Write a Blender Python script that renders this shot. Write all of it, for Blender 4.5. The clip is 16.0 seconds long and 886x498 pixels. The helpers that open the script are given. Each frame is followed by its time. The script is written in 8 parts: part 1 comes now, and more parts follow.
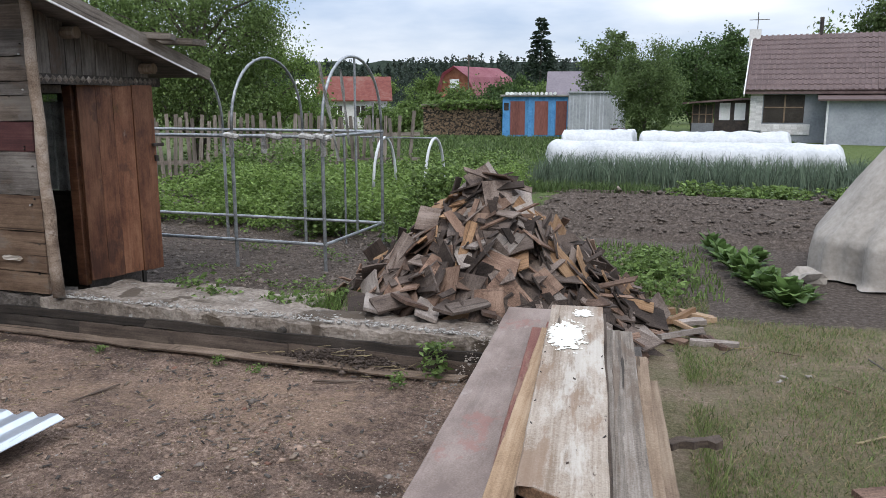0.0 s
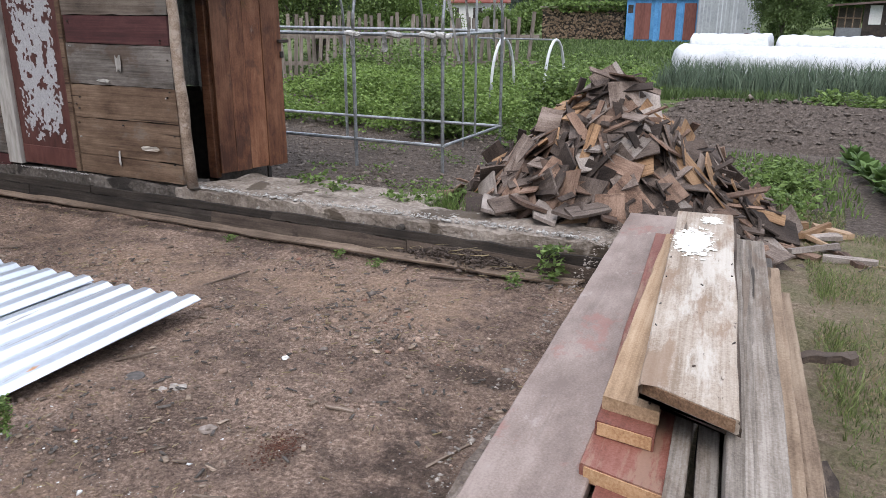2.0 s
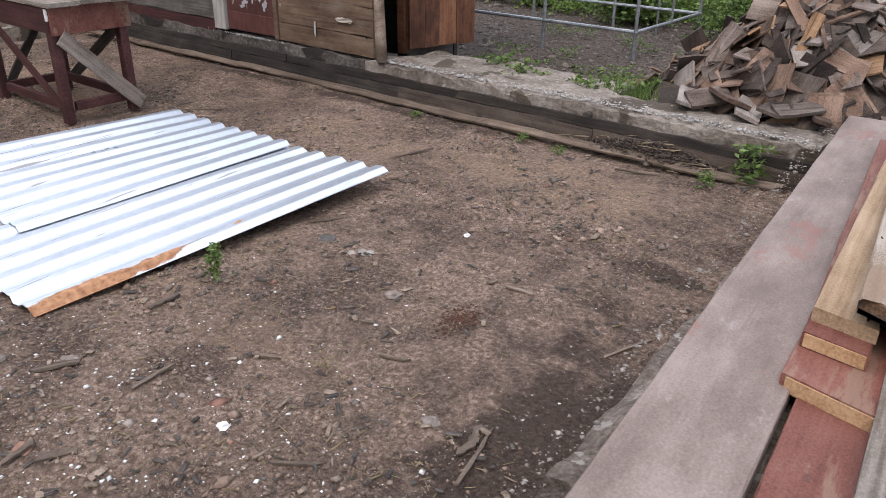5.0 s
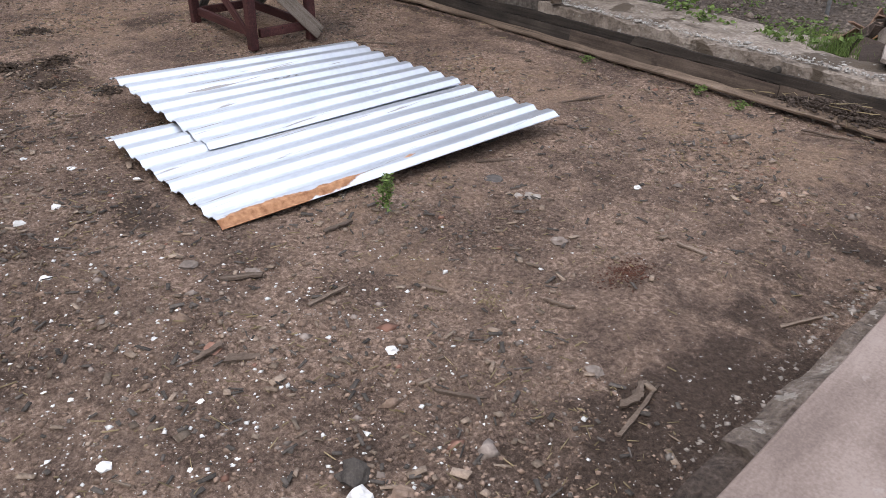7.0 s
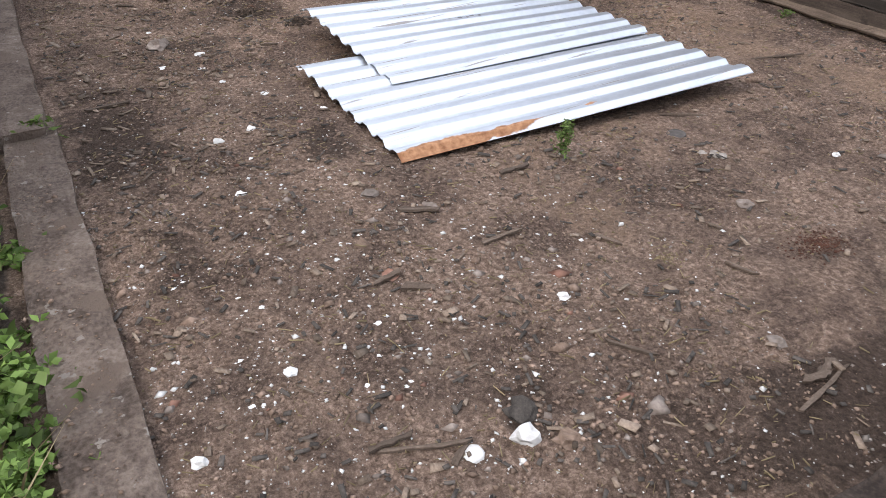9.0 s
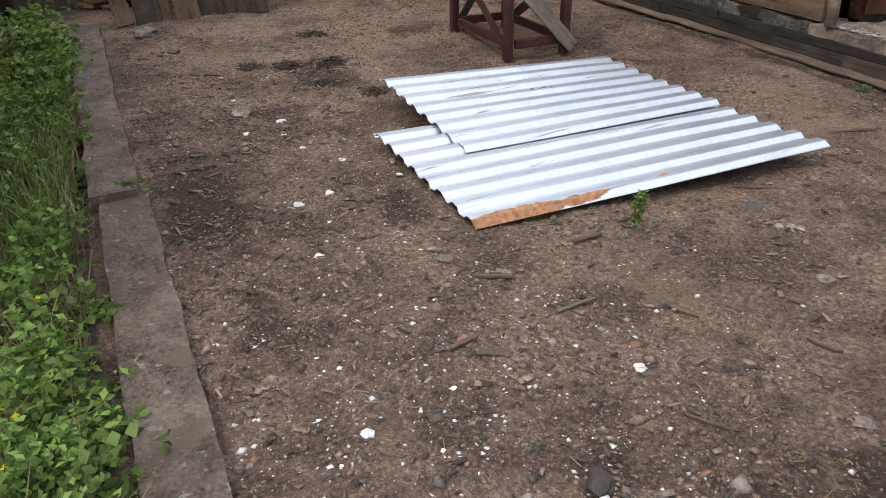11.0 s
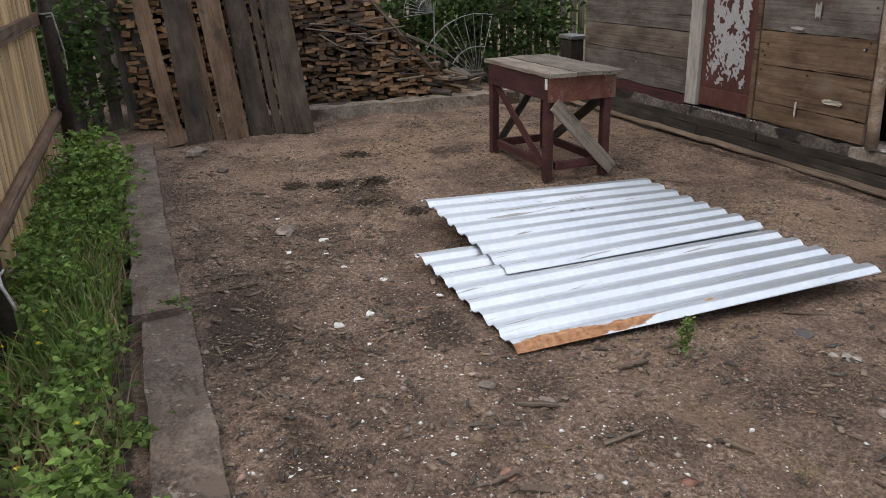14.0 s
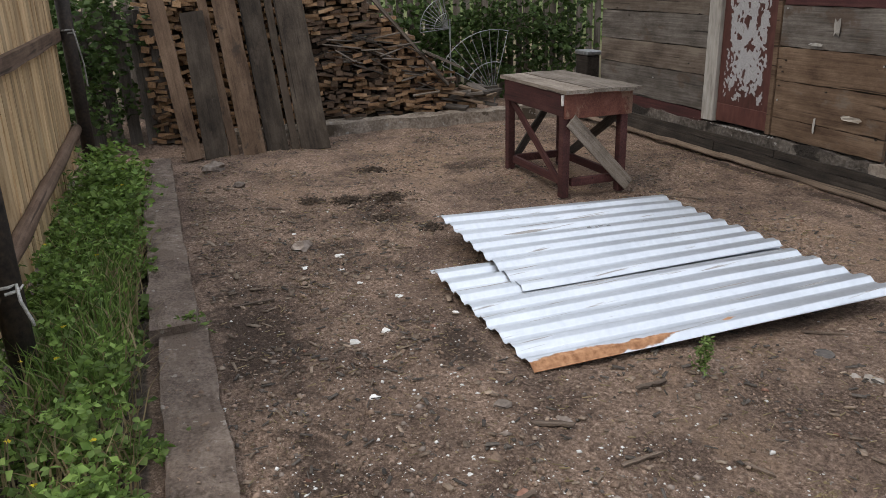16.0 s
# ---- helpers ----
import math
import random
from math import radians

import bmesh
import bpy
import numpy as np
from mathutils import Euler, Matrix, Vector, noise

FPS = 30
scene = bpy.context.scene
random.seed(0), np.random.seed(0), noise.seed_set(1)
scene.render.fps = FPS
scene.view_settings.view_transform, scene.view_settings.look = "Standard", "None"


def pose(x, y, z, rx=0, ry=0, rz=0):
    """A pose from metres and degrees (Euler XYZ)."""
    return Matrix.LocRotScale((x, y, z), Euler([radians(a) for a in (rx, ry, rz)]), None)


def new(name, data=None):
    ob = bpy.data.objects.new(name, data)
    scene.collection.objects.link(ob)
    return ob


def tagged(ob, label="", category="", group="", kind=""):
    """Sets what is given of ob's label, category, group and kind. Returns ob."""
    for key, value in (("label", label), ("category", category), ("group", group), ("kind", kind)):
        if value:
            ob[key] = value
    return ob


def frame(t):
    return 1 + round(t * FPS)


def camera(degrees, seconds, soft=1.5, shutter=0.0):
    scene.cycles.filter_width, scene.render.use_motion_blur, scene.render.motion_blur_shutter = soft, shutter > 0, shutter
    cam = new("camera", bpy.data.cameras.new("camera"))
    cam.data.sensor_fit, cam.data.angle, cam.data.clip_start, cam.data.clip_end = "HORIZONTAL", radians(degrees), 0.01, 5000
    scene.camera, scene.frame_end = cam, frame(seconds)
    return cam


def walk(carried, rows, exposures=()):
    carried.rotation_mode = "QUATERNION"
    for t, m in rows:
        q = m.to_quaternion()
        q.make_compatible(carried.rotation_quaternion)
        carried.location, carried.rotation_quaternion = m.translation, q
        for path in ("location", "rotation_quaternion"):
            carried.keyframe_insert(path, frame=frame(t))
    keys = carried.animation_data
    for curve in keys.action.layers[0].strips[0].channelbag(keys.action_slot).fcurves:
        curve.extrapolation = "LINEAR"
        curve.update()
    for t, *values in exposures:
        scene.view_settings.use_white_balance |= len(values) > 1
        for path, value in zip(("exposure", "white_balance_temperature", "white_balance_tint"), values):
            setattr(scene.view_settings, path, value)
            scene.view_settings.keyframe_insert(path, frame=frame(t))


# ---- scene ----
cam = camera(59.2, 16.0, 0.85)
METRES, EYE, TILT, LEAN, TURN = 0.612, 1.6, -10.7, 0.0, 18.0
ROWS = [
    (0.0, 0.0, 0.0, 0.0, 0.0, 0.0, -0.0),
    (0.5, -0.0263, 0.0144, -0.0248, 2.29, -1.74, -0.46),
    (1.0, -0.0471, 0.0282, -0.0444, 4.62, -3.9, -0.7),
    (1.5, -0.0642, 0.0325, -0.0552, 6.07, -5.11, -1.09),
    (2.0, -0.0884, 0.0357, -0.078, 8.15, -6.83, -1.66),
    (2.5, -0.1177, 0.0466, -0.0932, 10.18, -8.55, -2.26),
    (3.0, -0.1548, 0.0605, -0.1036, 12.42, -10.03, -2.31),
    (3.5, -0.178, 0.0655, -0.1167, 14.44, -11.58, -2.42),
    (4.0, -0.1998, 0.0607, -0.1282, 16.47, -12.93, -3.03),
    (6.5, -0.3979, 0.0115, -0.1738, 28.75, -19.4, -5.91),
    (7.0, -0.4392, -0.0225, -0.1899, 31.97, -20.52, -6.24),
    (7.5, -0.4816, -0.0606, -0.2037, 34.8, -21.52, -6.66),
    (8.0, -0.5203, -0.0921, -0.2151, 38.05, -22.74, -7.46),
    (8.5, -0.5405, -0.1175, -0.2314, 40.94, -24.07, -7.29),
    (9.0, -0.5678, -0.1429, -0.2504, 43.89, -25.55, -7.29),
    (11.5, -0.6102, -0.2724, -0.2158, 49.32, -19.62, -6.97),
    (12.0, -0.6177, -0.284, -0.2033, 50.02, -17.66, -6.86),
    (12.5, -0.6359, -0.2836, -0.1923, 50.45, -16.1, -6.83),
    (13.0, -0.6554, -0.2642, -0.1786, 51.38, -14.81, -6.77),
    (13.5, -0.6665, -0.252, -0.1747, 51.08, -13.72, -6.73),
    (14.0, -0.6887, -0.2481, -0.1699, 51.08, -13.6, -6.94),
    (14.5, -0.7011, -0.2532, -0.1628, 51.38, -13.41, -7.09),
    (15.0, -0.7052, -0.251, -0.1585, 51.72, -13.27, -6.96),
    (15.5, -0.7104, -0.2553, -0.1542, 51.93, -12.96, -6.93),
    (16.0, -0.7144, -0.252, -0.1522, 52.16, -12.72, -6.99),
]
EXPOSURE = [(0.0, 0.33, 6500, 11), (0.5, 0.47, 6520, 12), (1.0, 0.55, 6550, 13), (2.5, 0.6, 6600, 14), (4.0, 0.54, 6650, 14), (6.5, 0.37, 6800, 16), (7.5, 0.36, 6850, 15), (9.0, 0.39, 6900, 14.5), (12.0, 0.07, 7150, 12.5), (13.0, 0.03, 7170, 12.5), (16.0, 0.01, 7230, 11.5)]
walk(cam, [(t, pose(0, 0, EYE, TILT, LEAN, TURN) @ pose(METRES * x, METRES * y, METRES * z, 90 + pitch, roll, yaw)) for t, x, y, z, yaw, pitch, roll in ROWS], EXPOSURE)

# ---- world and light ----
wd = bpy.data.worlds.new("overcast_sky")
scene.world = wd
wd.use_nodes = True
wn, wl = wd.node_tree.nodes, wd.node_tree.links
wn.clear()
w_out = wn.new("ShaderNodeOutputWorld")
w_bg = wn.new("ShaderNodeBackground")
w_sky = wn.new("ShaderNodeTexSky")
w_sky.sky_type = "NISHITA"
w_sky.sun_disc = False
w_sky.sun_elevation, w_sky.sun_rotation = radians(52), radians(200)
w_dim = wn.new("ShaderNodeVectorMath")
w_dim.operation = "SCALE"
w_dim.inputs[3].default_value = 0.10
w_tc = wn.new("ShaderNodeTexCoord")
w_map = wn.new("ShaderNodeMapping")
w_map.inputs["Scale"].default_value = (1.6, 1.6, 6.0)
w_cl = wn.new("ShaderNodeTexNoise")
w_cl.inputs["Scale"].default_value, w_cl.inputs["Detail"].default_value = 2.1, 6
w_rmp = wn.new("ShaderNodeValToRGB")
w_rmp.color_ramp.elements[0].position, w_rmp.color_ramp.elements[0].color = 0.36, (0.48, 0.60, 0.80, 1)
w_rmp.color_ramp.elements[1].position, w_rmp.color_ramp.elements[1].color = 0.66, (0.97, 1.02, 1.10, 1)
w_mix = wn.new("ShaderNodeMix")
w_mix.data_type = "RGBA"
w_mix.inputs[0].default_value = 0.85
wl.new(w_tc.outputs["Generated"], w_map.inputs[0])
wl.new(w_map.outputs[0], w_cl.inputs["Vector"])
wl.new(w_cl.outputs["Fac"], w_rmp.inputs[0])
wl.new(w_sky.outputs[0], w_dim.inputs[0])
wl.new(w_dim.outputs[0], w_mix.inputs[6])
wl.new(w_rmp.outputs[0], w_mix.inputs[7])
# an overcast sky is about three times as bright overhead as at the horizon
w_sep, w_grad = wn.new("ShaderNodeSeparateXYZ"), wn.new("ShaderNodeMapRange")
w_grad.inputs[1].default_value, w_grad.inputs[2].default_value = 0.0, 1.0
w_grad.inputs[3].default_value, w_grad.inputs[4].default_value = 0.7, 1.88
w_mul = wn.new("ShaderNodeVectorMath")
w_mul.operation = "SCALE"
wl.new(w_tc.outputs["Generated"], w_sep.inputs[0])
wl.new(w_sep.outputs[2], w_grad.inputs[0])
wl.new(w_mix.outputs[2], w_mul.inputs[0])
wl.new(w_grad.outputs[0], w_mul.inputs[3])
wl.new(w_mul.outputs[0], w_bg.inputs[0])
w_bg.inputs[1].default_value = 1.1
wl.new(w_bg.outputs[0], w_out.inputs[0])
sun = new("sun", bpy.data.lights.new("sun", "SUN"))
sun.data.energy, sun.data.angle, sun.data.color = 1.3, radians(25), (1.0, 0.96, 0.9)
sun.matrix_world = pose(0, 0, 30, 38, 0, 20)

# ---- materials ----
MATS = {}


def mk(name, cols, scale=4.0, stretch=(1, 1, 1), rough=0.85, bump=0.3, metal=0.0, vary=0.25, big=0.5, spec=0.3, dist=0.01, detail=7, spots=None, coords="Object"):
    """A noise-built surface: cols from dark to light, broad staining over fine grain; spots: (colour, scale, threshold)."""
    if stretch == GRAIN:
        return worn(name, cols, rough, bump, vary)
    m = bpy.data.materials.new(name)
    m.use_nodes = True
    n, l = m.node_tree.nodes, m.node_tree.links
    b = n["Principled BSDF"]
    b.inputs["Roughness"].default_value, b.inputs["Metallic"].default_value = rough, metal
    b.inputs["Specular IOR Level"].default_value = spec
    tc, mp, oi, ge = n.new("ShaderNodeTexCoord"), n.new("ShaderNodeMapping"), n.new("ShaderNodeObjectInfo"), n.new("ShaderNodeNewGeometry")
    add, mul = n.new("ShaderNodeMath"), n.new("ShaderNodeMath")
    add.operation, mul.operation = "ADD", "MULTIPLY"
    l.new(oi.outputs["Random"], add.inputs[0])
    l.new(ge.outputs["Random Per Island"], add.inputs[1])
    l.new(add.outputs[0], mul.inputs[0])
    mul.inputs[1].default_value = 37.0
    shift = n.new("ShaderNodeVectorMath")
    l.new(tc.outputs[coords], shift.inputs[0])
    l.new(mul.outputs[0], shift.inputs[1])
    if coords == "Object":
        l.new(shift.outputs[0], mp.inputs[0])
    else:
        l.new(tc.outputs[coords], mp.inputs[0])
    mp.inputs["Scale"].default_value = stretch
    n1, n2 = n.new("ShaderNodeTexNoise"), n.new("ShaderNodeTexNoise")
    n1.inputs["Scale"].default_value, n1.inputs["Detail"].default_value, n1.inputs["Roughness"].default_value = scale * 4, detail, 0.62
    n2.inputs["Scale"].default_value, n2.inputs["Detail"].default_value = scale * 0.5, 4
    l.new(mp.outputs[0], n1.inputs["Vector"])
    l.new(mp.outputs[0], n2.inputs["Vector"])
    mixf = n.new("ShaderNodeMix")
    mixf.inputs[0].default_value = big
    l.new(n1.outputs["Fac"], mixf.inputs[2])
    l.new(n2.outputs["Fac"], mixf.inputs[3])
    rp = n.new("ShaderNodeValToRGB")
    e = rp.color_ramp.elements
    e[0].position, e[1].position = 0.36, 0.64
    e[0].color, e[1].color = (*cols[0], 1), (*cols[-1], 1)
    for i, c in enumerate(cols[1:-1]):
        k = e.new(0.36 + 0.28 * (i + 1) / (len(cols) - 1))
        k.color = (*c, 1)
    l.new(mixf.outputs[0], rp.inputs[0])
    frac = n.new("ShaderNodeMath")
    frac.operation = "FRACT"
    l.new(add.outputs[0], frac.inputs[0])
    mr = n.new("ShaderNodeMapRange")
    mr.inputs[3].default_value, mr.inputs[4].default_value = 1 - vary, 1 + vary
    l.new(frac.outputs[0], mr.inputs[0])
    tint = n.new("ShaderNodeVectorMath")
    tint.operation = "SCALE"
    l.new(rp.outputs[0], tint.inputs[0])
    l.new(mr.outputs[0], tint.inputs[3])
    last = tint.outputs[0]
    for colour, sc, th in spots or ():
        sn, gt, mx = n.new("ShaderNodeTexNoise"), n.new("ShaderNodeMapRange"), n.new("ShaderNodeMix")
        sn.inputs["Scale"].default_value, sn.inputs["Detail"].default_value = sc, 5
        l.new(shift.outputs[0] if coords == "Object" else tc.outputs[coords], sn.inputs["Vector"])
        gt.inputs[1].default_value, gt.inputs[2].default_value = th, th + 0.03
        l.new(sn.outputs["Fac"], gt.inputs[0])
        mx.data_type = "RGBA"
        mx.inputs[7].default_value = (*colour, 1)
        l.new(gt.outputs[0], mx.inputs[0])
        l.new(last, mx.inputs[6])
        last = mx.outputs[2]
    l.new(last, b.inputs["Base Color"])
    bp = n.new("ShaderNodeBump")
    bp.inputs["Strength"].default_value, bp.inputs["Distance"].default_value = bump, dist
    l.new(n1.outputs["Fac"], bp.inputs["Height"])
    l.new(bp.outputs[0], b.inputs["Normal"])
    MATS[name] = m
    return m




def worn(name, cols, rough=0.85, bump=0.45, vary=0.2, mix=(0.45, 0.35, 0.2), crack=0.7, stains=()):
    """Weathered timber with its grain along local x: blotches, grain, specks, drying cracks and stains."""
    m = bpy.data.materials.new(name)
    m.use_nodes = True
    n, l = m.node_tree.nodes, m.node_tree.links
    b = n["Principled BSDF"]
    b.inputs["Roughness"].default_value, b.inputs["Specular IOR Level"].default_value = rough, 0.3
    tc, oi, ge = n.new("ShaderNodeTexCoord"), n.new("ShaderNodeObjectInfo"), n.new("ShaderNodeNewGeometry")

    def calc(op, a, c):
        k = n.new("ShaderNodeMath")
        k.operation = op
        for i, v in enumerate((a, c)):
            if isinstance(v, (int, float)):
                k.inputs[i].default_value = v
            else:
                l.new(v, k.inputs[i])
        return k.outputs[0]

    seed = calc("FRACT", calc("ADD", oi.outputs["Random"], ge.outputs["Random Per Island"]), 0.0)
    far = n.new("ShaderNodeVectorMath")
    l.new(tc.outputs["Object"], far.inputs[0])
    l.new(calc("MULTIPLY", seed, 41.0), far.inputs[1])

    def nz(scale, detail, vec=(1, 1, 1), rg=0.6):
        mp, k = n.new("ShaderNodeMapping"), n.new("ShaderNodeTexNoise")
        mp.inputs["Scale"].default_value = vec
        l.new(far.outputs[0], mp.inputs[0])
        l.new(mp.outputs[0], k.inputs["Vector"])
        k.inputs["Scale"].default_value, k.inputs["Detail"].default_value, k.inputs["Roughness"].default_value = scale, detail, rg
        return k.outputs["Fac"]

    def band(v, a, c, top=1.0):
        k = n.new("ShaderNodeMapRange")
        k.inputs[1].default_value, k.inputs[2].default_value, k.inputs[4].default_value = a, c, top
        l.new(v, k.inputs[0])
        return k.outputs[0]

    def over(f, under, colour):
        k = n.new("ShaderNodeMix")
        k.data_type = "RGBA"
        l.new(f, k.inputs[0])
        l.new(under, k.inputs[6])
        k.inputs[7].default_value = (*colour, 1)
        return k.outputs[2]

    blotch, grain, speck = nz(6, 7, (0.45, 1, 1), 0.65), nz(1, 6, (1.6, 62, 62), 0.65), nz(130, 3)
    fac = calc("ADD", calc("ADD", calc("MULTIPLY", blotch, mix[0]), calc("MULTIPLY", grain, mix[1])), calc("MULTIPLY", speck, mix[2]))
    rp = n.new("ShaderNodeValToRGB")
    e = rp.color_ramp.elements
    e[0].position, e[1].position = 0.40, 0.60
    e[0].color, e[1].color = (*cols[0], 1), (*cols[-1], 1)
    for i, c in enumerate(cols[1:-1]):
        e.new(0.40 + 0.20 * (i + 1) / (len(cols) - 1)).color = (*c, 1)
    l.new(fac, rp.inputs[0])
    tint = n.new("ShaderNodeVectorMath")
    tint.operation = "SCALE"
    k = n.new("ShaderNodeMapRange")
    k.inputs[3].default_value, k.inputs[4].default_value = 1 - vary, 1 + vary
    l.new(seed, k.inputs[0])
    l.new(rp.outputs[0], tint.inputs[0])
    l.new(k.outputs[0], tint.inputs[3])
    col = tint.outputs[0]
    for colour, scale, th, top, *run in stains:
        col = over(band(nz(scale, 9, run[0] if run else (0.7, 1, 1), 0.7), th, th + 0.05, top), col, colour)
    cr = band(nz(1, 3, (1.1, 34, 34), 0.5), 0.665, 0.70, crack)
    col = over(cr, col, tuple(c * 0.3 for c in cols[0]))
    l.new(col, b.inputs["Base Color"])
    bp = n.new("ShaderNodeBump")
    bp.inputs["Strength"].default_value, bp.inputs["Distance"].default_value = bump, 0.006
    l.new(calc("SUBTRACT", calc("ADD", grain, calc("MULTIPLY", speck, 0.4)), calc("MULTIPLY", cr, 0.8)), bp.inputs["Height"])
    l.new(bp.outputs[0], b.inputs["Normal"])
    return m


GRAIN = (0.12, 1.6, 1.6)
wood_grey = mk("weathered_grey_wood", [(0.0836, 0.0669, 0.0528), (0.167, 0.139, 0.114), (0.255, 0.222, 0.189)], 11, GRAIN, 0.9, 0.5, vary=0.3)
wood_brown = mk("weathered_brown_wood", [(0.12, 0.08, 0.052), (0.22, 0.155, 0.105), (0.31, 0.235, 0.165)], 11, GRAIN, 0.88, 0.45, vary=0.22)
wood_dark = mk("dark_wood_and_gap_shade", [(0.035, 0.03, 0.026), (0.075, 0.064, 0.055), (0.13, 0.11, 0.095)], 11, GRAIN, 0.9, 0.5, vary=0.3)
sh_old_end = worn("weathered_cut_end", [(0.1, 0.055, 0.03), (0.2, 0.118, 0.068), (0.31, 0.2, 0.125)], 0.88, 0.6, 0.15, (0.5, 0.2, 0.3), 0.7)
wood_fresh = mk("fresh_sawn_pine", [(0.2, 0.125, 0.07), (0.32, 0.215, 0.13), (0.42, 0.305, 0.2)], 11, GRAIN, 0.75, 0.3, vary=0.2)
cut_wood = worn("darkened_cut_end", [(0.2, 0.105, 0.05), (0.35, 0.2, 0.1), (0.47, 0.3, 0.165)], 0.85, 0.4, 0.15, (0.5, 0.2, 0.3), 0.5)
tar_wood = worn("black_brown_wet_wood", [(0.014, 0.011, 0.009), (0.032, 0.025, 0.02), (0.066, 0.053, 0.043)], 0.9, 0.4, 0.2)
wood_red = mk("dark_red_painted_wood", [(0.036, 0.014, 0.0135), (0.062, 0.0215, 0.0205), (0.092, 0.04, 0.036)], 5, GRAIN, 0.7, 0.3, vary=0.15)
wood_redplank = worn("faded_red_painted_plank", [(0.098, 0.032, 0.022), (0.158, 0.056, 0.039), (0.2, 0.086, 0.064)], 0.62, 0.35, 0.1, (0.5, 0.2, 0.3), 0.4, [((0.25, 0.165, 0.115), 4, 0.56, 0.6, (0.3, 1.6, 1)), ((0.3, 0.24, 0.2), 14, 0.66, 0.6), ((0.06, 0.028, 0.022), 7, 0.6, 0.6)])
wood_door = worn("reddish_brown_door_wood", [(0.062, 0.024, 0.014), (0.135, 0.056, 0.029), (0.21, 0.1, 0.055)], 0.55, 0.3, 0.22, (0.6, 0.2, 0.2), 0.4, [((0.25, 0.19, 0.15), 7, 0.655, 0.6), ((0.04, 0.02, 0.015), 2.2, 0.56, 0.6), ((0.16, 0.085, 0.02), 2.5, 0.6, 0.45)])
wood_log = mk("bark_stripped_log", [(0.1, 0.07, 0.047), (0.19, 0.14, 0.1), (0.3, 0.24, 0.185)], 6, (1.6, 1.6, 0.15), 0.85, 0.5)
plank_brown = worn("faded_brown_floor_paint", [(0.147, 0.108, 0.09), (0.206, 0.156, 0.131), (0.268, 0.21, 0.18)], 0.6, 0.2, 0.04, (0.6, 0.1, 0.3), 0.15, [((0.24, 0.11, 0.09), 4, 0.57, 0.6), ((0.33, 0.28, 0.25), 9, 0.62, 0.55), ((0.11, 0.08, 0.07), 9, 0.70, 0.5)])
plank_white = worn("worn_limewashed_board", [(0.19, 0.14, 0.1), (0.295, 0.24, 0.188), (0.39, 0.335, 0.277)], 0.85, 0.5, 0.04, (0.35, 0.4, 0.25), 0.85, [((0.49, 0.455, 0.4), 2.4, 0.535, 0.6, (0.28, 1.5, 1)), ((0.2, 0.128, 0.082), 2.2, 0.55, 0.7, (0.45, 1.6, 1)), ((0.075, 0.052, 0.04), 24, 0.635, 0.9, (0.35, 1, 1)), ((0.5, 0.475, 0.43), 30, 0.66, 0.7, (0.3, 1, 1))])
beam_grey = worn("dull_grey_beam_wood", [(0.082, 0.066, 0.052), (0.16, 0.134, 0.11), (0.25, 0.218, 0.186)], 0.9, 0.55, 0.22, (0.35, 0.45, 0.2), 0.9, [((0.11, 0.075, 0.05), 2.5, 0.56, 0.6, (0.3, 1.4, 1)), ((0.035, 0.028, 0.022), 18, 0.65, 0.85, (0.4, 1, 1))])
paint_white = mk("flaking_white_paint", [(0.62, 0.58, 0.44), (0.8, 0.78, 0.7), (0.86, 0.85, 0.8)], 8, rough=0.7, bump=0.3, vary=0.02)
door_flaked = mk("peeling_brown_and_grey_paint", [(0.045, 0.017, 0.014), (0.07, 0.026, 0.021), (0.095, 0.038, 0.031)], 4, (1.4, 1.4, 0.5), 0.65, 0.4)
jamb_grey = mk("grey_painted_jamb", [(0.2, 0.18, 0.16), (0.33, 0.31, 0.28), (0.42, 0.4, 0.37)], 5, (1.5, 1.5, 0.3), 0.8, 0.3)
concrete = mk("rough_concrete", [(0.112, 0.089, 0.071), (0.218, 0.18, 0.147), (0.355, 0.305, 0.257)], 9, rough=0.95, bump=1.0, dist=0.02, vary=0.08, detail=10, spots=[((0.09, 0.07, 0.052), 3, 0.56), ((0.34, 0.32, 0.29), 14, 0.66)])
kerb_m = mk("earth_stained_kerb", [(0.085, 0.062, 0.049), (0.175, 0.133, 0.108), (0.27, 0.215, 0.177)], 15, rough=0.97, bump=1.0, dist=0.02, detail=12, vary=0.08, spots=[((0.16, 0.12, 0.095), 4, 0.58), ((0.3, 0.262, 0.228), 20, 0.645)])
rubble = mk("pale_crumbled_mortar", [(0.2, 0.18, 0.16), (0.36, 0.34, 0.31), (0.5, 0.48, 0.45)], 8, rough=0.95, bump=1.0, dist=0.02, vary=0.2)
galv = mk("galvanised_steel", [(0.57, 0.605, 0.65), (0.625, 0.66, 0.705), (0.68, 0.715, 0.76)], 8, rough=0.44, bump=0.04, metal=0.92, vary=0.08)
tube_metal = mk("galvanised_tube", [(0.17, 0.175, 0.18), (0.29, 0.3, 0.305), (0.42, 0.43, 0.44)], 8, rough=0.45, bump=0.1, metal=0.7, vary=0.2)
rag_white = mk("grey_white_rag", [(0.2, 0.19, 0.175), (0.34, 0.33, 0.31), (0.48, 0.47, 0.45)], 22, rough=0.95, bump=0.4)
iron_dark = mk("dark_iron", [(0.03, 0.028, 0.026), (0.06, 0.05, 0.045), (0.1, 0.075, 0.06)], 10, rough=0.7, bump=0.3, metal=0.5)
glass_m = bpy.data.materials.new("window_glass")
glass_m.use_nodes = True
gb = glass_m.node_tree.nodes["Principled BSDF"]
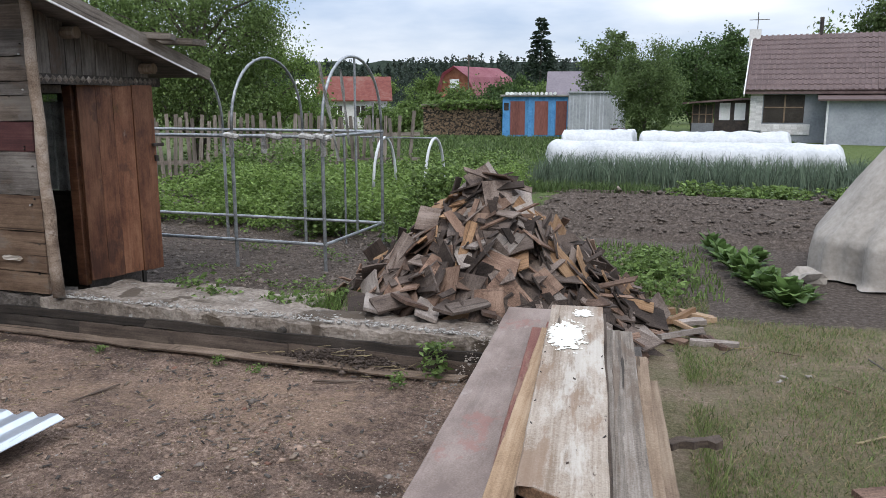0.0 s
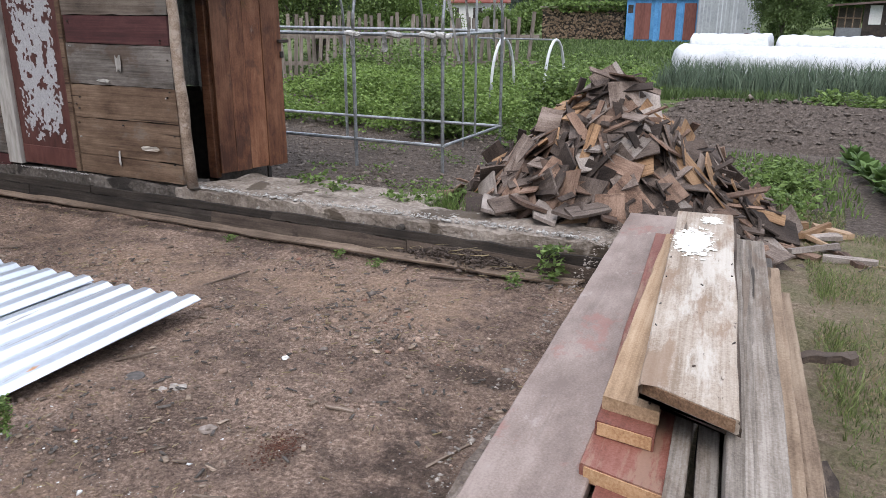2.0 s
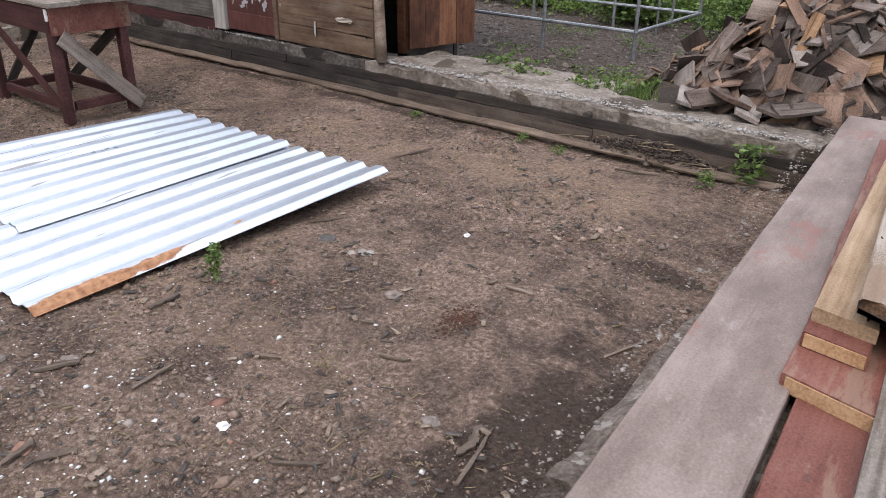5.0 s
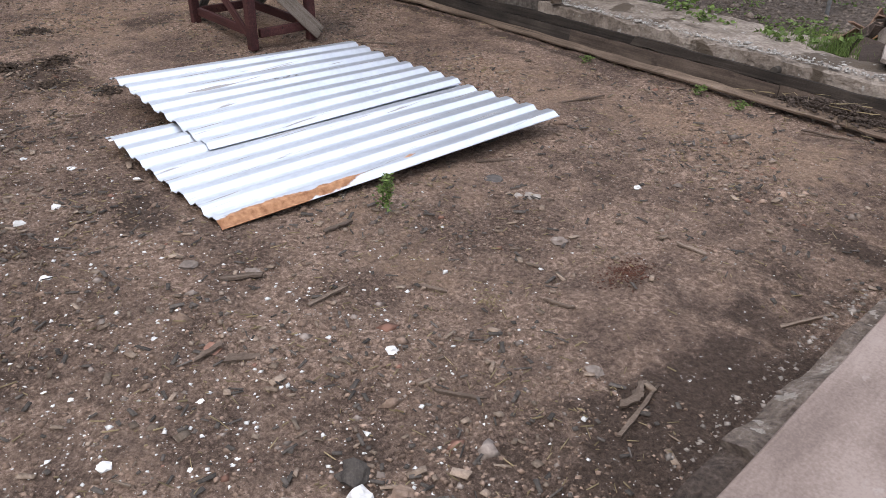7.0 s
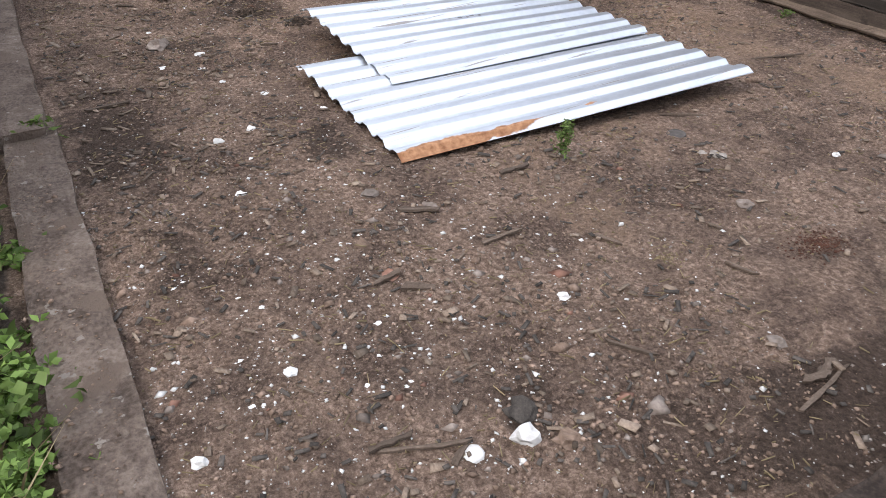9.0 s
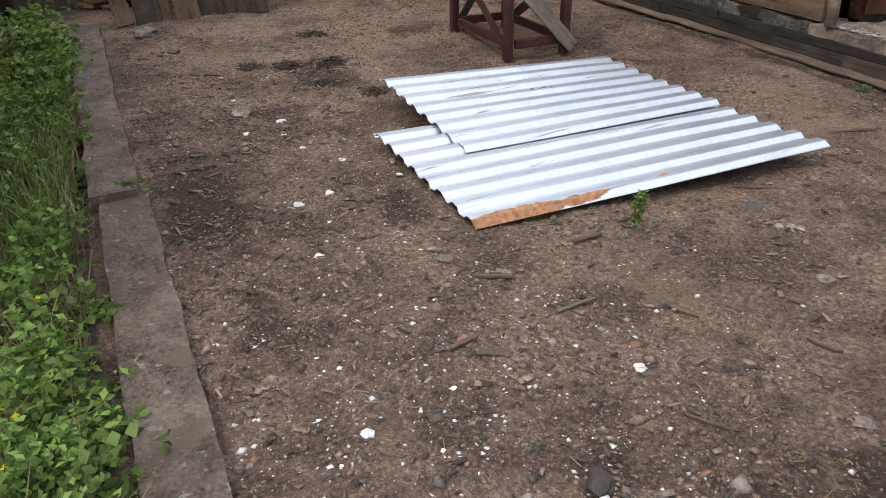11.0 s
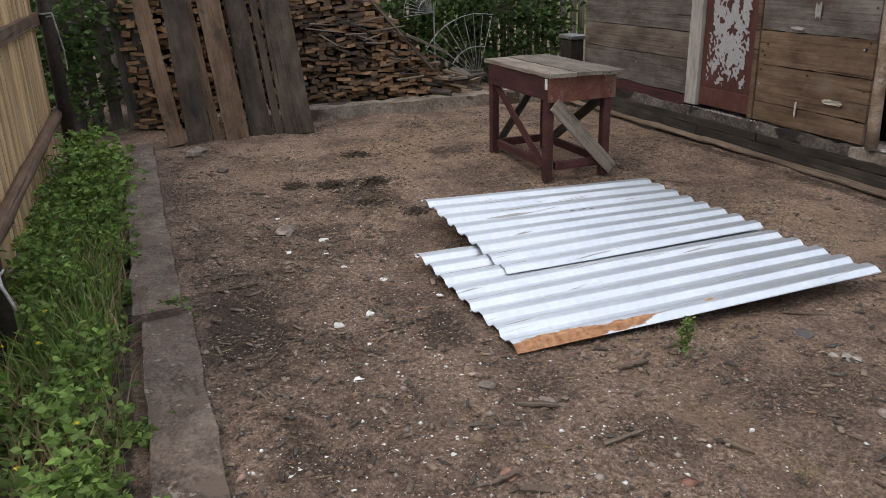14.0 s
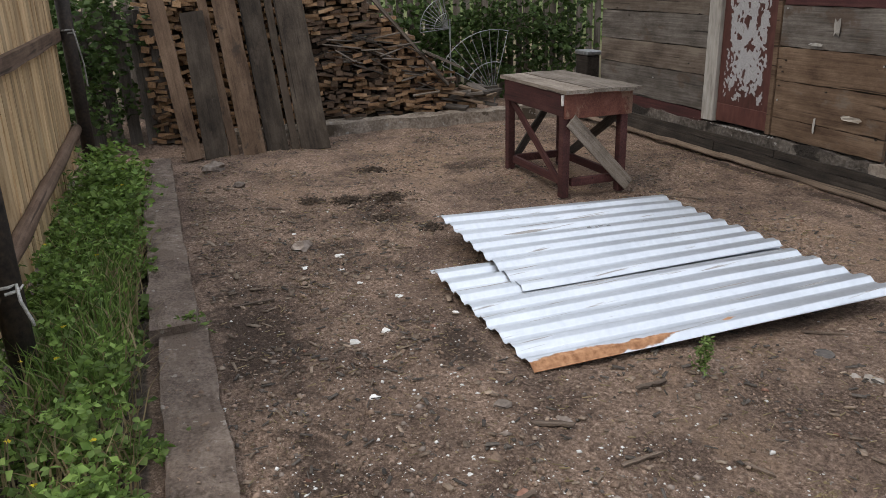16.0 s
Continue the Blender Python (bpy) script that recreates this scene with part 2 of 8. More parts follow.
gb.inputs["Base Color"].default_value, gb.inputs["Roughness"].default_value = (0.9, 0.95, 0.95, 1), 0.03
gb.inputs["Transmission Weight"].default_value, gb.inputs["IOR"].default_value = 1.0, 1.45
# the shade inside rooms, panes and the hole is put into this dark colour
inside_shade = mk("inside_shade_dark", [(0.03, 0.026, 0.022), (0.05, 0.043, 0.036), (0.07, 0.06, 0.05)], 5, rough=0.95, bump=0.3)
plaster = mk("grey_plaster", [(0.22, 0.235, 0.255), (0.275, 0.29, 0.31), (0.32, 0.335, 0.355)], 3, rough=0.9, bump=0.2)
white_brick = mk("whitewashed_brick", [(0.5, 0.48, 0.46), (0.62, 0.6, 0.58), (0.7, 0.69, 0.67)], 5, rough=0.9, bump=0.4, vary=0.12)
roof_tile = mk("brown_metal_tile", [(0.085, 0.056, 0.051), (0.118, 0.08, 0.074), (0.15, 0.106, 0.098)], 3, rough=0.55, bump=0.1, vary=0.08)
roof_red = mk("rusty_red_roof", [(0.12, 0.03, 0.022), (0.185, 0.05, 0.036), (0.21, 0.105, 0.08)], 1.2, rough=0.7, bump=0.2)
roof_pink = mk("faded_crimson_roof", [(0.36, 0.12, 0.15), (0.46, 0.18, 0.21), (0.52, 0.24, 0.27)], 2, rough=0.6, bump=0.1)
roof_mauve = mk("grey_mauve_roof", [(0.13, 0.11, 0.125), (0.17, 0.145, 0.16), (0.2, 0.175, 0.19)], 2, rough=0.6, bump=0.1)
brick_orange = mk("orange_brick_wall", [(0.32, 0.13, 0.08), (0.42, 0.18, 0.11), (0.5, 0.24, 0.16)], 6, rough=0.9, bump=0.3)
blue_paint = mk("blue_painted_boards", [(0.05, 0.17, 0.36), (0.075, 0.24, 0.47), (0.11, 0.30, 0.55)], 4, (1.5, 1.5, 0.3), 0.7, 0.2, vary=0.12)
door_rust = mk("brown_red_plank_door", [(0.14, 0.05, 0.04), (0.2, 0.075, 0.06), (0.25, 0.10, 0.08)], 4, (1.5, 1.5, 0.3), 0.7, 0.2)
sheet_grey = mk("grey_corrugated_cladding", [(0.36, 0.38, 0.4), (0.46, 0.48, 0.5), (0.54, 0.56, 0.58)], 3, rough=0.5, bump=0.1, metal=0.3)
white_trim = mk("white_painted_trim", [(0.62, 0.62, 0.6), (0.74, 0.74, 0.72), (0.8, 0.8, 0.79)], 5, rough=0.6, bump=0.1)
cover_white = mk("white_fleece_cover", [(0.42, 0.432, 0.44), (0.51, 0.52, 0.524), (0.59, 0.596, 0.6)], 4, rough=0.9, bump=0.8, vary=0.02)
tarp_beige = mk("greyish_beige_canvas", [(0.24, 0.212, 0.18), (0.31, 0.277, 0.24), (0.38, 0.342, 0.3)], 5, rough=0.95, bump=0.5, vary=0.02)


def leafmat(name, dark, light, vary=0.35):
    m = mk(name, [dark, tuple((a + b) / 2 for a, b in zip(dark, light)), light], 3, rough=0.6, bump=0.1, vary=vary)
    n, l = m.node_tree.nodes, m.node_tree.links
    b, out = n["Principled BSDF"], n["Material Output"]
    tr, mx = n.new("ShaderNodeBsdfTranslucent"), n.new("ShaderNodeMixShader")
    mx.inputs[0].default_value = 0.35
    l.new(b.inputs["Base Color"].links[0].from_socket, tr.inputs[0])
    l.new(b.outputs[0], mx.inputs[1])
    l.new(tr.outputs[0], mx.inputs[2])
    l.new(mx.outputs[0], out.inputs["Surface"])
    return m


leaf_mid = leafmat("mid_green_leaves", (0.065, 0.105, 0.026), (0.19, 0.27, 0.08), 0.45)
leaf_dark = leafmat("deep_green_leaves", (0.032, 0.062, 0.018), (0.095, 0.15, 0.045))
leaf_bright = leafmat("bright_green_leaves", (0.095, 0.16, 0.032), (0.24, 0.33, 0.095))
leaf_chard = leafmat("glossy_horseradish_leaves", (0.05, 0.095, 0.022), (0.15, 0.23, 0.07))
leaf_onion = leafmat("bluish_onion_leaves", (0.05, 0.078, 0.05), (0.15, 0.19, 0.125), 0.5)
leaf_tree = leafmat("dull_green_tree_leaves", (0.05, 0.084, 0.025), (0.145, 0.2, 0.07), 0.3)
leaf_willow = leafmat("light_green_willow_leaves", (0.062, 0.105, 0.025), (0.19, 0.26, 0.085), 0.4)
leaf_carrot = leafmat("feathery_carrot_green", (0.045, 0.075, 0.02), (0.12, 0.17, 0.06), 0.4)
leaf_far = leafmat("far_forest_needles", (0.028, 0.042, 0.033), (0.062, 0.08, 0.06))
leaf_spruce = leafmat("spruce_needles", (0.014, 0.028, 0.016), (0.04, 0.06, 0.035))
grass_m = leafmat("dry_green_grass", (0.075, 0.1, 0.032), (0.21, 0.25, 0.09), 0.45)
straw_m = leafmat("pale_straw", (0.2, 0.15, 0.08), (0.36, 0.29, 0.17))
bark_m = mk("tree_bark", [(0.05, 0.04, 0.033), (0.10, 0.085, 0.07), (0.16, 0.14, 0.12)], 4, (1.5, 1.5, 0.4), 0.95, 0.7)
stone_m = mk("grey_brown_stones", [(0.11, 0.085, 0.07), (0.2, 0.163, 0.138), (0.3, 0.255, 0.222)], 10, rough=0.95, bump=0.5, vary=0.4)
white_stone = mk("white_lime_lumps", [(0.5, 0.49, 0.46), (0.68, 0.67, 0.65), (0.8, 0.79, 0.77)], 10, rough=0.9, bump=0.4, vary=0.15)


# ---- mesh helpers ----
def thing(name, label, category, group="", kind="", m=None):
    ob = new(name)
    ob.empty_display_size = 0.1
    if m is not None:
        ob.matrix_world = m
    return tagged(ob, label, category, group, kind)


def mesh_of(name, verts, faces, material, smooth=False):
    me = bpy.data.meshes.new(name)
    me.from_pydata([tuple(map(float, v)) for v in verts], [], [tuple(map(int, f)) for f in faces])
    for k in material if isinstance(material, (list, tuple)) else [material]:
        me.materials.append(k)
    if smooth:
        me.polygons.foreach_set("use_smooth", [True] * len(me.polygons))
    me.update()
    return me


def put(name, me, m=None, parent=None, label="", category="", group="", kind=""):
    ob = new(name, me)
    if parent is not None:
        ob.parent = parent
    if m is not None:
        ob.matrix_basis = m
    return tagged(ob, label, category, group, kind)


def part(name, bm, material, parent, label="", m=None, smooth=False):
    me = bpy.data.meshes.new(name)
    bm.normal_update()
    bm.to_mesh(me)
    bm.free()
    me.materials.append(material)
    if smooth:
        me.polygons.foreach_set("use_smooth", [True] * len(me.polygons))
    return put(name, me, m, parent, label)


def add_box(bm, lo, hi, m=None, bevel=0.0):
    r = bmesh.ops.create_cube(bm, size=1.0)
    s = [b - a for a, b in zip(lo, hi)]
    c = [(a + b) / 2 for a, b in zip(lo, hi)]
    t = Matrix.Translation(c) @ Matrix.Diagonal((*s, 1))
    if m is not None:
        t = m @ t
    bmesh.ops.transform(bm, matrix=t, verts=r["verts"])
    if bevel:
        es = list({e for v in r["verts"] for e in v.link_edges})
        bmesh.ops.bevel(bm, geom=es, offset=bevel, segments=1, affect="EDGES")
    return bm


def box(lo, hi, m=None, bevel=0.0):
    return add_box(bmesh.new(), lo, hi, m, bevel)


def plank_mesh(name, length, width, thick, material, seg=5, jit=0.004, seed=0, skew=0.0, ends=0.0, cut=0.0):
    """A worn board, its length along x, its top at +z: edges waver, ends cut unevenly."""
    rnd = random.Random(seed)
    vs, fs = [], []
    for i in range(seg + 1):
        x = -length / 2 + length * i / seg
        a, b, c = (rnd.uniform(-jit, jit) for _ in range(3))
        e = rnd.uniform(-ends, ends) if i in (0, seg) else 0
        e += cut if i == 0 else 0
        for y, z in ((-width / 2 + a, -thick / 2), (width / 2 + b, -thick / 2), (width / 2 + b, thick / 2 + c * 0.3), (-width / 2 + a, thick / 2 + c * 0.3)):
            vs.append((x + e * (1 if y > 0 else -1), y, z + skew * (i / seg - 0.5)))
    for i in range(seg):
        o = 4 * i
        for k in range(4):
            fs.append((o + k, o + 4 + k, o + 4 + (k + 1) % 4, o + (k + 1) % 4))
    fs += [(0, 1, 2, 3), (4 * seg + 3, 4 * seg + 2, 4 * seg + 1, 4 * seg)]
    fs = [tuple(reversed(f)) for f in fs]
    return mesh_of(name, vs, fs, material)


def worn_board(name, length, width, thick, material, seed=0, cut=0.0, seg=46, wear=0.006, wave=0.004):
    """A board with rounded, chipped long edges and slightly cupped top; its length along x, its top at +z."""
    vs, fs = [], []
    w, t = width / 2, thick / 2
    for i in range(seg + 1):
        x = -length / 2 + length * i / seg
        e = cut if i == 0 else 0.0

        def chip(k):
            c = noise.noise((x * 9 + seed, k * 3.1, seed)) + 0.6 * noise.noise((x * 31, k * 5.7, seed))
            return wear * (0.45 + max(0.0, c) * 1.3)

        a, b = wave * noise.noise((x * 2.1, 1, seed)), wave * noise.noise((x * 2.1, 5, seed))
        bow = 0.5 * wave * noise.noise((x * 1.3, 9, seed))
        c0, c1, c2, c3 = (min(chip(k), 0.4 * thick) for k in range(4))
        ring = [(-w + a, -t + c0), (-w + a + c0, -t), (w + b - c1, -t), (w + b, -t + c1), (w + b, t - c2), (w + b - c2, t), (0.0, t - 0.0015 + bow), (-w + a + c3, t), (-w + a, t - c3)]
        for y, z in ring:
            end = 0.003 * noise.noise((y * 40, z * 40, seed + i)) if i in (0, seg) else 0.0
            vs.append((x + e * (1 if y > 0 else -1) * abs(y) / w + end, y, z + (bow if z > 0 else 0)))
    n = len(ring)
    for i in range(seg):
        o = n * i
        for k in range(n):
            fs.append((o + (k + 1) % n, o + n + (k + 1) % n, o + n + k, o + k))
    fs += [tuple(range(n)), tuple(n * seg + k for k in reversed(range(n)))]
    fs[-2], fs[-1] = tuple(reversed(fs[-2])), tuple(reversed(fs[-1]))
    return mesh_of(name, vs, fs, material)


def tube(bm, a, b, r, n=8, r2=None):
    a, b = Vector(a), Vector(b)
    d = b - a
    rot = d.to_track_quat("Z", "Y").to_matrix().to_4x4()
    bmesh.ops.create_cone(bm, cap_ends=True, segments=n, radius1=r, radius2=r if r2 is None else r2, depth=d.length, matrix=Matrix.Translation((a + b) / 2) @ rot)
    return bm


def polytube(bm, pts, r, n=8):
    """A bent pipe along pts."""
    pts = [Vector(p) for p in pts]
    rings, q, was = [], None, None
    for i, p in enumerate(pts):
        d = (pts[min(i + 1, len(pts) - 1)] - pts[max(i - 1, 0)]).normalized()
        q = d.to_track_quat("Z", "Y") if q is None else was.rotation_difference(d) @ q
        was = d
        rr = r[i] if isinstance(r, (list, tuple)) else r
        rings.append([bm.verts.new(p + q @ Vector((rr * math.cos(2 * math.pi * k / n), rr * math.sin(2 * math.pi * k / n), 0))) for k in range(n)])
    for s, t in zip(rings, rings[1:]):
        for k in range(n):
            bm.faces.new((s[k], s[(k + 1) % n], t[(k + 1) % n], t[k]))
    bm.faces.new(list(reversed(rings[0])))
    bm.faces.new(rings[-1])
    return bm


def leaf_arrays(P, D, length, width, rng, fold=0.25, mid=0.5):
    """Folded pointed leaves at P along D: four vertices and two triangles each, plus a hinge."""
    n = len(P)
    D = D / np.linalg.norm(D, axis=1, keepdims=True)
    R = np.cross(D, rng.normal(size=(n, 3)))
    R /= np.linalg.norm(R, axis=1, keepdims=True) + 1e-9
    N = np.cross(R, D)
    L, W = np.asarray(length).reshape(-1, 1), np.asarray(width).reshape(-1, 1)
    base, tip = P, P + D * L
    m = P + D * L * mid
    left, right = m - R * W / 2 + N * W * fold, m + R * W / 2 + N * W * fold
    V = np.stack([base, right, tip, left], 1).reshape(-1, 3)
    o = np.arange(n)[:, None] * 4
    F = np.concatenate([o + [0, 1, 2], o + [0, 2, 3]], 1).reshape(-1, 3)
    return V, F


def leaf_mesh(name, V, F, material):
    me = bpy.data.meshes.new(name)
    me.vertices.add(len(V))
    me.vertices.foreach_set("co", np.asarray(V, np.float32).ravel())
    me.loops.add(F.size)
    me.loops.foreach_set("vertex_index", np.asarray(F, np.int32).ravel())
    me.polygons.add(len(F))
    me.polygons.foreach_set("loop_start", np.arange(0, F.size, 3, dtype=np.int32))
    me.materials.append(material)
    me.update(calc_edges=True)
    me.validate()
    return me


# ---- ground ----
def lines(*runs):
    out = []
    for a, b, s in runs:
        out += list(np.arange(a, b, s))
    return np.array(out + [runs[-1][1]])


gx = lines((-3000, -300, 900), (-300, -60, 60), (-60, -9.2, 2), (-9.2, -8.6, 0.07), (-8.6, -5.0, 0.035), (-5.0, -0.8, 0.022), (-0.8, 2.0, 0.06), (2.0, 8, 0.3), (8, 40, 2), (40, 300, 65), (300, 3000, 900))
gy = lines((-3000, -200, 700), (-200, -10, 38), (-10, -1.6, 0.6), (-1.6, -0.6, 0.07), (-0.6, 4.2, 0.024), (4.2, 6.0, 0.06), (6.0, 20, 0.2), (20, 60, 2), (60, 300, 40), (300, 3000, 900))


def smooth(a, b, v):
    t = np.clip((v - a) / (b - a), 0, 1)
    return t * t * (3 - 2 * t)


def wall_line(y):
    """The yard-side edge of the foundation under the plank stack."""
    return -0.84 - 0.078 * (y - 1)


def crumbly(x, y):
    """How loose the earth is: 0 on trodden crust, 1 in crumbled patches."""
    k = noise.noise((x * 1.15, y * 1.5, 30)) + 0.55 * noise.noise((x * 3.3, y * 3.9, 31)) + 0.3 * noise.noise((x * 8, y * 9, 32))
    return min(1.0, max(0.0, (k + 0.28) / 0.75))


def earth(x, y):
    """The uneven surface of the trodden yard: low swells, crusts and crumbled patches."""
    rough = crumbly(x, y) * (1 - 0.8 * math.exp(-((x + 1.2) ** 2 / 0.16 + (y - 2.0) ** 2 / 0.7)))
    z = 0.035 * noise.noise((x * 0.9, y * 0.9, 1)) + 0.014 * noise.noise((x * 3.1, y * 3.1, 5)) + 0.008 * noise.noise((x * 8, y * 8, 9))
    return min(1.0, max(0.1, (y + 0.42) / 0.35)) * (z + 0.012 * rough + (0.2 + 1.3 * rough) * (0.011 * (0.35 - abs(noise.noise((x * 15, y * 15, 12)))) + 0.007 * noise.noise((x * 27, y * 27, 15))))


GX, GY = np.meshgrid(gx, gy)
near = smooth(-9.2, -8.6, GX) * smooth(3, 1.5, GX) * smooth(-1.6, -1.2, GY) * smooth(6.5, 5.5, GY)
GZ = np.zeros_like(GX)
for iy in range(len(gy)):
    for ix in range(len(gx)):
        if near[iy, ix] > 0:
            x, y = GX[iy, ix], GY[iy, ix]
            GZ[iy, ix] = near[iy, ix] * earth(x, y)
furrow = smooth(8.8, 9.6, GY) * smooth(14.2, 13.6, GY) * smooth(-2.6, -2.0, GX) * smooth(6, 5, GX)
GZ += furrow * 0.12 * np.sin(GY * 2 * math.pi / 0.8 + 0.5 * np.sin(GX * 0.7))
beds = smooth(-3.2, -2.6, GX) * smooth(7.5, 8.2, GY) * smooth(16.5, 15.8, GY) * smooth(-1.5, -0.6, GX + (GY - 8) * 0.2)
plot = smooth(-12, -11, GX) * smooth(-2.4, -3.0, GX) * smooth(5.2, 5.6, GY) * smooth(20, 18, GY)
chardbed = smooth(-0.3, 0.1, GX) * smooth(4, 3.5, GX) * smooth(5.6, 6.2, GY - 0.1 * GX) * smooth(11, 10, GY)
weedbed = smooth(-1.5, -1.2, GY) * smooth(-0.3, -0.5, GY) * smooth(-0.6, -1.0, GX) * smooth(-9.5, -9.0, GX)
soil = np.maximum(np.maximum(np.maximum(furrow, beds), weedbed), np.maximum(plot, chardbed))
yard = smooth(0.25, -0.2, GX - (-0.3 - 0.078 * (GY - 1))) * smooth(5.0, 4.6, GY) * smooth(-9.2, -8.6, GX) * smooth(-0.62, -0.5, GY)
yard = np.maximum(yard * (1 - weedbed * smooth(-0.45, -0.6, GY)), smooth(-7.2, -7.8, GX) * smooth(-11, -10.5, GX) * smooth(-2, -1.2, GY) * smooth(5, 4.2, GY))


def blobs(items):
    """Soft patches: centre, half-widths, strength."""
    out = np.zeros_like(GX)
    for x, y, a, b, w in items:
        out = np.maximum(out, w * np.exp(-(((GX - x) / a) ** 2 + ((GY - y) / b) ** 2)))
    return out


# dark humus patches, and at (-4.4, 3.95) a narrow darker strip along the formwork
humus_and_strip = 1.3 * blobs(((-5.5, 1.05, 0.7, 0.3, 0.6), (-6.5, 2.0, 0.5, 0.3, 0.5), (-2.3, 2.55, 0.3, 0.12, 0.4), (-1.3, 2.8, 0.45, 0.12, 0.5), (-1.3, 2.2, 0.4, 0.6, 0.42), (-1.08, 1.5, 0.34, 0.75, 0.68), (-1.5, 0.66, 0.2, 0.14, 0.6),
               (-3.2, 0.75, 0.35, 0.14, 0.55), (-3.7, -0.05, 0.9, 0.28, 0.62), (-2.6, 0.0, 0.5, 0.2, 0.45), (-4.9, 0.55, 0.6, 0.3, 0.45), (-1.2, 0.95, 0.4, 0.3, 0.4), (-4.4, 3.95, 2.4, 0.1, 0.55), (-1.6, 2.0, 0.2, 0.3, 0.35)))
sandy = blobs(((-2.2, 3.5, 1.3, 0.62, 0.85), (-3.6, 3.3, 1.6, 0.6, 0.8), (-6.4, 2.9, 1.4, 1.0, 0.85), (-2.45, 1.4, 0.75, 0.32, 0.68), (-1.7, 3.3, 0.6, 0.35, 0.8), (-6.7, 1.7, 1.3, 0.8, 0.85), (-1.85, 0.2, 0.16, 0.2, 0.6), (-6.4, 0.5, 1.2, 0.5, 0.65), (-1.75, -0.1, 0.5, 0.15, 0.45), (-2.6, 2.0, 0.5, 0.35, 0.6)))
zone = np.stack([np.clip(yard, 0, 1), np.clip(soil, 0, 1), humus_and_strip, sandy], -1)
nx, ny = len(gx), len(gy)
ii = (np.arange(ny - 1)[:, None] * nx + np.arange(nx - 1)[None]).ravel()
gme = mesh_of("ground", np.stack([GX, GY, GZ], -1).reshape(-1, 3), np.stack([ii, ii + 1, ii + nx + 1, ii + nx], 1), [], True)
att = gme.color_attributes.new("zone", "FLOAT_COLOR", "POINT")
att.data.foreach_set("color", zone.reshape(-1).astype(np.float32))


def ground_material():
    m = bpy.data.materials.new("trodden_earth_and_grass")
    m.use_nodes = True
    n, l = m.node_tree.nodes, m.node_tree.links
    b = n["Principled BSDF"]
    b.inputs["Roughness"].default_value, b.inputs["Specular IOR Level"].default_value = 0.95, 0.15
    tc = n.new("ShaderNodeTexCoord")

    def nz(scale, detail=8, rough=0.6):
        k = n.new("ShaderNodeTexNoise")
        k.inputs["Scale"].default_value, k.inputs["Detail"].default_value, k.inputs["Roughness"].default_value = scale, detail, rough
        l.new(tc.outputs["Object"], k.inputs["Vector"])
        return k.outputs["Fac"]

    def ramp(fac, stops):
        r = n.new("ShaderNodeValToRGB")
        e = r.color_ramp.elements
        e[0].position, e[1].position = stops[0][0], stops[-1][0]
        e[0].color, e[1].color = (*stops[0][1], 1), (*stops[-1][1], 1)
        for p, c in stops[1:-1]:
            e.new(p).color = (*c, 1)
        l.new(fac, r.inputs[0])
        return r.outputs[0]

    def mix(f, a, c, kind="MIX"):
        k = n.new("ShaderNodeMix")
        k.data_type, k.blend_type = "RGBA", kind
        if isinstance(f, float):
            k.inputs[0].default_value = f
        else:
            l.new(f, k.inputs[0])
        l.new(a, k.inputs[6])
        l.new(c, k.inputs[7])
        return k.outputs[2]

    def band(fac, a, c):
        k = n.new("ShaderNodeMapRange")
        k.inputs[1].default_value, k.inputs[2].default_value = a, c
        l.new(fac, k.inputs[0])
        return k.outputs[0]

    dirt_fine = ramp(nz(48, 12, 0.82), [(0.38, (0.104, 0.0683, 0.0494)), (0.5, (0.274, 0.189, 0.143)), (0.62, (0.563, 0.413, 0.322))])
    dirt_dark = ramp(nz(60, 12, 0.82), [(0.38, (0.0533, 0.0356, 0.0274)), (0.51, (0.156, 0.108, 0.0837)), (0.63, (0.385, 0.278, 0.22))])
    dirt = mix(band(nz(1.9, 12, 0.72), 0.45, 0.56), dirt_fine, dirt_dark)
    sand = ramp(nz(46, 12, 0.78), [(0.34, (0.1583, 0.1046, 0.07351)), (0.5, (0.31, 0.2117, 0.1506)), (0.66, (0.5277, 0.3717, 0.2711))])
    va = n.new("ShaderNodeVertexColor")
    va.layer_name = "zone"
    sp = n.new("ShaderNodeSeparateColor")
    l.new(va.outputs[0], sp.inputs[0])

    def calc(op, a, c):
        k = n.new("ShaderNodeMath")
        k.operation = op
        for i, v in enumerate((a, c)):
            if isinstance(v, (int, float)):
                k.inputs[i].default_value = v
            else:
                l.new(v, k.inputs[i])
        return k.outputs[0]

    def spread(o, scale, a, c):
        ragged = calc("ADD", calc("MULTIPLY", nz(scale, 9, 0.72), 1.7), calc("MULTIPLY", nz(scale * 6, 9, 0.8), 1.0))
        return band(calc("ADD", o, calc("SUBTRACT", ragged, 0.85)), a, c)

    dirt = mix(spread(va.outputs["Alpha"], 3.0, 1.04, 1.34), dirt, sand)
    wet = ramp(nz(60, 10, 0.8), [(0.35, (0.0468, 0.03224, 0.0252)), (0.52, (0.1014, 0.07192, 0.0564)), (0.68, (0.195, 0.1426, 0.1128))])
    dirt = mix(spread(sp.outputs[2], 2.6, 0.9, 1.14), dirt, wet)
    fleck = ramp(nz(60, 2), [(0.70, (0, 0, 0)), (0.73, (1, 1, 1))])
    pale = n.new("ShaderNodeRGB")
    pale.outputs[0].default_value = (0.45, 0.43, 0.40, 1)
    dirt = mix(fleck, dirt, pale.outputs[0])
    soilc = ramp(nz(22, 12, 0.8), [(0.34, (0.0336, 0.0264, 0.0216)), (0.5, (0.102, 0.0804, 0.066)), (0.66, (0.216, 0.175, 0.146))])
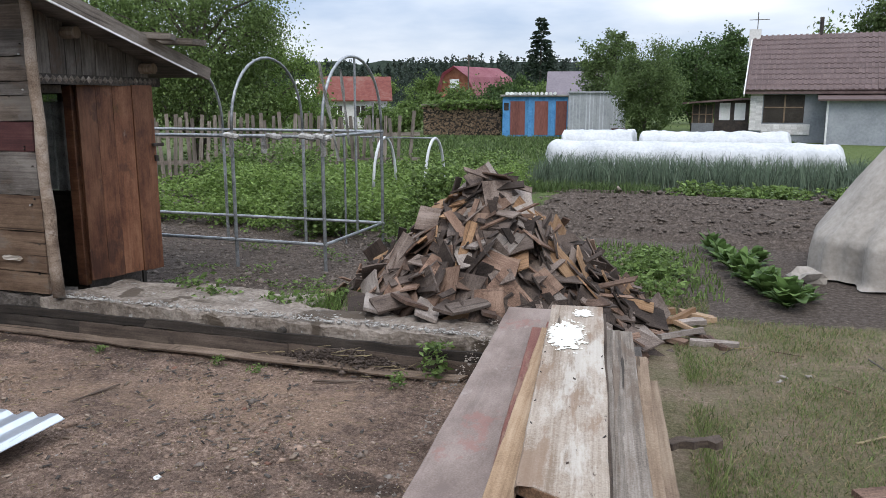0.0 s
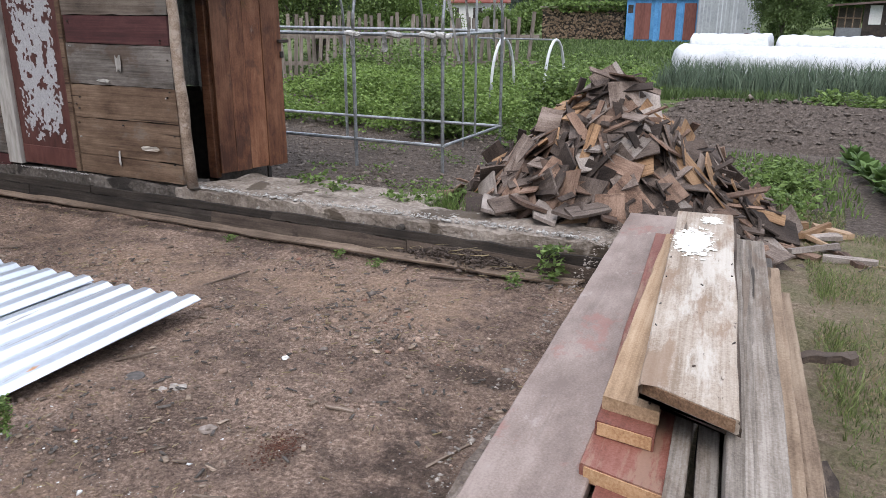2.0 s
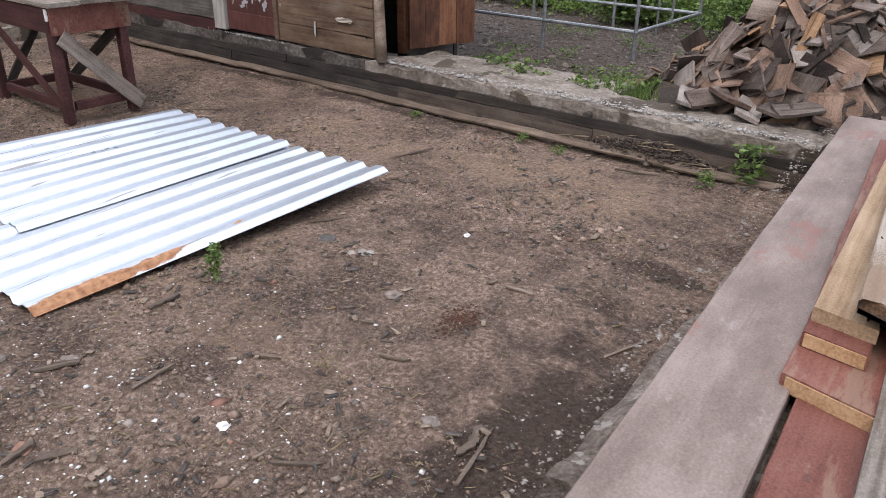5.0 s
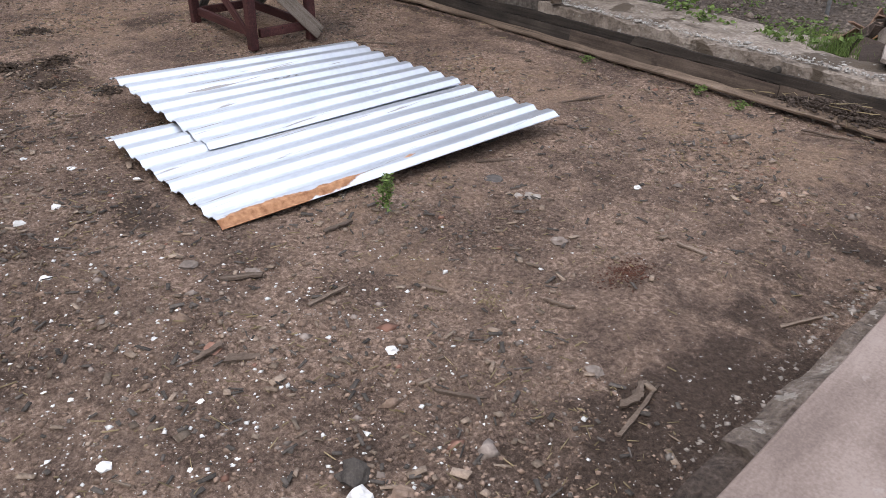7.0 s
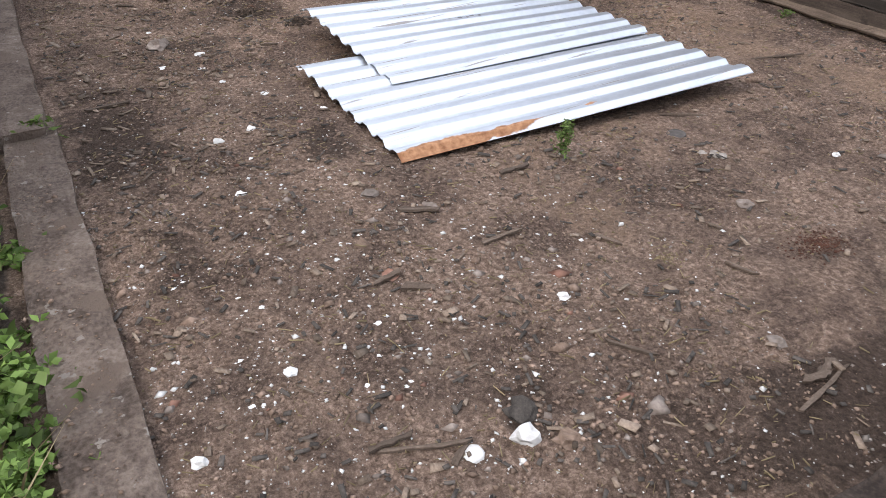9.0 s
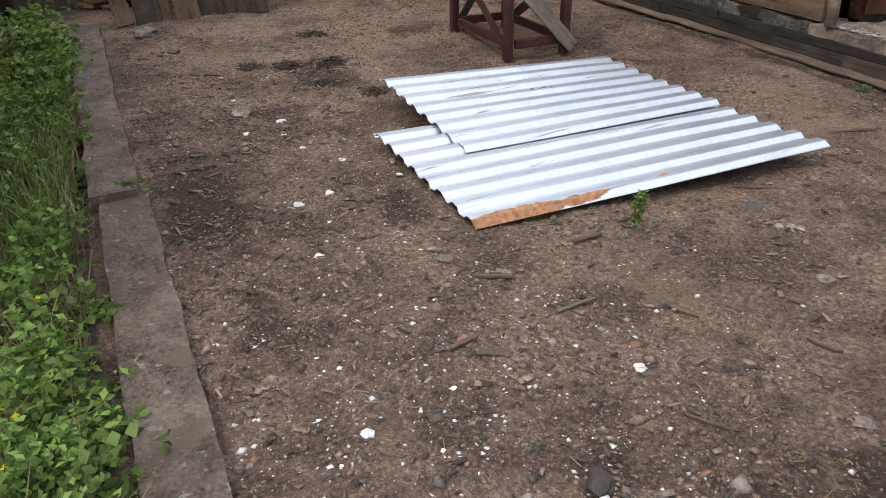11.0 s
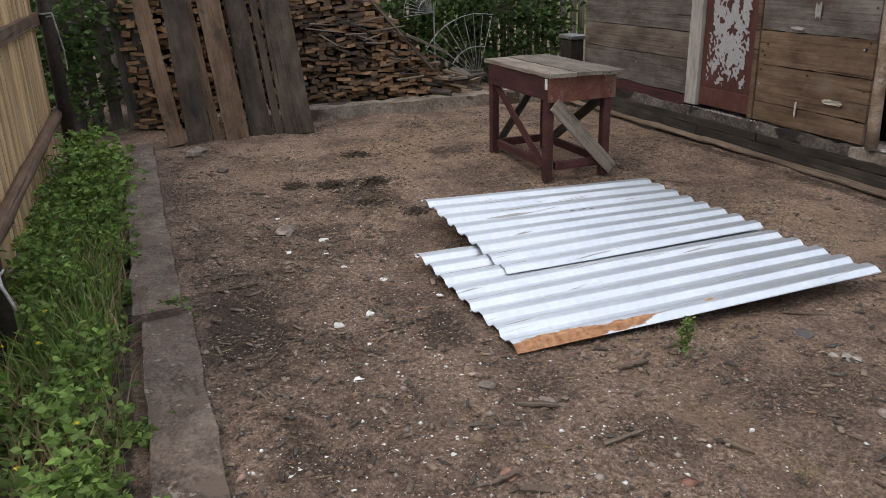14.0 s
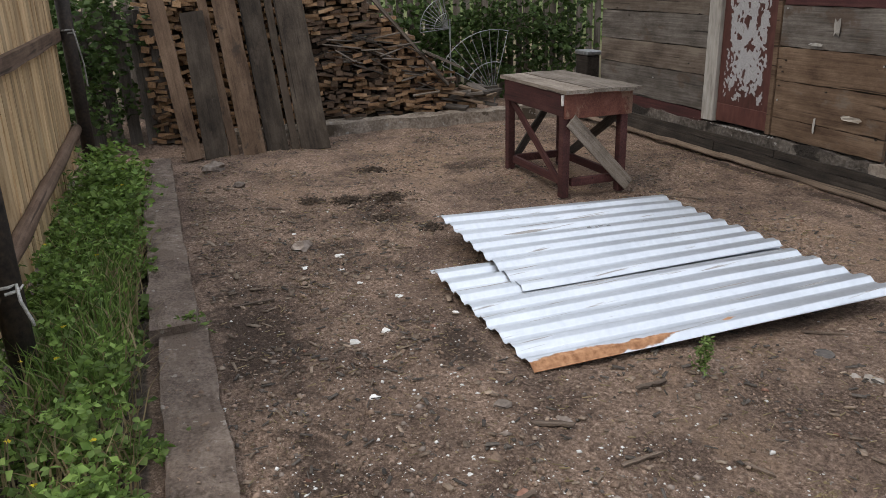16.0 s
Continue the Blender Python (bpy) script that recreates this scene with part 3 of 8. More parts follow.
    grassc = ramp(nz(55, 10, 0.8), [(0.32, (0.05625, 0.05208, 0.0252)), (0.5, (0.1625, 0.1451, 0.078)), (0.68, (0.325, 0.2827, 0.174))])
    bare = ramp(nz(44, 12, 0.8), [(0.34, (0.1037, 0.0756, 0.05192)), (0.5, (0.244, 0.186, 0.1322)), (0.66, (0.427, 0.336, 0.2478))])
    # the trodden lawn by the planks is worn; the grass farther off is fresher
    pos = n.new("ShaderNodeSeparateXYZ")
    l.new(tc.outputs["Object"], pos.inputs[0])
    lush = ramp(nz(6, 10, 0.75), [(0.3, (0.045, 0.065, 0.02)), (0.5, (0.09, 0.12, 0.038)), (0.7, (0.16, 0.19, 0.07))])
    grassc = mix(band(nz(2.2, 9, 0.75), 0.42, 0.6), grassc, bare)
    grassc = mix(band(pos.outputs[1], 7.0, 11.0), grassc, lush)
    def edged(o):
        a = n.new("ShaderNodeMath")
        a.operation = "ADD"
        l.new(o, a.inputs[0])
        l.new(nz(5, 6), a.inputs[1])
        return band(a.outputs[0], 0.9, 1.1)

    col = mix(edged(sp.outputs[1]), grassc, soilc)
    col = mix(edged(sp.outputs[0]), col, dirt)
    l.new(col, b.inputs["Base Color"])
    bp, bp2 = n.new("ShaderNodeBump"), n.new("ShaderNodeBump")
    bp.inputs["Strength"].default_value, bp.inputs["Distance"].default_value = 1.0, 0.03
    bp2.inputs["Strength"].default_value, bp2.inputs["Distance"].default_value = 1.0, 0.013
    l.new(nz(18, 12, 0.78), bp.inputs["Height"])
    l.new(nz(85, 8, 0.75), bp2.inputs["Height"])
    l.new(bp.outputs[0], bp2.inputs["Normal"])
    l.new(bp2.outputs[0], b.inputs["Normal"])
    return m


gme.materials.append(ground_material())
put("ground", gme, label="trodden brown earth yard, grass and dark garden soil", category="ground", kind="structure")


# ---- foundations ----
def rough_wall(name, x0, x1, y0, y1, z0, z1, seed, label, m=None, cell=0.09, amp=0.018, crumble=0.02, material=None):
    """A cast concrete strip with crumbling faces and a pitted top."""
    nxx, nyy, nzz = max(2, int((x1 - x0) / cell)), max(2, int((y1 - y0) / cell)), max(2, int((z1 - z0) / cell))
    bm = box((x0, y0, z0), (x1, y1, z1))
    es = list(bm.edges)
    for axis, cuts in ((0, nxx), (1, nyy), (2, nzz)):
        sel = [e for e in bm.edges if abs((e.verts[1].co - e.verts[0].co)[axis]) > 1e-5]
        bmesh.ops.subdivide_edges(bm, edges=sel, cuts=cuts - 1, use_grid_fill=True)
    for v in bm.verts:
        c = v.co.copy()
        top = 1.0 if c.z > z1 - 1e-4 else 0.0
        d = noise.noise_vector((c.x * 3 + seed, c.y * 3, c.z * 3)) * amp + noise.noise_vector((c.x * 11 + seed, c.y * 11, c.z * 11)) * amp * 0.5
        v.co += d
        if top:
            v.co.z += crumble * noise.noise((c.x * 7 + seed, c.y * 7, 2)) - 0.004
            if abs(c.y - y0) < 1e-4 or abs(c.y - y1) < 1e-4 or abs(c.x - x0) < 1e-4 or abs(c.x - x1) < 1e-4:
                v.co.z -= abs(noise.noise((c.x * 5 + seed, c.y * 5, 7))) * crumble * 2
    me = bpy.data.meshes.new(name)
    bm.to_mesh(me)
    bm.free()
    me.materials.append(material or concrete)
    return put(name, me, m, label=label, category="foundation", kind="structure")


damp_concrete = mk("damp_dark_concrete", [(0.045, 0.037, 0.031), (0.095, 0.081, 0.069), (0.18, 0.158, 0.138)], 9, rough=0.9, bump=1.0, dist=0.02, vary=0.05, detail=11, spots=[((0.03, 0.025, 0.021), 2.5, 0.55), ((0.26, 0.24, 0.215), 16, 0.67)])
crumbling = mk("crumbling_earthy_concrete", [(0.085, 0.065, 0.053), (0.185, 0.147, 0.12), (0.33, 0.278, 0.237)], 14, rough=0.97, bump=1.0, dist=0.03, vary=0.05, detail=12, spots=[((0.4, 0.355, 0.31), 20, 0.6)])
rough_wall("foundation_front", -8.45, -4.34, 4.19, 4.54, -0.1, 0.262, 3, "long damp concrete foundation strip below the shed", material=damp_concrete)
rough_wall("foundation_front_end", -4.35, -1.08, 4.19, 4.54, -0.1, 0.265, 5, "rough grey concrete foundation strip with crumbling pale top", cell=0.06, crumble=0.03)
rough_wall("foundation_right", -0.866, -0.32, 1.2, 4.62, -0.1, 0.30, 11, "concrete foundation strip carrying the stacked planks", Matrix(((1, -0.078, 0, 0.078), (0, 1, 0, 0), (0, 0, 1, 0), (0, 0, 0, 1))), 0.055, 0.013, 0.03, material=crumbling)
bank_m = mk("dark_crumbly_bank_earth", [(0.05, 0.037, 0.03), (0.105, 0.079, 0.064), (0.2, 0.153, 0.125)], 20, rough=0.98, bump=1.0, dist=0.03, vary=0.05, detail=13)
rough_wall("earth_bank", -0.86, -0.32, -0.55, 1.21, -0.1, 0.285, 13, "dark earth trodden level with the foundation strip", Matrix(((1, -0.078, 0, 0.078), (0, 1, 0, 0), (0, 0, 1, 0), (0, 0, 0, 1))), 0.05, 0.012, 0.025, material=bank_m)
rough_wall("foundation_left", -7.6, -3.79, -0.465, -0.246, -0.1, 0.085, 21, "low crumbling concrete kerb along the weeds", Matrix(((1, 0, 0, 0), (0.026, 1, 0, 0), (0, 0, 1, 0), (0, 0, 0, 1))), cell=0.06, material=kerb_m)
rough_wall("foundation_left_end", -3.95, -0.9, -0.415, -0.2, -0.1, 0.078, 25, "low smooth concrete kerb, sinking into the earth", Matrix(((1, 0, 0, 0), (0.034, 1, 0, 0), (-0.014, 0, 1, -0.05), (0, 0, 0, 1))), 0.05, 0.014, 0.014, material=kerb_m)
rough_wall("foundation_back", -8.62, -8.34, 0.3, 4.15, -0.1, 0.13, 31, "low concrete kerb in front of the firewood")

# mortar crumbs along the top of the front strip
edge_crumb = mk("greyish_mortar_crumbs", [(0.15, 0.125, 0.105), (0.25, 0.215, 0.185), (0.36, 0.32, 0.28)], 10, rough=0.95, bump=0.7, vary=0.3)
rng = np.random.default_rng(5)


def lumps(name, P, size, material, label, category, seed=1, flat=0.6, kind="stuff"):
    """Small angular lumps, one mesh."""
    r = np.random.default_rng(seed)
    base = np.array([(1, 0, 0), (0, 1, 0), (-1, 0, 0), (0, -1, 0), (0, 0, 1), (0, 0, -0.6)], float)
    tri = np.array([(0, 1, 4), (1, 2, 4), (2, 3, 4), (3, 0, 4), (1, 0, 5), (2, 1, 5), (3, 2, 5), (0, 3, 5)])
    n = len(P)
    V = base[None] * r.uniform(0.6, 1.3, (n, 6, 1)) + r.normal(size=(n, 6, 3)) * 0.12
    a = r.uniform(0, 6.28, n)
    c, s = np.cos(a), np.sin(a)
    st = r.uniform(0.6, 1.5, n)
    X, Y = V[..., 0] * st[:, None], V[..., 1]
    V = np.stack([X * c[:, None] - Y * s[:, None], X * s[:, None] + Y * c[:, None], V[..., 2] * flat], -1) * np.asarray(size).reshape(-1, 1, 1) + P[:, None]
    F = (tri[None] + 6 * np.arange(n)[:, None, None]).reshape(-1, 3)
    return put(name, leaf_mesh(name, V.reshape(-1, 3), F, material), label=label, category=category, kind=kind)


n = 1500
P = np.stack([rng.uniform(-4.2, -1.15, n), 4.2 + np.abs(rng.normal(0, 0.05, n)), np.full(n, 0.262)], 1)
lumps("mortar_crumbs", P, rng.gamma(1.2, 0.0032, n) + 0.002, rubble, "pale mortar crumbs on the foundation strip", "rubble", 2)
n = 240
P = np.stack([rng.normal(-5.65, 0.2, n), rng.uniform(4.15, 4.2, n), np.full(n, 0.262)], 1)
lumps("paint_flakes", P, rng.uniform(0.002, 0.009, n), rubble, "white paint flakes fallen below the old door", "rubble", 4)
n = 800
yy_ = rng.uniform(0.6, 4.5, n)
P = np.stack([-0.866 - 0.078 * (yy_ - 1) + rng.normal(0.02, 0.02, n), yy_, np.full(n, 0.29)], 1)
P = P[np.array([noise.noise((0, p[1] * 4, 6)) + 0.25 for p in P]) > rng.uniform(-0.2, 0.3, n)]
n = len(P)
lumps("mortar_crumbs", P, rng.gamma(1.2, 0.0026, n) + 0.0015, edge_crumb, "grey crumbs along the edge of the concrete strip", "rubble", 3)
# patio slab behind the front strip, beside the shed
slab = rough_wall("threshold_slab", -4.3, -2.5, 4.56, 5.0, -0.1, 0.22, 41, "flat worn slab by the shed door")

# formwork boards left along the front strip
form_brown = worn("brown_formwork_wood", [(0.035, 0.025, 0.019), (0.075, 0.055, 0.042), (0.125, 0.095, 0.074)], 0.9, 0.45, 0.2, stains=[((0.02, 0.015, 0.012), 3, 0.55, 0.7)])
for i, (a, b, yy, tilt, mt) in enumerate(((-8.3, -5.9, 4.12, 8, tar_wood), (-5.9, -3.95, 4.125, 7, tar_wood), (-3.95, -2.35, 4.12, 9, form_brown), (-2.35, -1.05, 4.125, 6, form_brown))):
    put("formwork_board", plank_mesh("formwork_board", b - a - 0.003, 0.125, 0.025, mt, 14, 0.005, 70 + i), pose((a + b) / 2, yy + 0.005, 0.062, 90 - tilt, 0, 0),
        label="dark damp formwork board leaning against the concrete", category="board", group="formwork boards")
for i, (a, b, yy) in enumerate(((-8.3, -5.2, 4.142), (-5.19, -3.3, 4.146), (-3.42, -1.06, 4.142))):
    put("formwork_ledge", plank_mesh("formwork_ledge", b - a, 0.055, 0.034, tar_wood, 16, 0.005, 80 + i, ends=0.02), pose((a + b) / 2, yy + 0.012, 0.152, 84, 0.25 * (i - 1), 0),
        label="narrow black-stained lath along the top of the formwork", category="board", group="formwork laths")
damp_board = worn("damp_brown_board", [(0.06, 0.042, 0.03), (0.12, 0.085, 0.061), (0.2, 0.15, 0.112)], 0.88, 0.5, 0.2, stains=[((0.03, 0.022, 0.017), 4, 0.58, 0.7)])
for i, (a, b, yy, r) in enumerate(((-8.25, -5.7, 4.02, 0.6), (-5.75, -3.1, 4.03, -0.8), (-3.15, -1.2, 4.02, 0.5))):
    put("base_plank", plank_mesh("base_plank", b - a, 0.07, 0.012, damp_board, 14, 0.009, 90 + i, ends=0.03), pose((a + b) / 2, yy + 0.02, 0.045, 14, 0, r),
        label="thin weathered plank lying along the foot of the foundation", category="board", group="ground planks")


# ---- shed ----
FY = 4.20  # outer face of the front boards
shed = thing("shed", "old plank shed with lean-to roof and open brown door", "shed")


def wall_boards(x0, x1, edges, mats, seed, y=FY):
    """Horizontal boards between the heights in edges."""
    r = random.Random(seed)
    for i, (a, b) in enumerate(zip(edges, edges[1:])):
        me = plank_mesh("wall_board", x1 - x0 + r.uniform(-0.02, 0.01), b - a - 0.007, 0.028, mats[i % len(mats)], 12, 0.004, seed * 31 + i)
        put("wall_board", me, pose((x0 + x1) / 2, y + 0.014 + r.uniform(0, 0.007), (a + b) / 2, 90 + r.uniform(-0.5, 0.5), r.uniform(-0.25, 0.25), 0), shed)


G = worn("grey_shed_board", [(0.05, 0.042, 0.035), (0.103, 0.089, 0.077), (0.175, 0.155, 0.137)], 0.9, 0.5, 0.2, (0.5, 0.35, 0.15), 0.8, [((0.08, 0.05, 0.034), 2.2, 0.56, 0.6), ((0.02, 0.017, 0.014), 9, 0.69, 0.8)])
B = worn("brown_shed_board", [(0.063, 0.037, 0.023), (0.118, 0.075, 0.048), (0.185, 0.126, 0.084)], 0.88, 0.45, 0.18, (0.5, 0.35, 0.15), 0.8, [((0.15, 0.128, 0.105), 2.5, 0.57, 0.5), ((0.03, 0.02, 0.014), 8, 0.67, 0.8)])
D, R = wood_dark, wood_red
grey_mix = worn("grey_brown_shed_board", [(0.053, 0.039, 0.03), (0.108, 0.084, 0.066), (0.17, 0.14, 0.112)], 0.9, 0.5, 0.15, (0.5, 0.35, 0.15), 0.8, [((0.13, 0.12, 0.108), 2.5, 0.58, 0.5), ((0.022, 0.018, 0.014), 9, 0.68, 0.8)])
wall_boards(-5.33, -4.27, (0.27, 0.42, 0.71, 0.965, 1.265, 1.47, 1.64, 1.735, 1.9, 2.075, 2.24), (B, B, B, G, R, grey_mix, G, grey_mix, G, grey_mix), 5)
wall_boards(-7.98, -6.2, (0.20, 0.345, 0.65, 0.885, 1.165, 1.43, 1.66, 1.9, 2.24), (wood_red, G, grey_mix, G, grey_mix, G, grey_mix, G), 9)
# dark backing: the shade in the board gaps is put into its colour
part("sheathing", box((-7.96, FY + 0.04, 0.2), (-6.2, FY + 0.07, 2.24)), inside_shade, shed)
part("sheathing", box((-5.36, FY + 0.04, 0.22), (-4.3, FY + 0.07, 2.24)), inside_shade, shed)
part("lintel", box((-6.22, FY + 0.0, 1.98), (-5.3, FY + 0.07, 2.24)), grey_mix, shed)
# back wall, floor and bars carry the inside's shade in their colour
part("back_wall", box((-7.96, 5.42, 0), (-6.1, 5.46, 1.9)), inside_shade, shed)
part("back_wall", box((-4.72, 5.42, 0), (-4.46, 5.46, 1.9)), inside_shade, shed)
part("back_wall", box((-6.1, 5.42, 0), (-4.72, 5.46, 0.8)), inside_shade, shed)
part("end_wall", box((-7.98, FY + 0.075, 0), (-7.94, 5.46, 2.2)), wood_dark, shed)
part("interior_floor", box((-7.9, FY + 0.35, -0.02), (-4.32, 5.40, 0.06)), inside_shade, shed)
win = part("window", box((-6.1, 5.43, 1.68), (-4.72, 5.45, 1.9)), inside_shade, shed, "small paned window in the shed's back wall")
for z in (0.8, 1.22, 1.66):
    part("glazing_bar", box((-6.1, 5.40, z), (-4.72, 5.418, z + 0.04)), inside_shade, win)
for x in (-6.1, -5.6, -5.18, -4.76):
    part("glazing_bar", box((x, 5.38, 0.8), (x + 0.045, 5.398, 1.7)), inside_shade, win)
pane = part("pane", box((-6.09, 5.435, 0.81), (-4.73, 5.44, 1.68)), glass_m, win)
pane.visible_shadow = False
bm = bmesh.new()
prev = None
for i in range(15):
    x = -5.45 + 0.028 * i
    row = [bm.verts.new((x, 5.36 + 0.02 * math.sin(i * 1.9), z)) for z in (0.85, 1.25, 1.6)]
    if prev:
        for k in range(2):
            bm.faces.new((prev[k], row[k], row[k + 1], prev[k + 1]))
    prev = row
bmesh.ops.solidify(bm, geom=list(bm.faces), thickness=0.003)
part("curtain", bm, rag_white, win, "thin pale curtain")
# corner log
log_m = worn("flaking_bark_log", [(0.11, 0.075, 0.052), (0.225, 0.165, 0.12), (0.35, 0.285, 0.23)], 0.9, 0.7, 0.05, (0.6, 0.1, 0.3), 0.3, [((0.34, 0.29, 0.245), 10, 0.58, 0.8), ((0.05, 0.034, 0.025), 8, 0.6, 0.8)])
bm = bmesh.new()
pts = [(-4.175 - 0.005 * i + 0.003 * math.sin(i * 1.3), FY - 0.01 + 0.006 * math.cos(i * 2.1), 0.265 + i * 0.2) for i in range(11)]
polytube(bm, pts, [0.042 - 0.0006 * i + 0.002 * math.sin(i * 2.7) for i in range(11)], 10)
part("corner_post", bm, log_m, shed, "stripped log corner post", smooth=True)
# door in the front, peeling paint
fd = part("front_door", box((-6.03, FY + 0.02, 0.285), (-5.385, FY + 0.06, 1.98), bevel=0.004), door_flaked, shed, "narrow door with peeling brown and grey paint")
part("door_jamb", box((-6.19, FY - 0.015, 0.275), (-6.035, FY + 0.05, 2.0), bevel=0.006), jamb_grey, shed)
part("door_strip", box((-5.38, FY - 0.012, 0.275), (-5.335, FY + 0.04, 2.0), bevel=0.004), B, shed)


def flake_patch(name, cx, cz, w, h, y, seed, parent, material, cells=46, round_=False):
    """A ragged coat of old paint left on a board, as thin raised chips."""
    vs, fs = [], []
    s = 1.0 / cells
    for i in range(cells):
        for j in range(int(cells * h / w)):
            u, v = (i + 0.5) * s - 0.5, (j + 0.5) * s - 0.5 * h / w
            e = 1 - max(abs(u) * 2, abs(v) * 2 * w / h)
            if round_:
                e = 1 - math.hypot(u * 2, v * 2 * w / h)
            k = noise.noise((u * 7 + seed, v * 5, seed)) * 0.55 + noise.noise((u * 19, v * 15 + seed, 3)) * 0.45
            if (e + 0.75 * k > 0.25) if round_ else (k * 1.25 + min(e * 1.9, 0.5) > 0.30):
                o = len(vs)
                q = 0.5 * s * w * 1.02
                x, z = cx + u * w, cz + v * w
                vs += [(x - q, y, z - q), (x + q, y, z - q), (x + q, y, z + q), (x - q, y, z + q)]
                fs.append((o, o + 1, o + 2, o + 3))
    me = mesh_of(name, vs, fs, material)
    ob = put(name, me, None, parent)
    return ob


door_pale = mk("old_pale_grey_paint", [(0.25, 0.24, 0.24), (0.34, 0.335, 0.34), (0.43, 0.42, 0.42)], 9, rough=0.8, bump=0.3, vary=0.04)
flake_patch("paint_coat", -5.71, 1.18, 0.5, 1.4, FY + 0.0175, 4, fd, door_pale, 70)
part("bottom_rail", box((-6.02, FY + 0.012, 0.29), (-5.39, FY + 0.021, 0.44), bevel=0.003), door_flaked, fd)
# torn scraps and nail heads on the boards
for k, (x, z, w, h) in enumerate(((-4.78, 1.13, 0.06, 0.11), (-4.55, 0.52, 0.19, 0.035), (-4.95, 1.0, 0.13, 0.022), (-4.88, 0.42, 0.022, 0.11))):
    bm = bmesh.new()
    bmesh.ops.create_grid(bm, x_segments=6, y_segments=5, size=0.5, matrix=pose(0, 0, 0, 90, 0, 0))
    for v in bm.verts:
        v.co.x = x + v.co.x * w * (1 - 0.55 * abs(v.co.z)) + 0.12 * w * noise.noise((v.co.z * 6, k, 1))
        v.co.z = z + v.co.z * h * (1 + 0.7 * noise.noise((v.co.x * 30, k, 2)))
        v.co.y = FY - 0.012 - 0.02 * abs(noise.noise((v.co.x * 25, v.co.z * 25, k)))
    bmesh.ops.solidify(bm, geom=list(bm.faces), thickness=0.003)
    part("torn_scrap", bm, jamb_grey if k != 1 else plank_white, shed)
r = random.Random(8)
for k in range(34):
    x, z = r.choice((r.uniform(-5.3, -5.24), r.uniform(-4.36, -4.3), r.uniform(-5.3, -4.3), r.uniform(-7.9, -6.25))), r.uniform(0.33, 2.0)
    put("nail_head", plank_mesh("nail_head", 0.009, 0.009, 0.012, r.choice((iron_dark, iron_dark, rag_white)), 1, 0.002, k), pose(x, FY - 0.004, z, 90, 0, 0), shed)
# side wall with door opening and frieze
part("side_wall", box((-4.50, 4.80, 0.0), (-4.46, 5.40, 1.72)), wood_dark, shed)
part("door_frame", box((-4.52, 4.745, 0.2), (-4.44, 4.80, 1.72), bevel=0.004), wood_door, shed)
part("door_frame", box((-4.48, 4.29, 1.66), (-4.40, 4.62, 1.72), bevel=0.004), wood_dark, shed)
for i in range(11):
    y0 = 4.27 + i * 0.145
    if y0 > 5.3:
        break
    top = 2.22 - 0.27 * (y0 + 0.07 - 4.15)
    top += 0.035
    if top > 1.8:
        # the darker grey puts the eave's deep shade into the gable boards' colour
        put("gable_board", plank_mesh("gable_board", top - 1.78, 0.14, 0.02, G, 4, 0.003, 300 + i), pose(-4.29, y0 + 0.07, (top + 1.78) / 2, 0, 90, 0) @ pose(0, 0, 0, 0, 0, 0), shed)
part("frieze", box((-4.285, 4.26, 1.72), (-4.265, 5.55, 1.79)), wood_dark, shed)
diamond = bmesh.new()
bmesh.ops.create_cone(diamond, cap_ends=True, segments=4, radius1=0.03, radius2=0.012, depth=0.012, matrix=pose(0, 0, 0, 0, 90, 0))
dme = bpy.data.meshes.new("frieze_diamond")
diamond.to_mesh(dme)
diamond.free()
dme.materials.append(wood_grey)
for i in range(22):
    put("frieze_diamond", dme, pose(-4.26, 4.3 + i * 0.056, 1.757), shed)
# open leaf of the side door, swung back
leaf_m = pose(-4.39, 4.74, 0.245, 0, 0, 73.8)
leaf = thing("shed_door", "reddish brown plank door of the shed, swung wide open", "door", m=leaf_m)
xs = (0, 0.15, 0.29, 0.46, 0.645)
for i, (a, b) in enumerate(zip(xs, xs[1:])):
    put("door_board", plank_mesh("door_board", 1.475 + 0.01 * (i % 2), b - a - 0.004, 0.03, wood_door, 6, 0.0025, 320 + i), Matrix(((0, 1, 0, (a + b) / 2), (0, 0, 1, 0.004 * (i % 3)), (1, 0, 0, 0.74), (0, 0, 0, 1))), leaf)
part("hasp", box((0.6, -0.05, 1.0), (0.7, -0.018, 1.025), bevel=0.004), iron_dark, leaf)
part("latch", box((0.62, -0.04, 0.88), (0.65, -0.018, 0.93), bevel=0.004), iron_dark, leaf)
part("ledge", box((0.02, 0.02, 0.25), (0.64, 0.045, 0.36)), wood_door, leaf)
part("ledge", box((0.02, 0.02, 1.1), (0.64, 0.045, 1.21)), wood_door, leaf)


# lean-to roof
def rz(y):
    return 2.255 - 0.27 * (y - 4.14)


roof = part("roof", box((-8.3, 3.75, 0.0), (-3.98, 5.82, 0.02), Matrix(((1, 0, 0, 0), (0, 1, 0, 0), (0, -0.27, 1, 2.255 + 0.27 * 4.14), (0, 0, 0, 1)))), wood_dark, shed, "dark board lean-to roof")
sl = math.degrees(math.atan(0.27))
put("roof_board", plank_mesh("roof_board", 2.12, 0.10, 0.025, wood_grey, 10, 0.005, 401), pose(-3.97, 4.79, rz(4.79) + 0.02, -sl, 0, 0) @ pose(0, 0, 0, 0, 0, 90) @ pose(0, 0, 0, 90, 0, 0), roof)
put("drip_strip", plank_mesh("drip_strip", 1.9, 0.012, 0.012, white_trim, 8, 0.001, 402), pose(-3.955, 4.7, rz(4.7) - 0.035, -sl, 0, 0) @ pose(0, 0, 0, 0, 0, 90), roof)
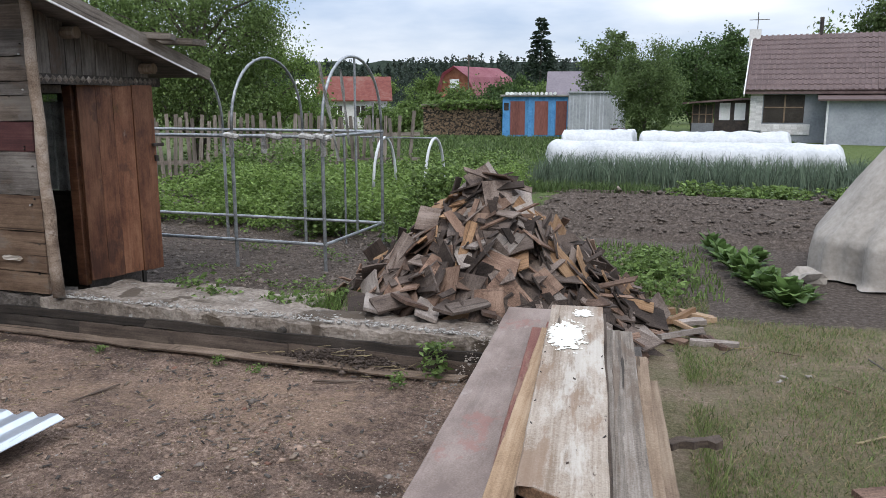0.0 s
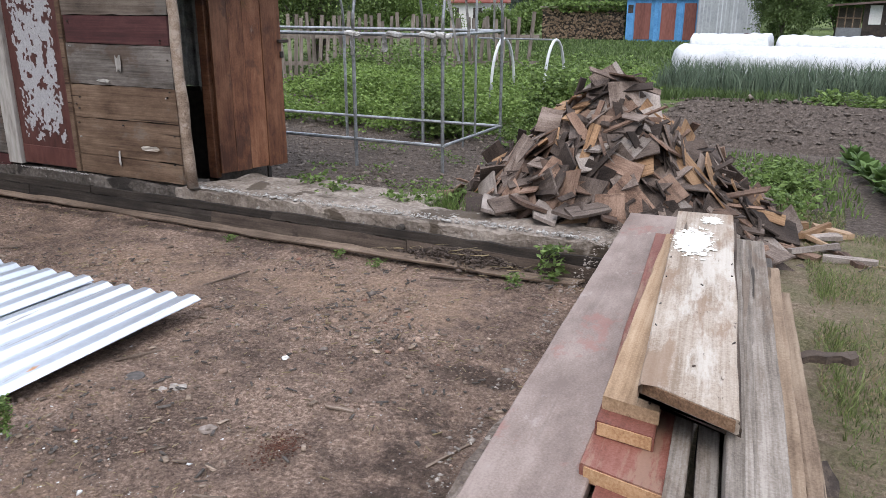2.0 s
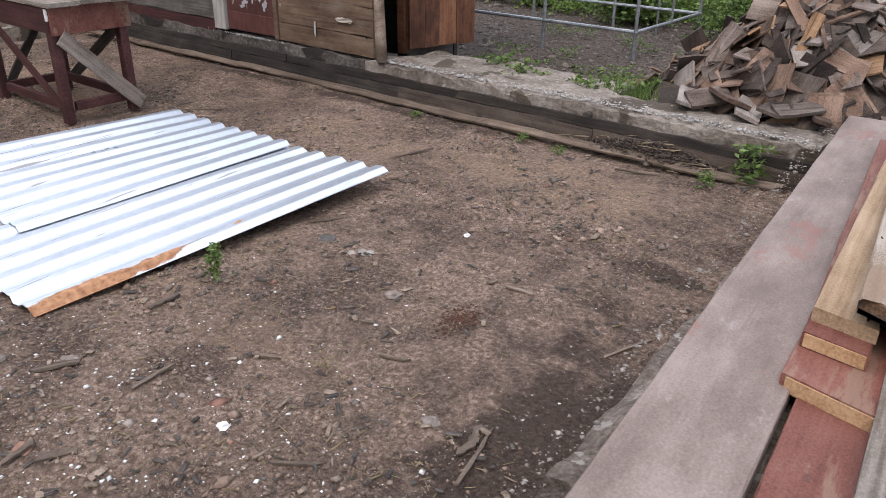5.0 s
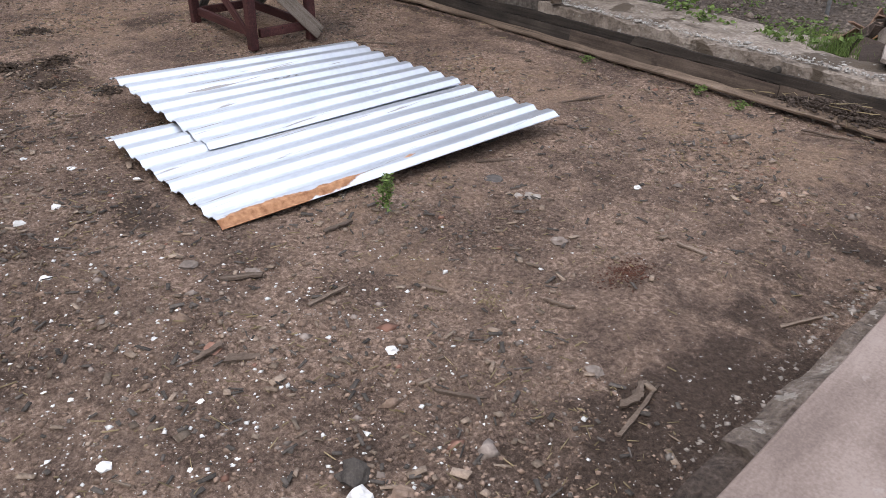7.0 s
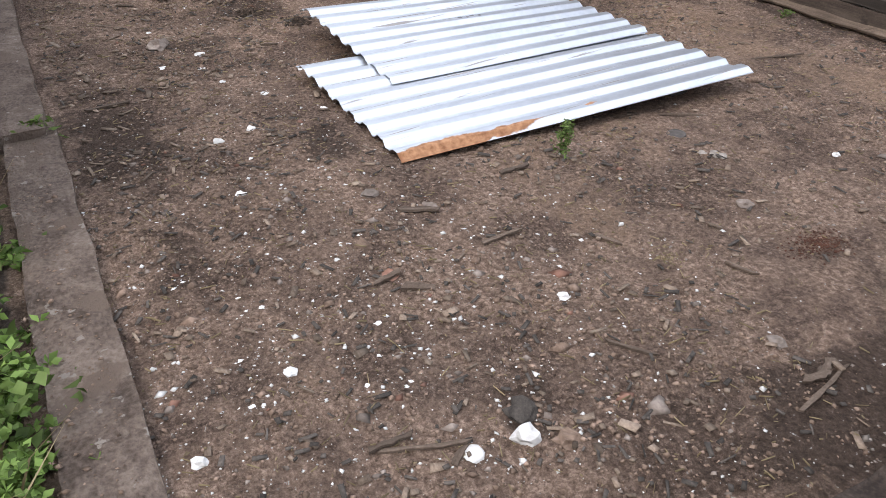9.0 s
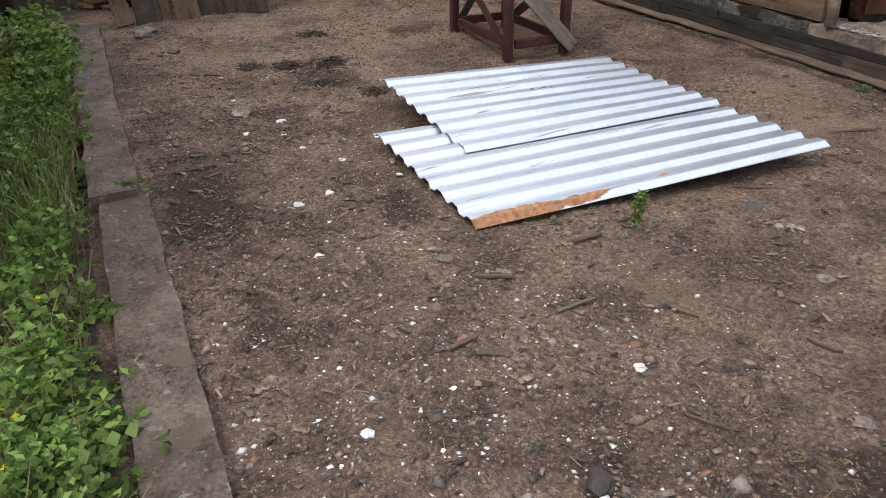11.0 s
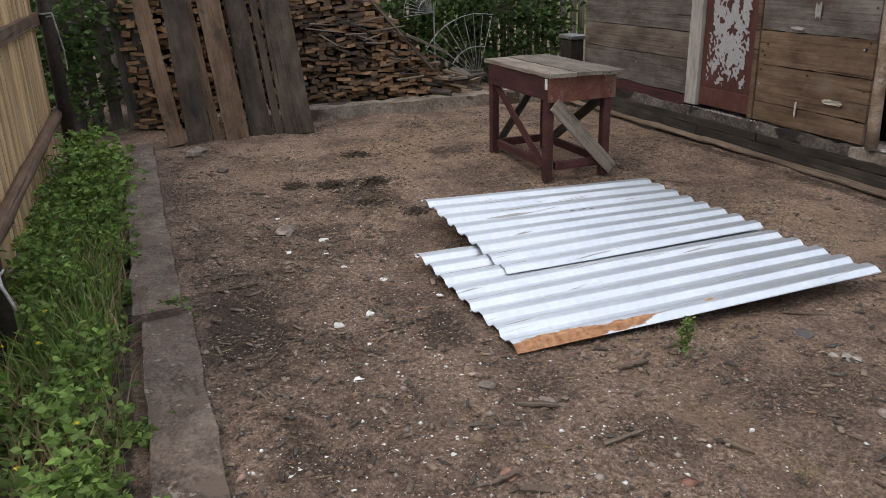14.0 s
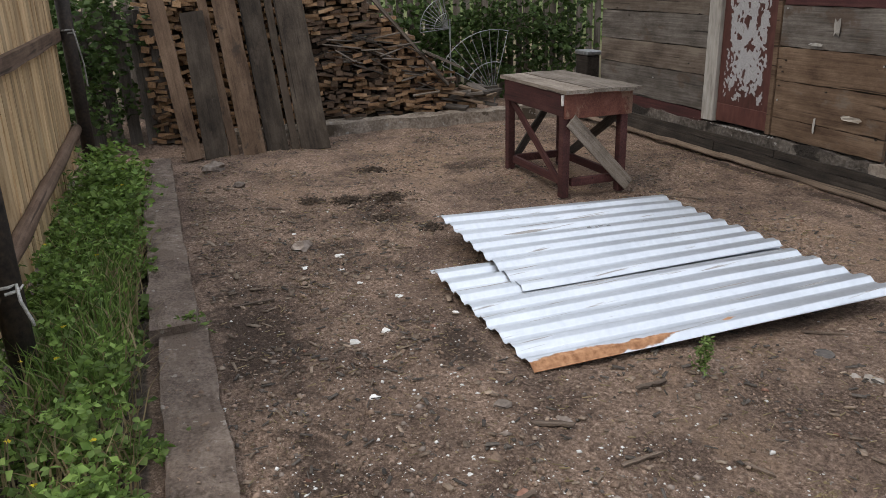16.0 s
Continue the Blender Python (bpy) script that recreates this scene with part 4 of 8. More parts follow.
for i in range(15):
    put("roof_board", plank_mesh("roof_board", 2.12, 0.27, 0.02, wood_grey, 6, 0.006, 410 + i), pose(-4.13 - i * 0.285, 4.79, rz(4.79) + 0.035 + 0.012 * (i % 2), -sl, 0, 0) @ pose(0, 0, 0, 0, 0, 90), roof)
for i, (x, y, L, rot) in enumerate(((-4.15, 5.38, 0.78, 4), (-4.25, 5.0, 0.9, 25), (-4.35, 5.55, 0.6, -10))):
    put("loose_roof_board", plank_mesh("loose_roof_board", L, 0.2, 0.045, wood_grey, 5, 0.006, 430 + i), pose(x, y, rz(y) + (0.15, 0.075, 0.09)[i], 0, 2, rot),
        label="loose weathered board lying across the shed roof", category="board", group="boards on the roof")
for y in (4.55, 5.35):
    part("purlin", tube(bmesh.new(), (-8.2, y, rz(y) - 0.07), (-4.16, y, rz(y) - 0.07), 0.042, 9), wood_log, shed)


# a hole in the foundation strip: a solid plug, its shade put into colour
bm = bmesh.new()
bmesh.ops.create_cone(bm, cap_ends=True, segments=14, radius1=0.024, radius2=0.024, depth=0.05, matrix=pose(-2.42, 4.175, 0.185, 90, 0, 0))
me = bpy.data.meshes.new("drain_pipe")
bm.to_mesh(me)
bm.free()
me.materials.append(inside_shade)
put("drain_pipe", me, label="dark plug standing for the shaded hole in the concrete", category="pipe")

# ---- corrugated sheets ----
def sheet_material(rusted):
    m = galv.copy()
    m.name = "galvanised_sheet_with_rust" if rusted else "galvanised_sheet"
    n, l = m.node_tree.nodes, m.node_tree.links
    b = n["Principled BSDF"]
    src = b.inputs["Base Color"].links[0].from_socket
    tc = n.new("ShaderNodeTexCoord")
    sp = n.new("ShaderNodeSeparateXYZ")
    l.new(tc.outputs["Object"], sp.inputs[0])
    nz = n.new("ShaderNodeTexNoise")
    nz.inputs["Scale"].default_value, nz.inputs["Detail"].default_value = 5.2, 9
    l.new(tc.outputs["Object"], nz.inputs["Vector"])

    def calc(op, a, b2, c=None):
        k = n.new("ShaderNodeMath")
        k.operation = op
        for i, v in enumerate((a, b2) if c is None else (a, b2, c)):
            if isinstance(v, (int, float)):
                k.inputs[i].default_value = v
            else:
                l.new(v, k.inputs[i])
        return k.outputs[0]

    # rust creeps in from one corner of the sheet
    edge = calc("MULTIPLY_ADD", sp.outputs[0], -16.0, 0.0)
    along = calc("MULTIPLY_ADD", sp.outputs[1], 1.7, -0.55)
    f = calc("SUBTRACT", calc("ADD", calc("MULTIPLY", nz.outputs["Fac"], 2.6), -0.55), calc("ADD", calc("ABSOLUTE", edge, 0.0), calc("MAXIMUM", along, -0.3)))
    mr = n.new("ShaderNodeMapRange")
    mr.inputs[1].default_value, mr.inputs[2].default_value = 0.0, 0.12
    l.new(f, mr.inputs[0])
    mp = n.new("ShaderNodeMapping")
    mp.inputs["Scale"].default_value = (45, 2.2, 10)
    l.new(tc.outputs["Object"], mp.inputs[0])
    st = n.new("ShaderNodeTexNoise")
    st.inputs["Scale"].default_value, st.inputs["Detail"].default_value = 1.0, 9
    l.new(mp.outputs[0], st.inputs["Vector"])
    sr_ = n.new("ShaderNodeMapRange")
    sr_.inputs[1].default_value, sr_.inputs[2].default_value, sr_.inputs[4].default_value = 0.625, 0.68, 0.7
    l.new(st.outputs["Fac"], sr_.inputs[0])
    dirt = n.new("ShaderNodeMix")
    dirt.data_type = "RGBA"
    dirt.inputs[7].default_value = (0.2, 0.165, 0.13, 1)
    l.new(sr_.outputs[0], dirt.inputs[0])
    l.new(src, dirt.inputs[6])
    src = dirt.outputs[2]
    fine = n.new("ShaderNodeTexNoise")
    fine.inputs["Scale"].default_value, fine.inputs["Detail"].default_value = 38, 8
    l.new(tc.outputs["Object"], fine.inputs["Vector"])
    rust = n.new("ShaderNodeValToRGB")
    rust.color_ramp.elements[0].color, rust.color_ramp.elements[1].color = (0.22, 0.1, 0.05, 1), (0.45, 0.24, 0.13, 1)
    rust.color_ramp.elements[0].position, rust.color_ramp.elements[1].position = 0.32, 0.66
    l.new(fine.outputs["Fac"], rust.inputs[0])
    mx = n.new("ShaderNodeMix")
    mx.data_type = "RGBA"
    if rusted:
        l.new(mr.outputs[0], mx.inputs[0])
    else:
        mx.inputs[0].default_value = 0.0
    l.new(src, mx.inputs[6])
    l.new(rust.outputs[0], mx.inputs[7])
    l.new(mx.outputs[2], b.inputs["Base Color"])
    mm = n.new("ShaderNodeMapRange")
    mm.inputs[3].default_value, mm.inputs[4].default_value = 0.92, 0.0
    wear = n.new("ShaderNodeMath")
    wear.operation = "MAXIMUM"
    wear.inputs[1].default_value = 0.0
    l.new(sr_.outputs[0], wear.inputs[0])
    if rusted:
        l.new(mr.outputs[0], wear.inputs[1])
    l.new(wear.outputs[0], mm.inputs[0])
    l.new(mm.outputs[0], b.inputs["Metallic"])
    ro = n.new("ShaderNodeMapRange")
    ro.inputs[3].default_value, ro.inputs[4].default_value = 0.44, 0.95
    l.new(wear.outputs[0], ro.inputs[0])
    l.new(ro.outputs[0], b.inputs["Roughness"])
    return m


galv_rust = sheet_material(True)
galv_plain = sheet_material(False)


def corrugated(name, corners, waves, depth, seed, label, material):
    """A corrugated sheet between four corners: near right, near left, far left, far right; ridges run from near to far."""
    A, B2, C, E = (Vector(c) for c in corners)
    o = A.copy()
    r = random.Random(seed)
    vs, fs = [], []
    prof = ((0.0, 0.0), (0.05, 0.06), (0.25, 0.94), (0.30, 1.0), (0.55, 1.0), (0.60, 0.94), (0.78, 0.06), (0.83, 0.0))
    us = [(w + p) / waves for w in range(waves) for p, _ in prof] + [1.0]
    hs = [h for w in range(waves) for _, h in prof] + [0.0]
    nv = 14
    ph = [r.uniform(-0.004, 0.004) for _ in us]
    for j in range(nv + 1):
        v = j / nv
        for u, h, q in zip(us, hs, ph):
            p = A.lerp(B2, u).lerp(E.lerp(C, u), v)
            p = p + Vector((0, (q if j in (0, nv) else 0), h * depth + 0.008 * noise.noise((u * 3 + seed, v * 1.5, seed)) + 0.0012 * noise.noise((u * 11, v * 5, seed))))
            vs.append(p - o)
    k = len(us)
    for j in range(nv):
        for i in range(k - 1):
            fs.append((j * k + i, j * k + k + i, j * k + k + i + 1, j * k + i + 1))
    me = mesh_of(name, vs, fs, material)
    ob = put(name, me, Matrix.Translation(o), label=label, category="metal sheet", group="corrugated sheets")
    mod = ob.modifiers.new("thickness", "SOLIDIFY")
    mod.thickness = 0.0025
    return ob


corrugated("corrugated_sheet", ((-2.90, 0.955, 0.018), (-4.06, 0.90, 0.062), (-3.96, 2.70, 0.09), (-2.78, 2.76, 0.125)), 8, 0.021, 3, "galvanised corrugated steel sheet with a rusted corner lying on earth", galv_rust)
upper_sheet = corrugated("corrugated_sheet", ((-3.60, 1.235, 0.062), (-4.70, 1.16, 0.155), (-4.62, 2.68, 0.125), (-3.50, 2.72, 0.122)), 8, 0.021, 7, "galvanised corrugated steel sheet overlapping another sheet", galv_plain)
for k, (u, w) in enumerate(((0.0, 0.03), (0.045, 0.02), (0.075, 0.035), (0.12, 0.025))):
    put("stamped_mark", plank_mesh("stamped_mark", 0.016, w * 0.7, 0.002, tube_metal, 2, 0.003, 1450 + k), pose(-0.48 + 0.012 * (k % 2), 0.63 + u, 0.108, 0, 4.7, 0), upper_sheet, "dark unreadable stamp mark")
for i, (x, y, L, rot, h) in enumerate(((-3.45, 2.45, 1.0, 2, 0.085), (-4.45, 1.75, 0.6, 88, 0.10))):
    put("support_beam", plank_mesh("support_beam", L, 0.1, h, wood_dark, 5, 0.005, 440 + i), pose(x, y, h / 2, 0, 0, rot), label="dark timber under the steel sheets", category="timber", group="sheet supports")

# ---- workbench ----
bench = thing("workbench", "dark red wooden workbench with a worn grey top", "workbench", m=pose(-5.66, 2.535, 0.012, 0, 0, 1) @ Matrix.Diagonal((0.97, 0.9, 1, 1)))
for i, (a, b) in enumerate(((-0.32, -0.09), (-0.085, 0.12), (0.125, 0.32))):
    put("top_board", plank_mesh("top_board", 1.15 + 0.03 * (i - 1), b - a, 0.026, wood_grey, 9, 0.007, 450 + i, ends=0.012), pose(0.005 * i, (a + b) / 2, 0.758 + 0.004 * (i % 2)), bench)
for sx in (-1, 1):
    for sy in (-1, 1):
        ly = 0.245 if sy > 0 else -0.272
        part("leg", box((sx * 0.46 - 0.033, ly - 0.033, 0), (sx * 0.46 + 0.033, ly + 0.033, 0.742), bevel=0.005), wood_red, bench)
for sy in (-1, 1):
    part("apron", box((-0.49, sy * 0.295 - 0.015, 0.585), (0.49, sy * 0.295 + 0.015, 0.742), bevel=0.003), wood_red, bench)
    part("stretcher", box((-0.43, sy * 0.245 - 0.018, 0.075), (0.43, sy * 0.245 + 0.018, 0.135), bevel=0.004), wood_red, bench)
for sx in (-1, 1):
    part("apron", box((sx * 0.5 - 0.012, -0.3, 0.57), (sx * 0.5 + 0.012, 0.3, 0.742), bevel=0.003), wood_redplank if sx > 0 else wood_red, bench)
    part("stretcher", box((sx * 0.46 - 0.018, -0.21, 0.075), (sx * 0.46 + 0.018, 0.21, 0.135), bevel=0.004), wood_red, bench)


def strut(a, b, w, t, material, name="brace", roll=0):
    a, b = Vector(a), Vector(b)
    m = Matrix.Translation((a + b) / 2) @ (b - a).to_track_quat("X", "Z").to_matrix().to_4x4() @ pose(0, 0, 0, roll, 0, 0)
    return put(name, plank_mesh(name, (b - a).length, w, t, material, 5, 0.003, int(a.x * 100) % 97), m, bench)


strut((0.515, -0.25, 0.56), (0.515, 0.29, 0.05), 0.10, 0.02, wood_grey, roll=90)
strut((-0.44, -0.275, 0.60), (0.40, -0.275, 0.10), 0.055, 0.022, wood_red, roll=90)
strut((-0.50, 0.2, 0.6), (-0.50, -0.2, 0.1), 0.06, 0.02, wood_dark, roll=90)
strut((0.44, 0.275, 0.60), (-0.40, 0.275, 0.10), 0.07, 0.022, wood_dark, roll=90)
part("white_scrap", box((0.47, -0.315, 0.66), (0.495, -0.3, 0.735), bevel=0.003), white_stone, bench, "scrap of white cloth on the corner")

# ---- stacked planks on the right foundation ----
TILTED = 5.2


def stacked(name, length, width, thick, material, x_mid, y_mid, z_top, rot, label, seed, cat="plank", jit=0.004, grp="stacked planks", pitch=0.0, roll=0.0, **kw):
    return put(name, worn_board(name, length, width, thick, material, seed, kw.get("cut", 0.0), wave=jit * 1.5), pose(x_mid, y_mid, z_top - thick / 2, roll, pitch, 90 + rot),
               label=label, category=cat, group=grp)


stacked("wide_plank", 4.35, 0.295, 0.05, plank_brown, -0.682, 2.28, 0.392, TILTED, "long wide plank with faded brown floor paint", 501, jit=0.003)
stacked("red_plank", 3.6, 0.19, 0.045, wood_redplank, -0.428, 2.35, 0.382, TILTED, "plank with worn red paint below the stack", 502)
for i, (x, y) in enumerate(((-0.62, 3.9), (-0.42, 1.2))):
    put("bearer", plank_mesh("bearer", 0.6, 0.08, 0.04, wood_grey, 4, 0.004, 503 + i), pose(x + 0.1, y, 0.322, 0, 0, 5), label="short bearer under the stacked planks", category="timber", group="bearers")
red2 = stacked("red_plank", 2.40, 0.235, 0.05, wood_redplank, -0.50, 2.89, 0.425, TILTED, "red painted plank with a fresh cut end", 505, cut=0.035)
put("cut_end", plank_mesh("cut_end", 0.004, 0.224, 0.041, cut_wood, 1, 0.002, 506), pose(-1.2015, 0, 0, 0, 0, -16.6), red2)
y2 = stacked("pine_board", 1.95, 0.16, 0.045, wood_redplank, -0.555, 2.83, 0.47, 7.0, "pine board with red flaking face and pale cut end", 507, cut=0.02)
put("cut_end", plank_mesh("cut_end", 0.004, 0.15, 0.037, cut_wood, 1, 0.002, 508), pose(-0.9765, 0, 0, 0, 0, -14), y2)
y1 = stacked("pine_board", 1.75, 0.16, 0.04, wood_fresh, -0.52, 2.80, 0.51, 5.40, "yellow fresh pine board with clean cut end", 509, cut=0.02)
gr = stacked("grey_board", 1.96, 0.235, 0.035, form_brown, -0.392, 2.89, 0.545, 7.0, "dark board below the limewashed one", 512, cut=0.07)
wb = stacked("limewashed_board", 1.97, 0.254, 0.042, plank_white, -0.410, 2.855, 0.588, 7.2, "wide worn board with a splash of white paint", 511, cut=0.075)
put("cut_end", plank_mesh("cut_end", 0.004, 0.27, 0.032, sh_old_end, 1, 0.002, 513), pose(-0.9875, 0, 0, 0, 0, -30.6), wb)
flk = flake_patch("paint_splash", 0, 0, 0.20, 0.52, 0, 9, wb, paint_white, 60, True)
flk.matrix_basis = Matrix(((0, 0, 1, 0.465), (1, 0, 0, 0.035), (0, -1, 0, 0.0235), (0, 0, 0, 1)))
flk = flake_patch("paint_splash", 0, 0, 0.12, 0.17, 0, 17, wb, paint_white, 40, True)
flk.matrix_basis = Matrix(((0, 0, 1, 0.845), (1, 0, 0, -0.03), (0, -1, 0, 0.0235), (0, 0, 0, 1)))
r = random.Random(61)
for k in range(11):
    put("nail_stub", plank_mesh("nail_stub", r.uniform(0.005, 0.014), 0.003, 0.005, r.choice((iron_dark, iron_dark, wood_dark)), 1, 0.001, 1300 + k), pose(r.uniform(-0.9, 0.85), r.choice((r.uniform(-0.12, 0.12), 0.115, -0.115)), 0.0225, 0, r.uniform(-25, 5), r.uniform(-70, 70)), wb)
for i, (x, y, w, t, z, L, mt) in enumerate(((-0.325, 2.2, 0.05, 0.10, 0.44, 2.1, beam_grey), (-0.262, 2.25, 0.055, 0.10, 0.43, 2.1, beam_grey), (-0.222, 2.6, 0.07, 0.12, 0.52, 2.2, beam_grey),
                                            (-0.145, 2.35, 0.10, 0.12, 0.52, 2.7, beam_grey), (-0.075, 2.4, 0.055, 0.07, 0.45, 2.3, wood_brown), (-0.012, 2.25, 0.05, 0.07, 0.43, 2.1, wood_brown), (0.03, 2.0, 0.05, 0.05, 0.33, 1.6, wood_brown))):
    stacked("grey_beam" if mt is beam_grey else "sawn_batten", L, w, t, mt, x, y, z, 6.0 + 0.5 * (i % 2), "weathered grey squared timber" if mt is beam_grey else "light brown sawn batten", 520 + i, "timber", 0.003, "squared timbers")
put("timber_base", plank_mesh("timber_base", 3.2, 0.24, 0.2, wood_dark, 10, 0.01, 540), pose(-0.17, 2.3, 0.28, 0, 0, 96), label="dark timbers at the bottom of the stack", category="timber")
for i, (x, y, L, rot, w) in enumerate(((0.03, 2.92, 0.24, 12, 0.05), (0.2, 2.1, 0.5, -62, 0.07), (0.25, 1.75, 0.5, -58, 0.06), (0.12, 2.4, 0.4, -75, 0.05))):
    put("broken_batten", plank_mesh("broken_batten", L, w, 0.03, form_brown, 9, 0.016, 550 + i, ends=0.05), pose(x, y, (0.33, 0.05, 0.04, 0.06)[i], 0, 6 if i else -4, rot), label="broken dark piece of timber beside the stack", category="timber", group="broken timber")


# ---- shingle heap ----
PC = Vector((-1.42, 5.42, 0))


def heap_h(x, y):
    """Height of the heap above the ground."""
    d = math.hypot((x - PC.x) / (1.28 if x > PC.x else 1.22), (y - PC.y) / 1.15)
    return max(0.0, 1.02 * (1 - d) ** 0.95 + 0.1 * math.exp(-((d / 0.16) ** 2)) if d < 1 else 0.0) + 0.05 * noise.noise((x * 3, y * 3, 4)) * (1 if d < 1.0 else 0)


heap = thing("shingle_heap", "tall heap of broken grey wooden shingles and boards", "wood heap", m=Matrix.Translation(PC))
vs, fs = [], []
N = 44
for j in range(N):
    for i in range(N):
        x, y = PC.x + (i / (N - 1) - 0.5) * 2.8, PC.y + (j / (N - 1) - 0.5) * 2.6
        vs.append((x - PC.x, y - PC.y, heap_h(x, y) - 0.15 + 0.04 * noise.noise((x * 12, y * 12, 0))))
for j in range(N - 1):
    for i in range(N - 1):
        fs.append((j * N + i, j * N + i + 1, j * N + N + i + 1, j * N + N + i))
# filler core below the shingles, coloured dark as the shade in their gaps
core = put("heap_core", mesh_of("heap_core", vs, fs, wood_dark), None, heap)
BANDS = (2.6, 0.3, 0.3)
sh_grey = worn("grey_shingle", [(0.058, 0.041, 0.032), (0.13, 0.097, 0.078), (0.235, 0.187, 0.157)], 0.92, 0.6, 0.4, (0.55, 0.17, 0.28), 0.55, [((0.045, 0.03, 0.023), 6, 0.57, 0.45, BANDS), ((0.26, 0.225, 0.2), 7, 0.64, 0.5, BANDS)])
sh_brown = worn("brown_shingle", [(0.064, 0.038, 0.027), (0.14, 0.087, 0.061), (0.235, 0.156, 0.114)], 0.92, 0.6, 0.45, (0.55, 0.17, 0.28), 0.55, [((0.035, 0.023, 0.018), 6, 0.57, 0.5, BANDS)])
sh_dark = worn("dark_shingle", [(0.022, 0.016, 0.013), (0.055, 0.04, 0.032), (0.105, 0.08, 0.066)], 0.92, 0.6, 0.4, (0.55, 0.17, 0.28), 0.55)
sh_pale = worn("pale_grey_shingle", [(0.11, 0.088, 0.073), (0.21, 0.175, 0.15), (0.33, 0.285, 0.25)], 0.92, 0.6, 0.3, (0.55, 0.17, 0.28), 0.55, [((0.07, 0.05, 0.04), 6, 0.58, 0.45, BANDS)])
sh_fresh = worn("orange_split_shingle", [(0.13, 0.07, 0.036), (0.24, 0.14, 0.075), (0.35, 0.225, 0.13)], 0.88, 0.5, 0.3, (0.4, 0.35, 0.25), 0.7)
shape_bank = []
hr = random.Random(12)
for k in range(22):
    if k % 3 == 2:
        L, W = hr.uniform(0.34, 0.66), hr.uniform(0.028, 0.07)
    else:
        L, W = hr.uniform(0.26, 0.44), hr.uniform(0.12, 0.22)
    mt = (sh_grey, sh_brown, sh_dark, sh_grey, sh_pale, sh_brown, sh_brown, sh_grey, sh_fresh, sh_dark, sh_brown)[k % 11] if k < 20 else (wood_redplank, sh_fresh)[k - 20]
    shape_bank.append(plank_mesh("shingle", L, W, hr.uniform(0.008, 0.016), mt, 3, 0.008, 600 + k, ends=0.022))


def on_heap(r, x, y, lift, wild=1.0):
    e = 0.05
    z = heap_h(x, y)
    nrm = Vector((heap_h(x - e, y) - heap_h(x + e, y), heap_h(x, y - e) - heap_h(x, y + e), 2 * e)).normalized()
    q = nrm.to_track_quat("Z", "Y").to_matrix().to_4x4()
    return Matrix.Translation((x - PC.x, y - PC.y, z + lift)) @ q @ pose(0, 0, 0, max(-55, min(55, r.gauss(0, 19))) * wild, max(-55, min(55, r.gauss(0, 19))) * wild, r.uniform(0, 360))


count = 0
while count < 300:
    a, d = hr.uniform(math.pi * 0.75, math.pi * 2.25), math.sqrt(hr.random()) * 1.0
    x, y = PC.x + 1.25 * d * math.cos(a), PC.y + 1.15 * d * math.sin(a)
    if y < 4.62 and heap_h(x, y) < 0.25:
        continue
    me = hr.choice(shape_bank)
    if me is shape_bank[20] and hr.random() < 0.6:
        continue
    put("shingle", me, on_heap(hr, x, y, hr.uniform(-0.04, 0.06)), heap)
    count += 1
# the rest of the heap, beneath and behind; its dark colour holds gap shade
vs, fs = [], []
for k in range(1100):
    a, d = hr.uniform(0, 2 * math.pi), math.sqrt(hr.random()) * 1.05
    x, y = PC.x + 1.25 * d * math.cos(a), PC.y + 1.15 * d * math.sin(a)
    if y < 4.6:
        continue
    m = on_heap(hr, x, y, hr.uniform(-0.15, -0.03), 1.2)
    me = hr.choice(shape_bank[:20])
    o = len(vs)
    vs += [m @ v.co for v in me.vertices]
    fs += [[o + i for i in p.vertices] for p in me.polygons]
put("shingle_layer", mesh_of("shingle_layer", vs, fs, sh_dark), None, heap, "small dark shingle pieces with the gaps' shade in their colour", kind="stuff")
# strays at the foot of the heap
for k in range(26):
    x, y = hr.uniform(-0.6, 0.2), hr.uniform(5.2, 5.95)
    put("split_billet", plank_mesh("split_billet", hr.uniform(0.15, 0.34), hr.uniform(0.04, 0.1), hr.uniform(0.02, 0.045), hr.choice((sh_fresh, sh_brown, sh_pale, wood_fresh)), 3, 0.008, 700 + k, ends=0.02),
        pose(x, y, 0.03 + 0.16 * hr.random() * max(0, 1 - abs(x + 0.5) * 1.6), hr.uniform(-14, 14), hr.uniform(-10, 10), hr.uniform(-60, 60)), label="split piece of pale timber at the foot of the heap", category="wood piece", group="split wood")
for k in range(7):
    x = -1.95 + 0.13 * k
    put("fallen_shingle", plank_mesh("fallen_shingle", hr.uniform(0.2, 0.34), hr.uniform(0.08, 0.16), 0.02, hr.choice((sh_grey, sh_brown, sh_pale)), 3, 0.009, 740 + k), pose(x, 4.46 + 0.08 * hr.random(), 0.315 + 0.02 * (k % 3), hr.uniform(8, 26), hr.uniform(-8, 8), hr.uniform(40, 130)),
        label="grey shingle slid down onto the foundation strip", category="shingle", group="fallen shingles")


# ---- greenhouse frame ----
gh = thing("greenhouse_frame", "bare galvanised tube greenhouse frame with tied rags", "greenhouse frame")
YN, YF = 6.55, 7.98
XS = (-3.30, -4.26, -5.30, -6.3)
for x in XS:
    bm = bmesh.new()
    c, h = (YN + YF) / 2, (YF - YN) / 2
    polytube(bm, [(x, YN, 1.28)] + [(x, c - h * math.cos(a), 1.28 + 0.76 * math.sin(a) ** 0.85) for a in [math.pi * k / 18 for k in range(1, 18)]] + [(x, YF, 1.28)], 0.015, 8)
    part("arch", bm, tube_metal, gh, smooth=True)
    for y in (YN, YF):
        part("post", tube(bmesh.new(), (x, y, -0.05), (x, y, 1.30), 0.018, 8), tube_metal, gh)
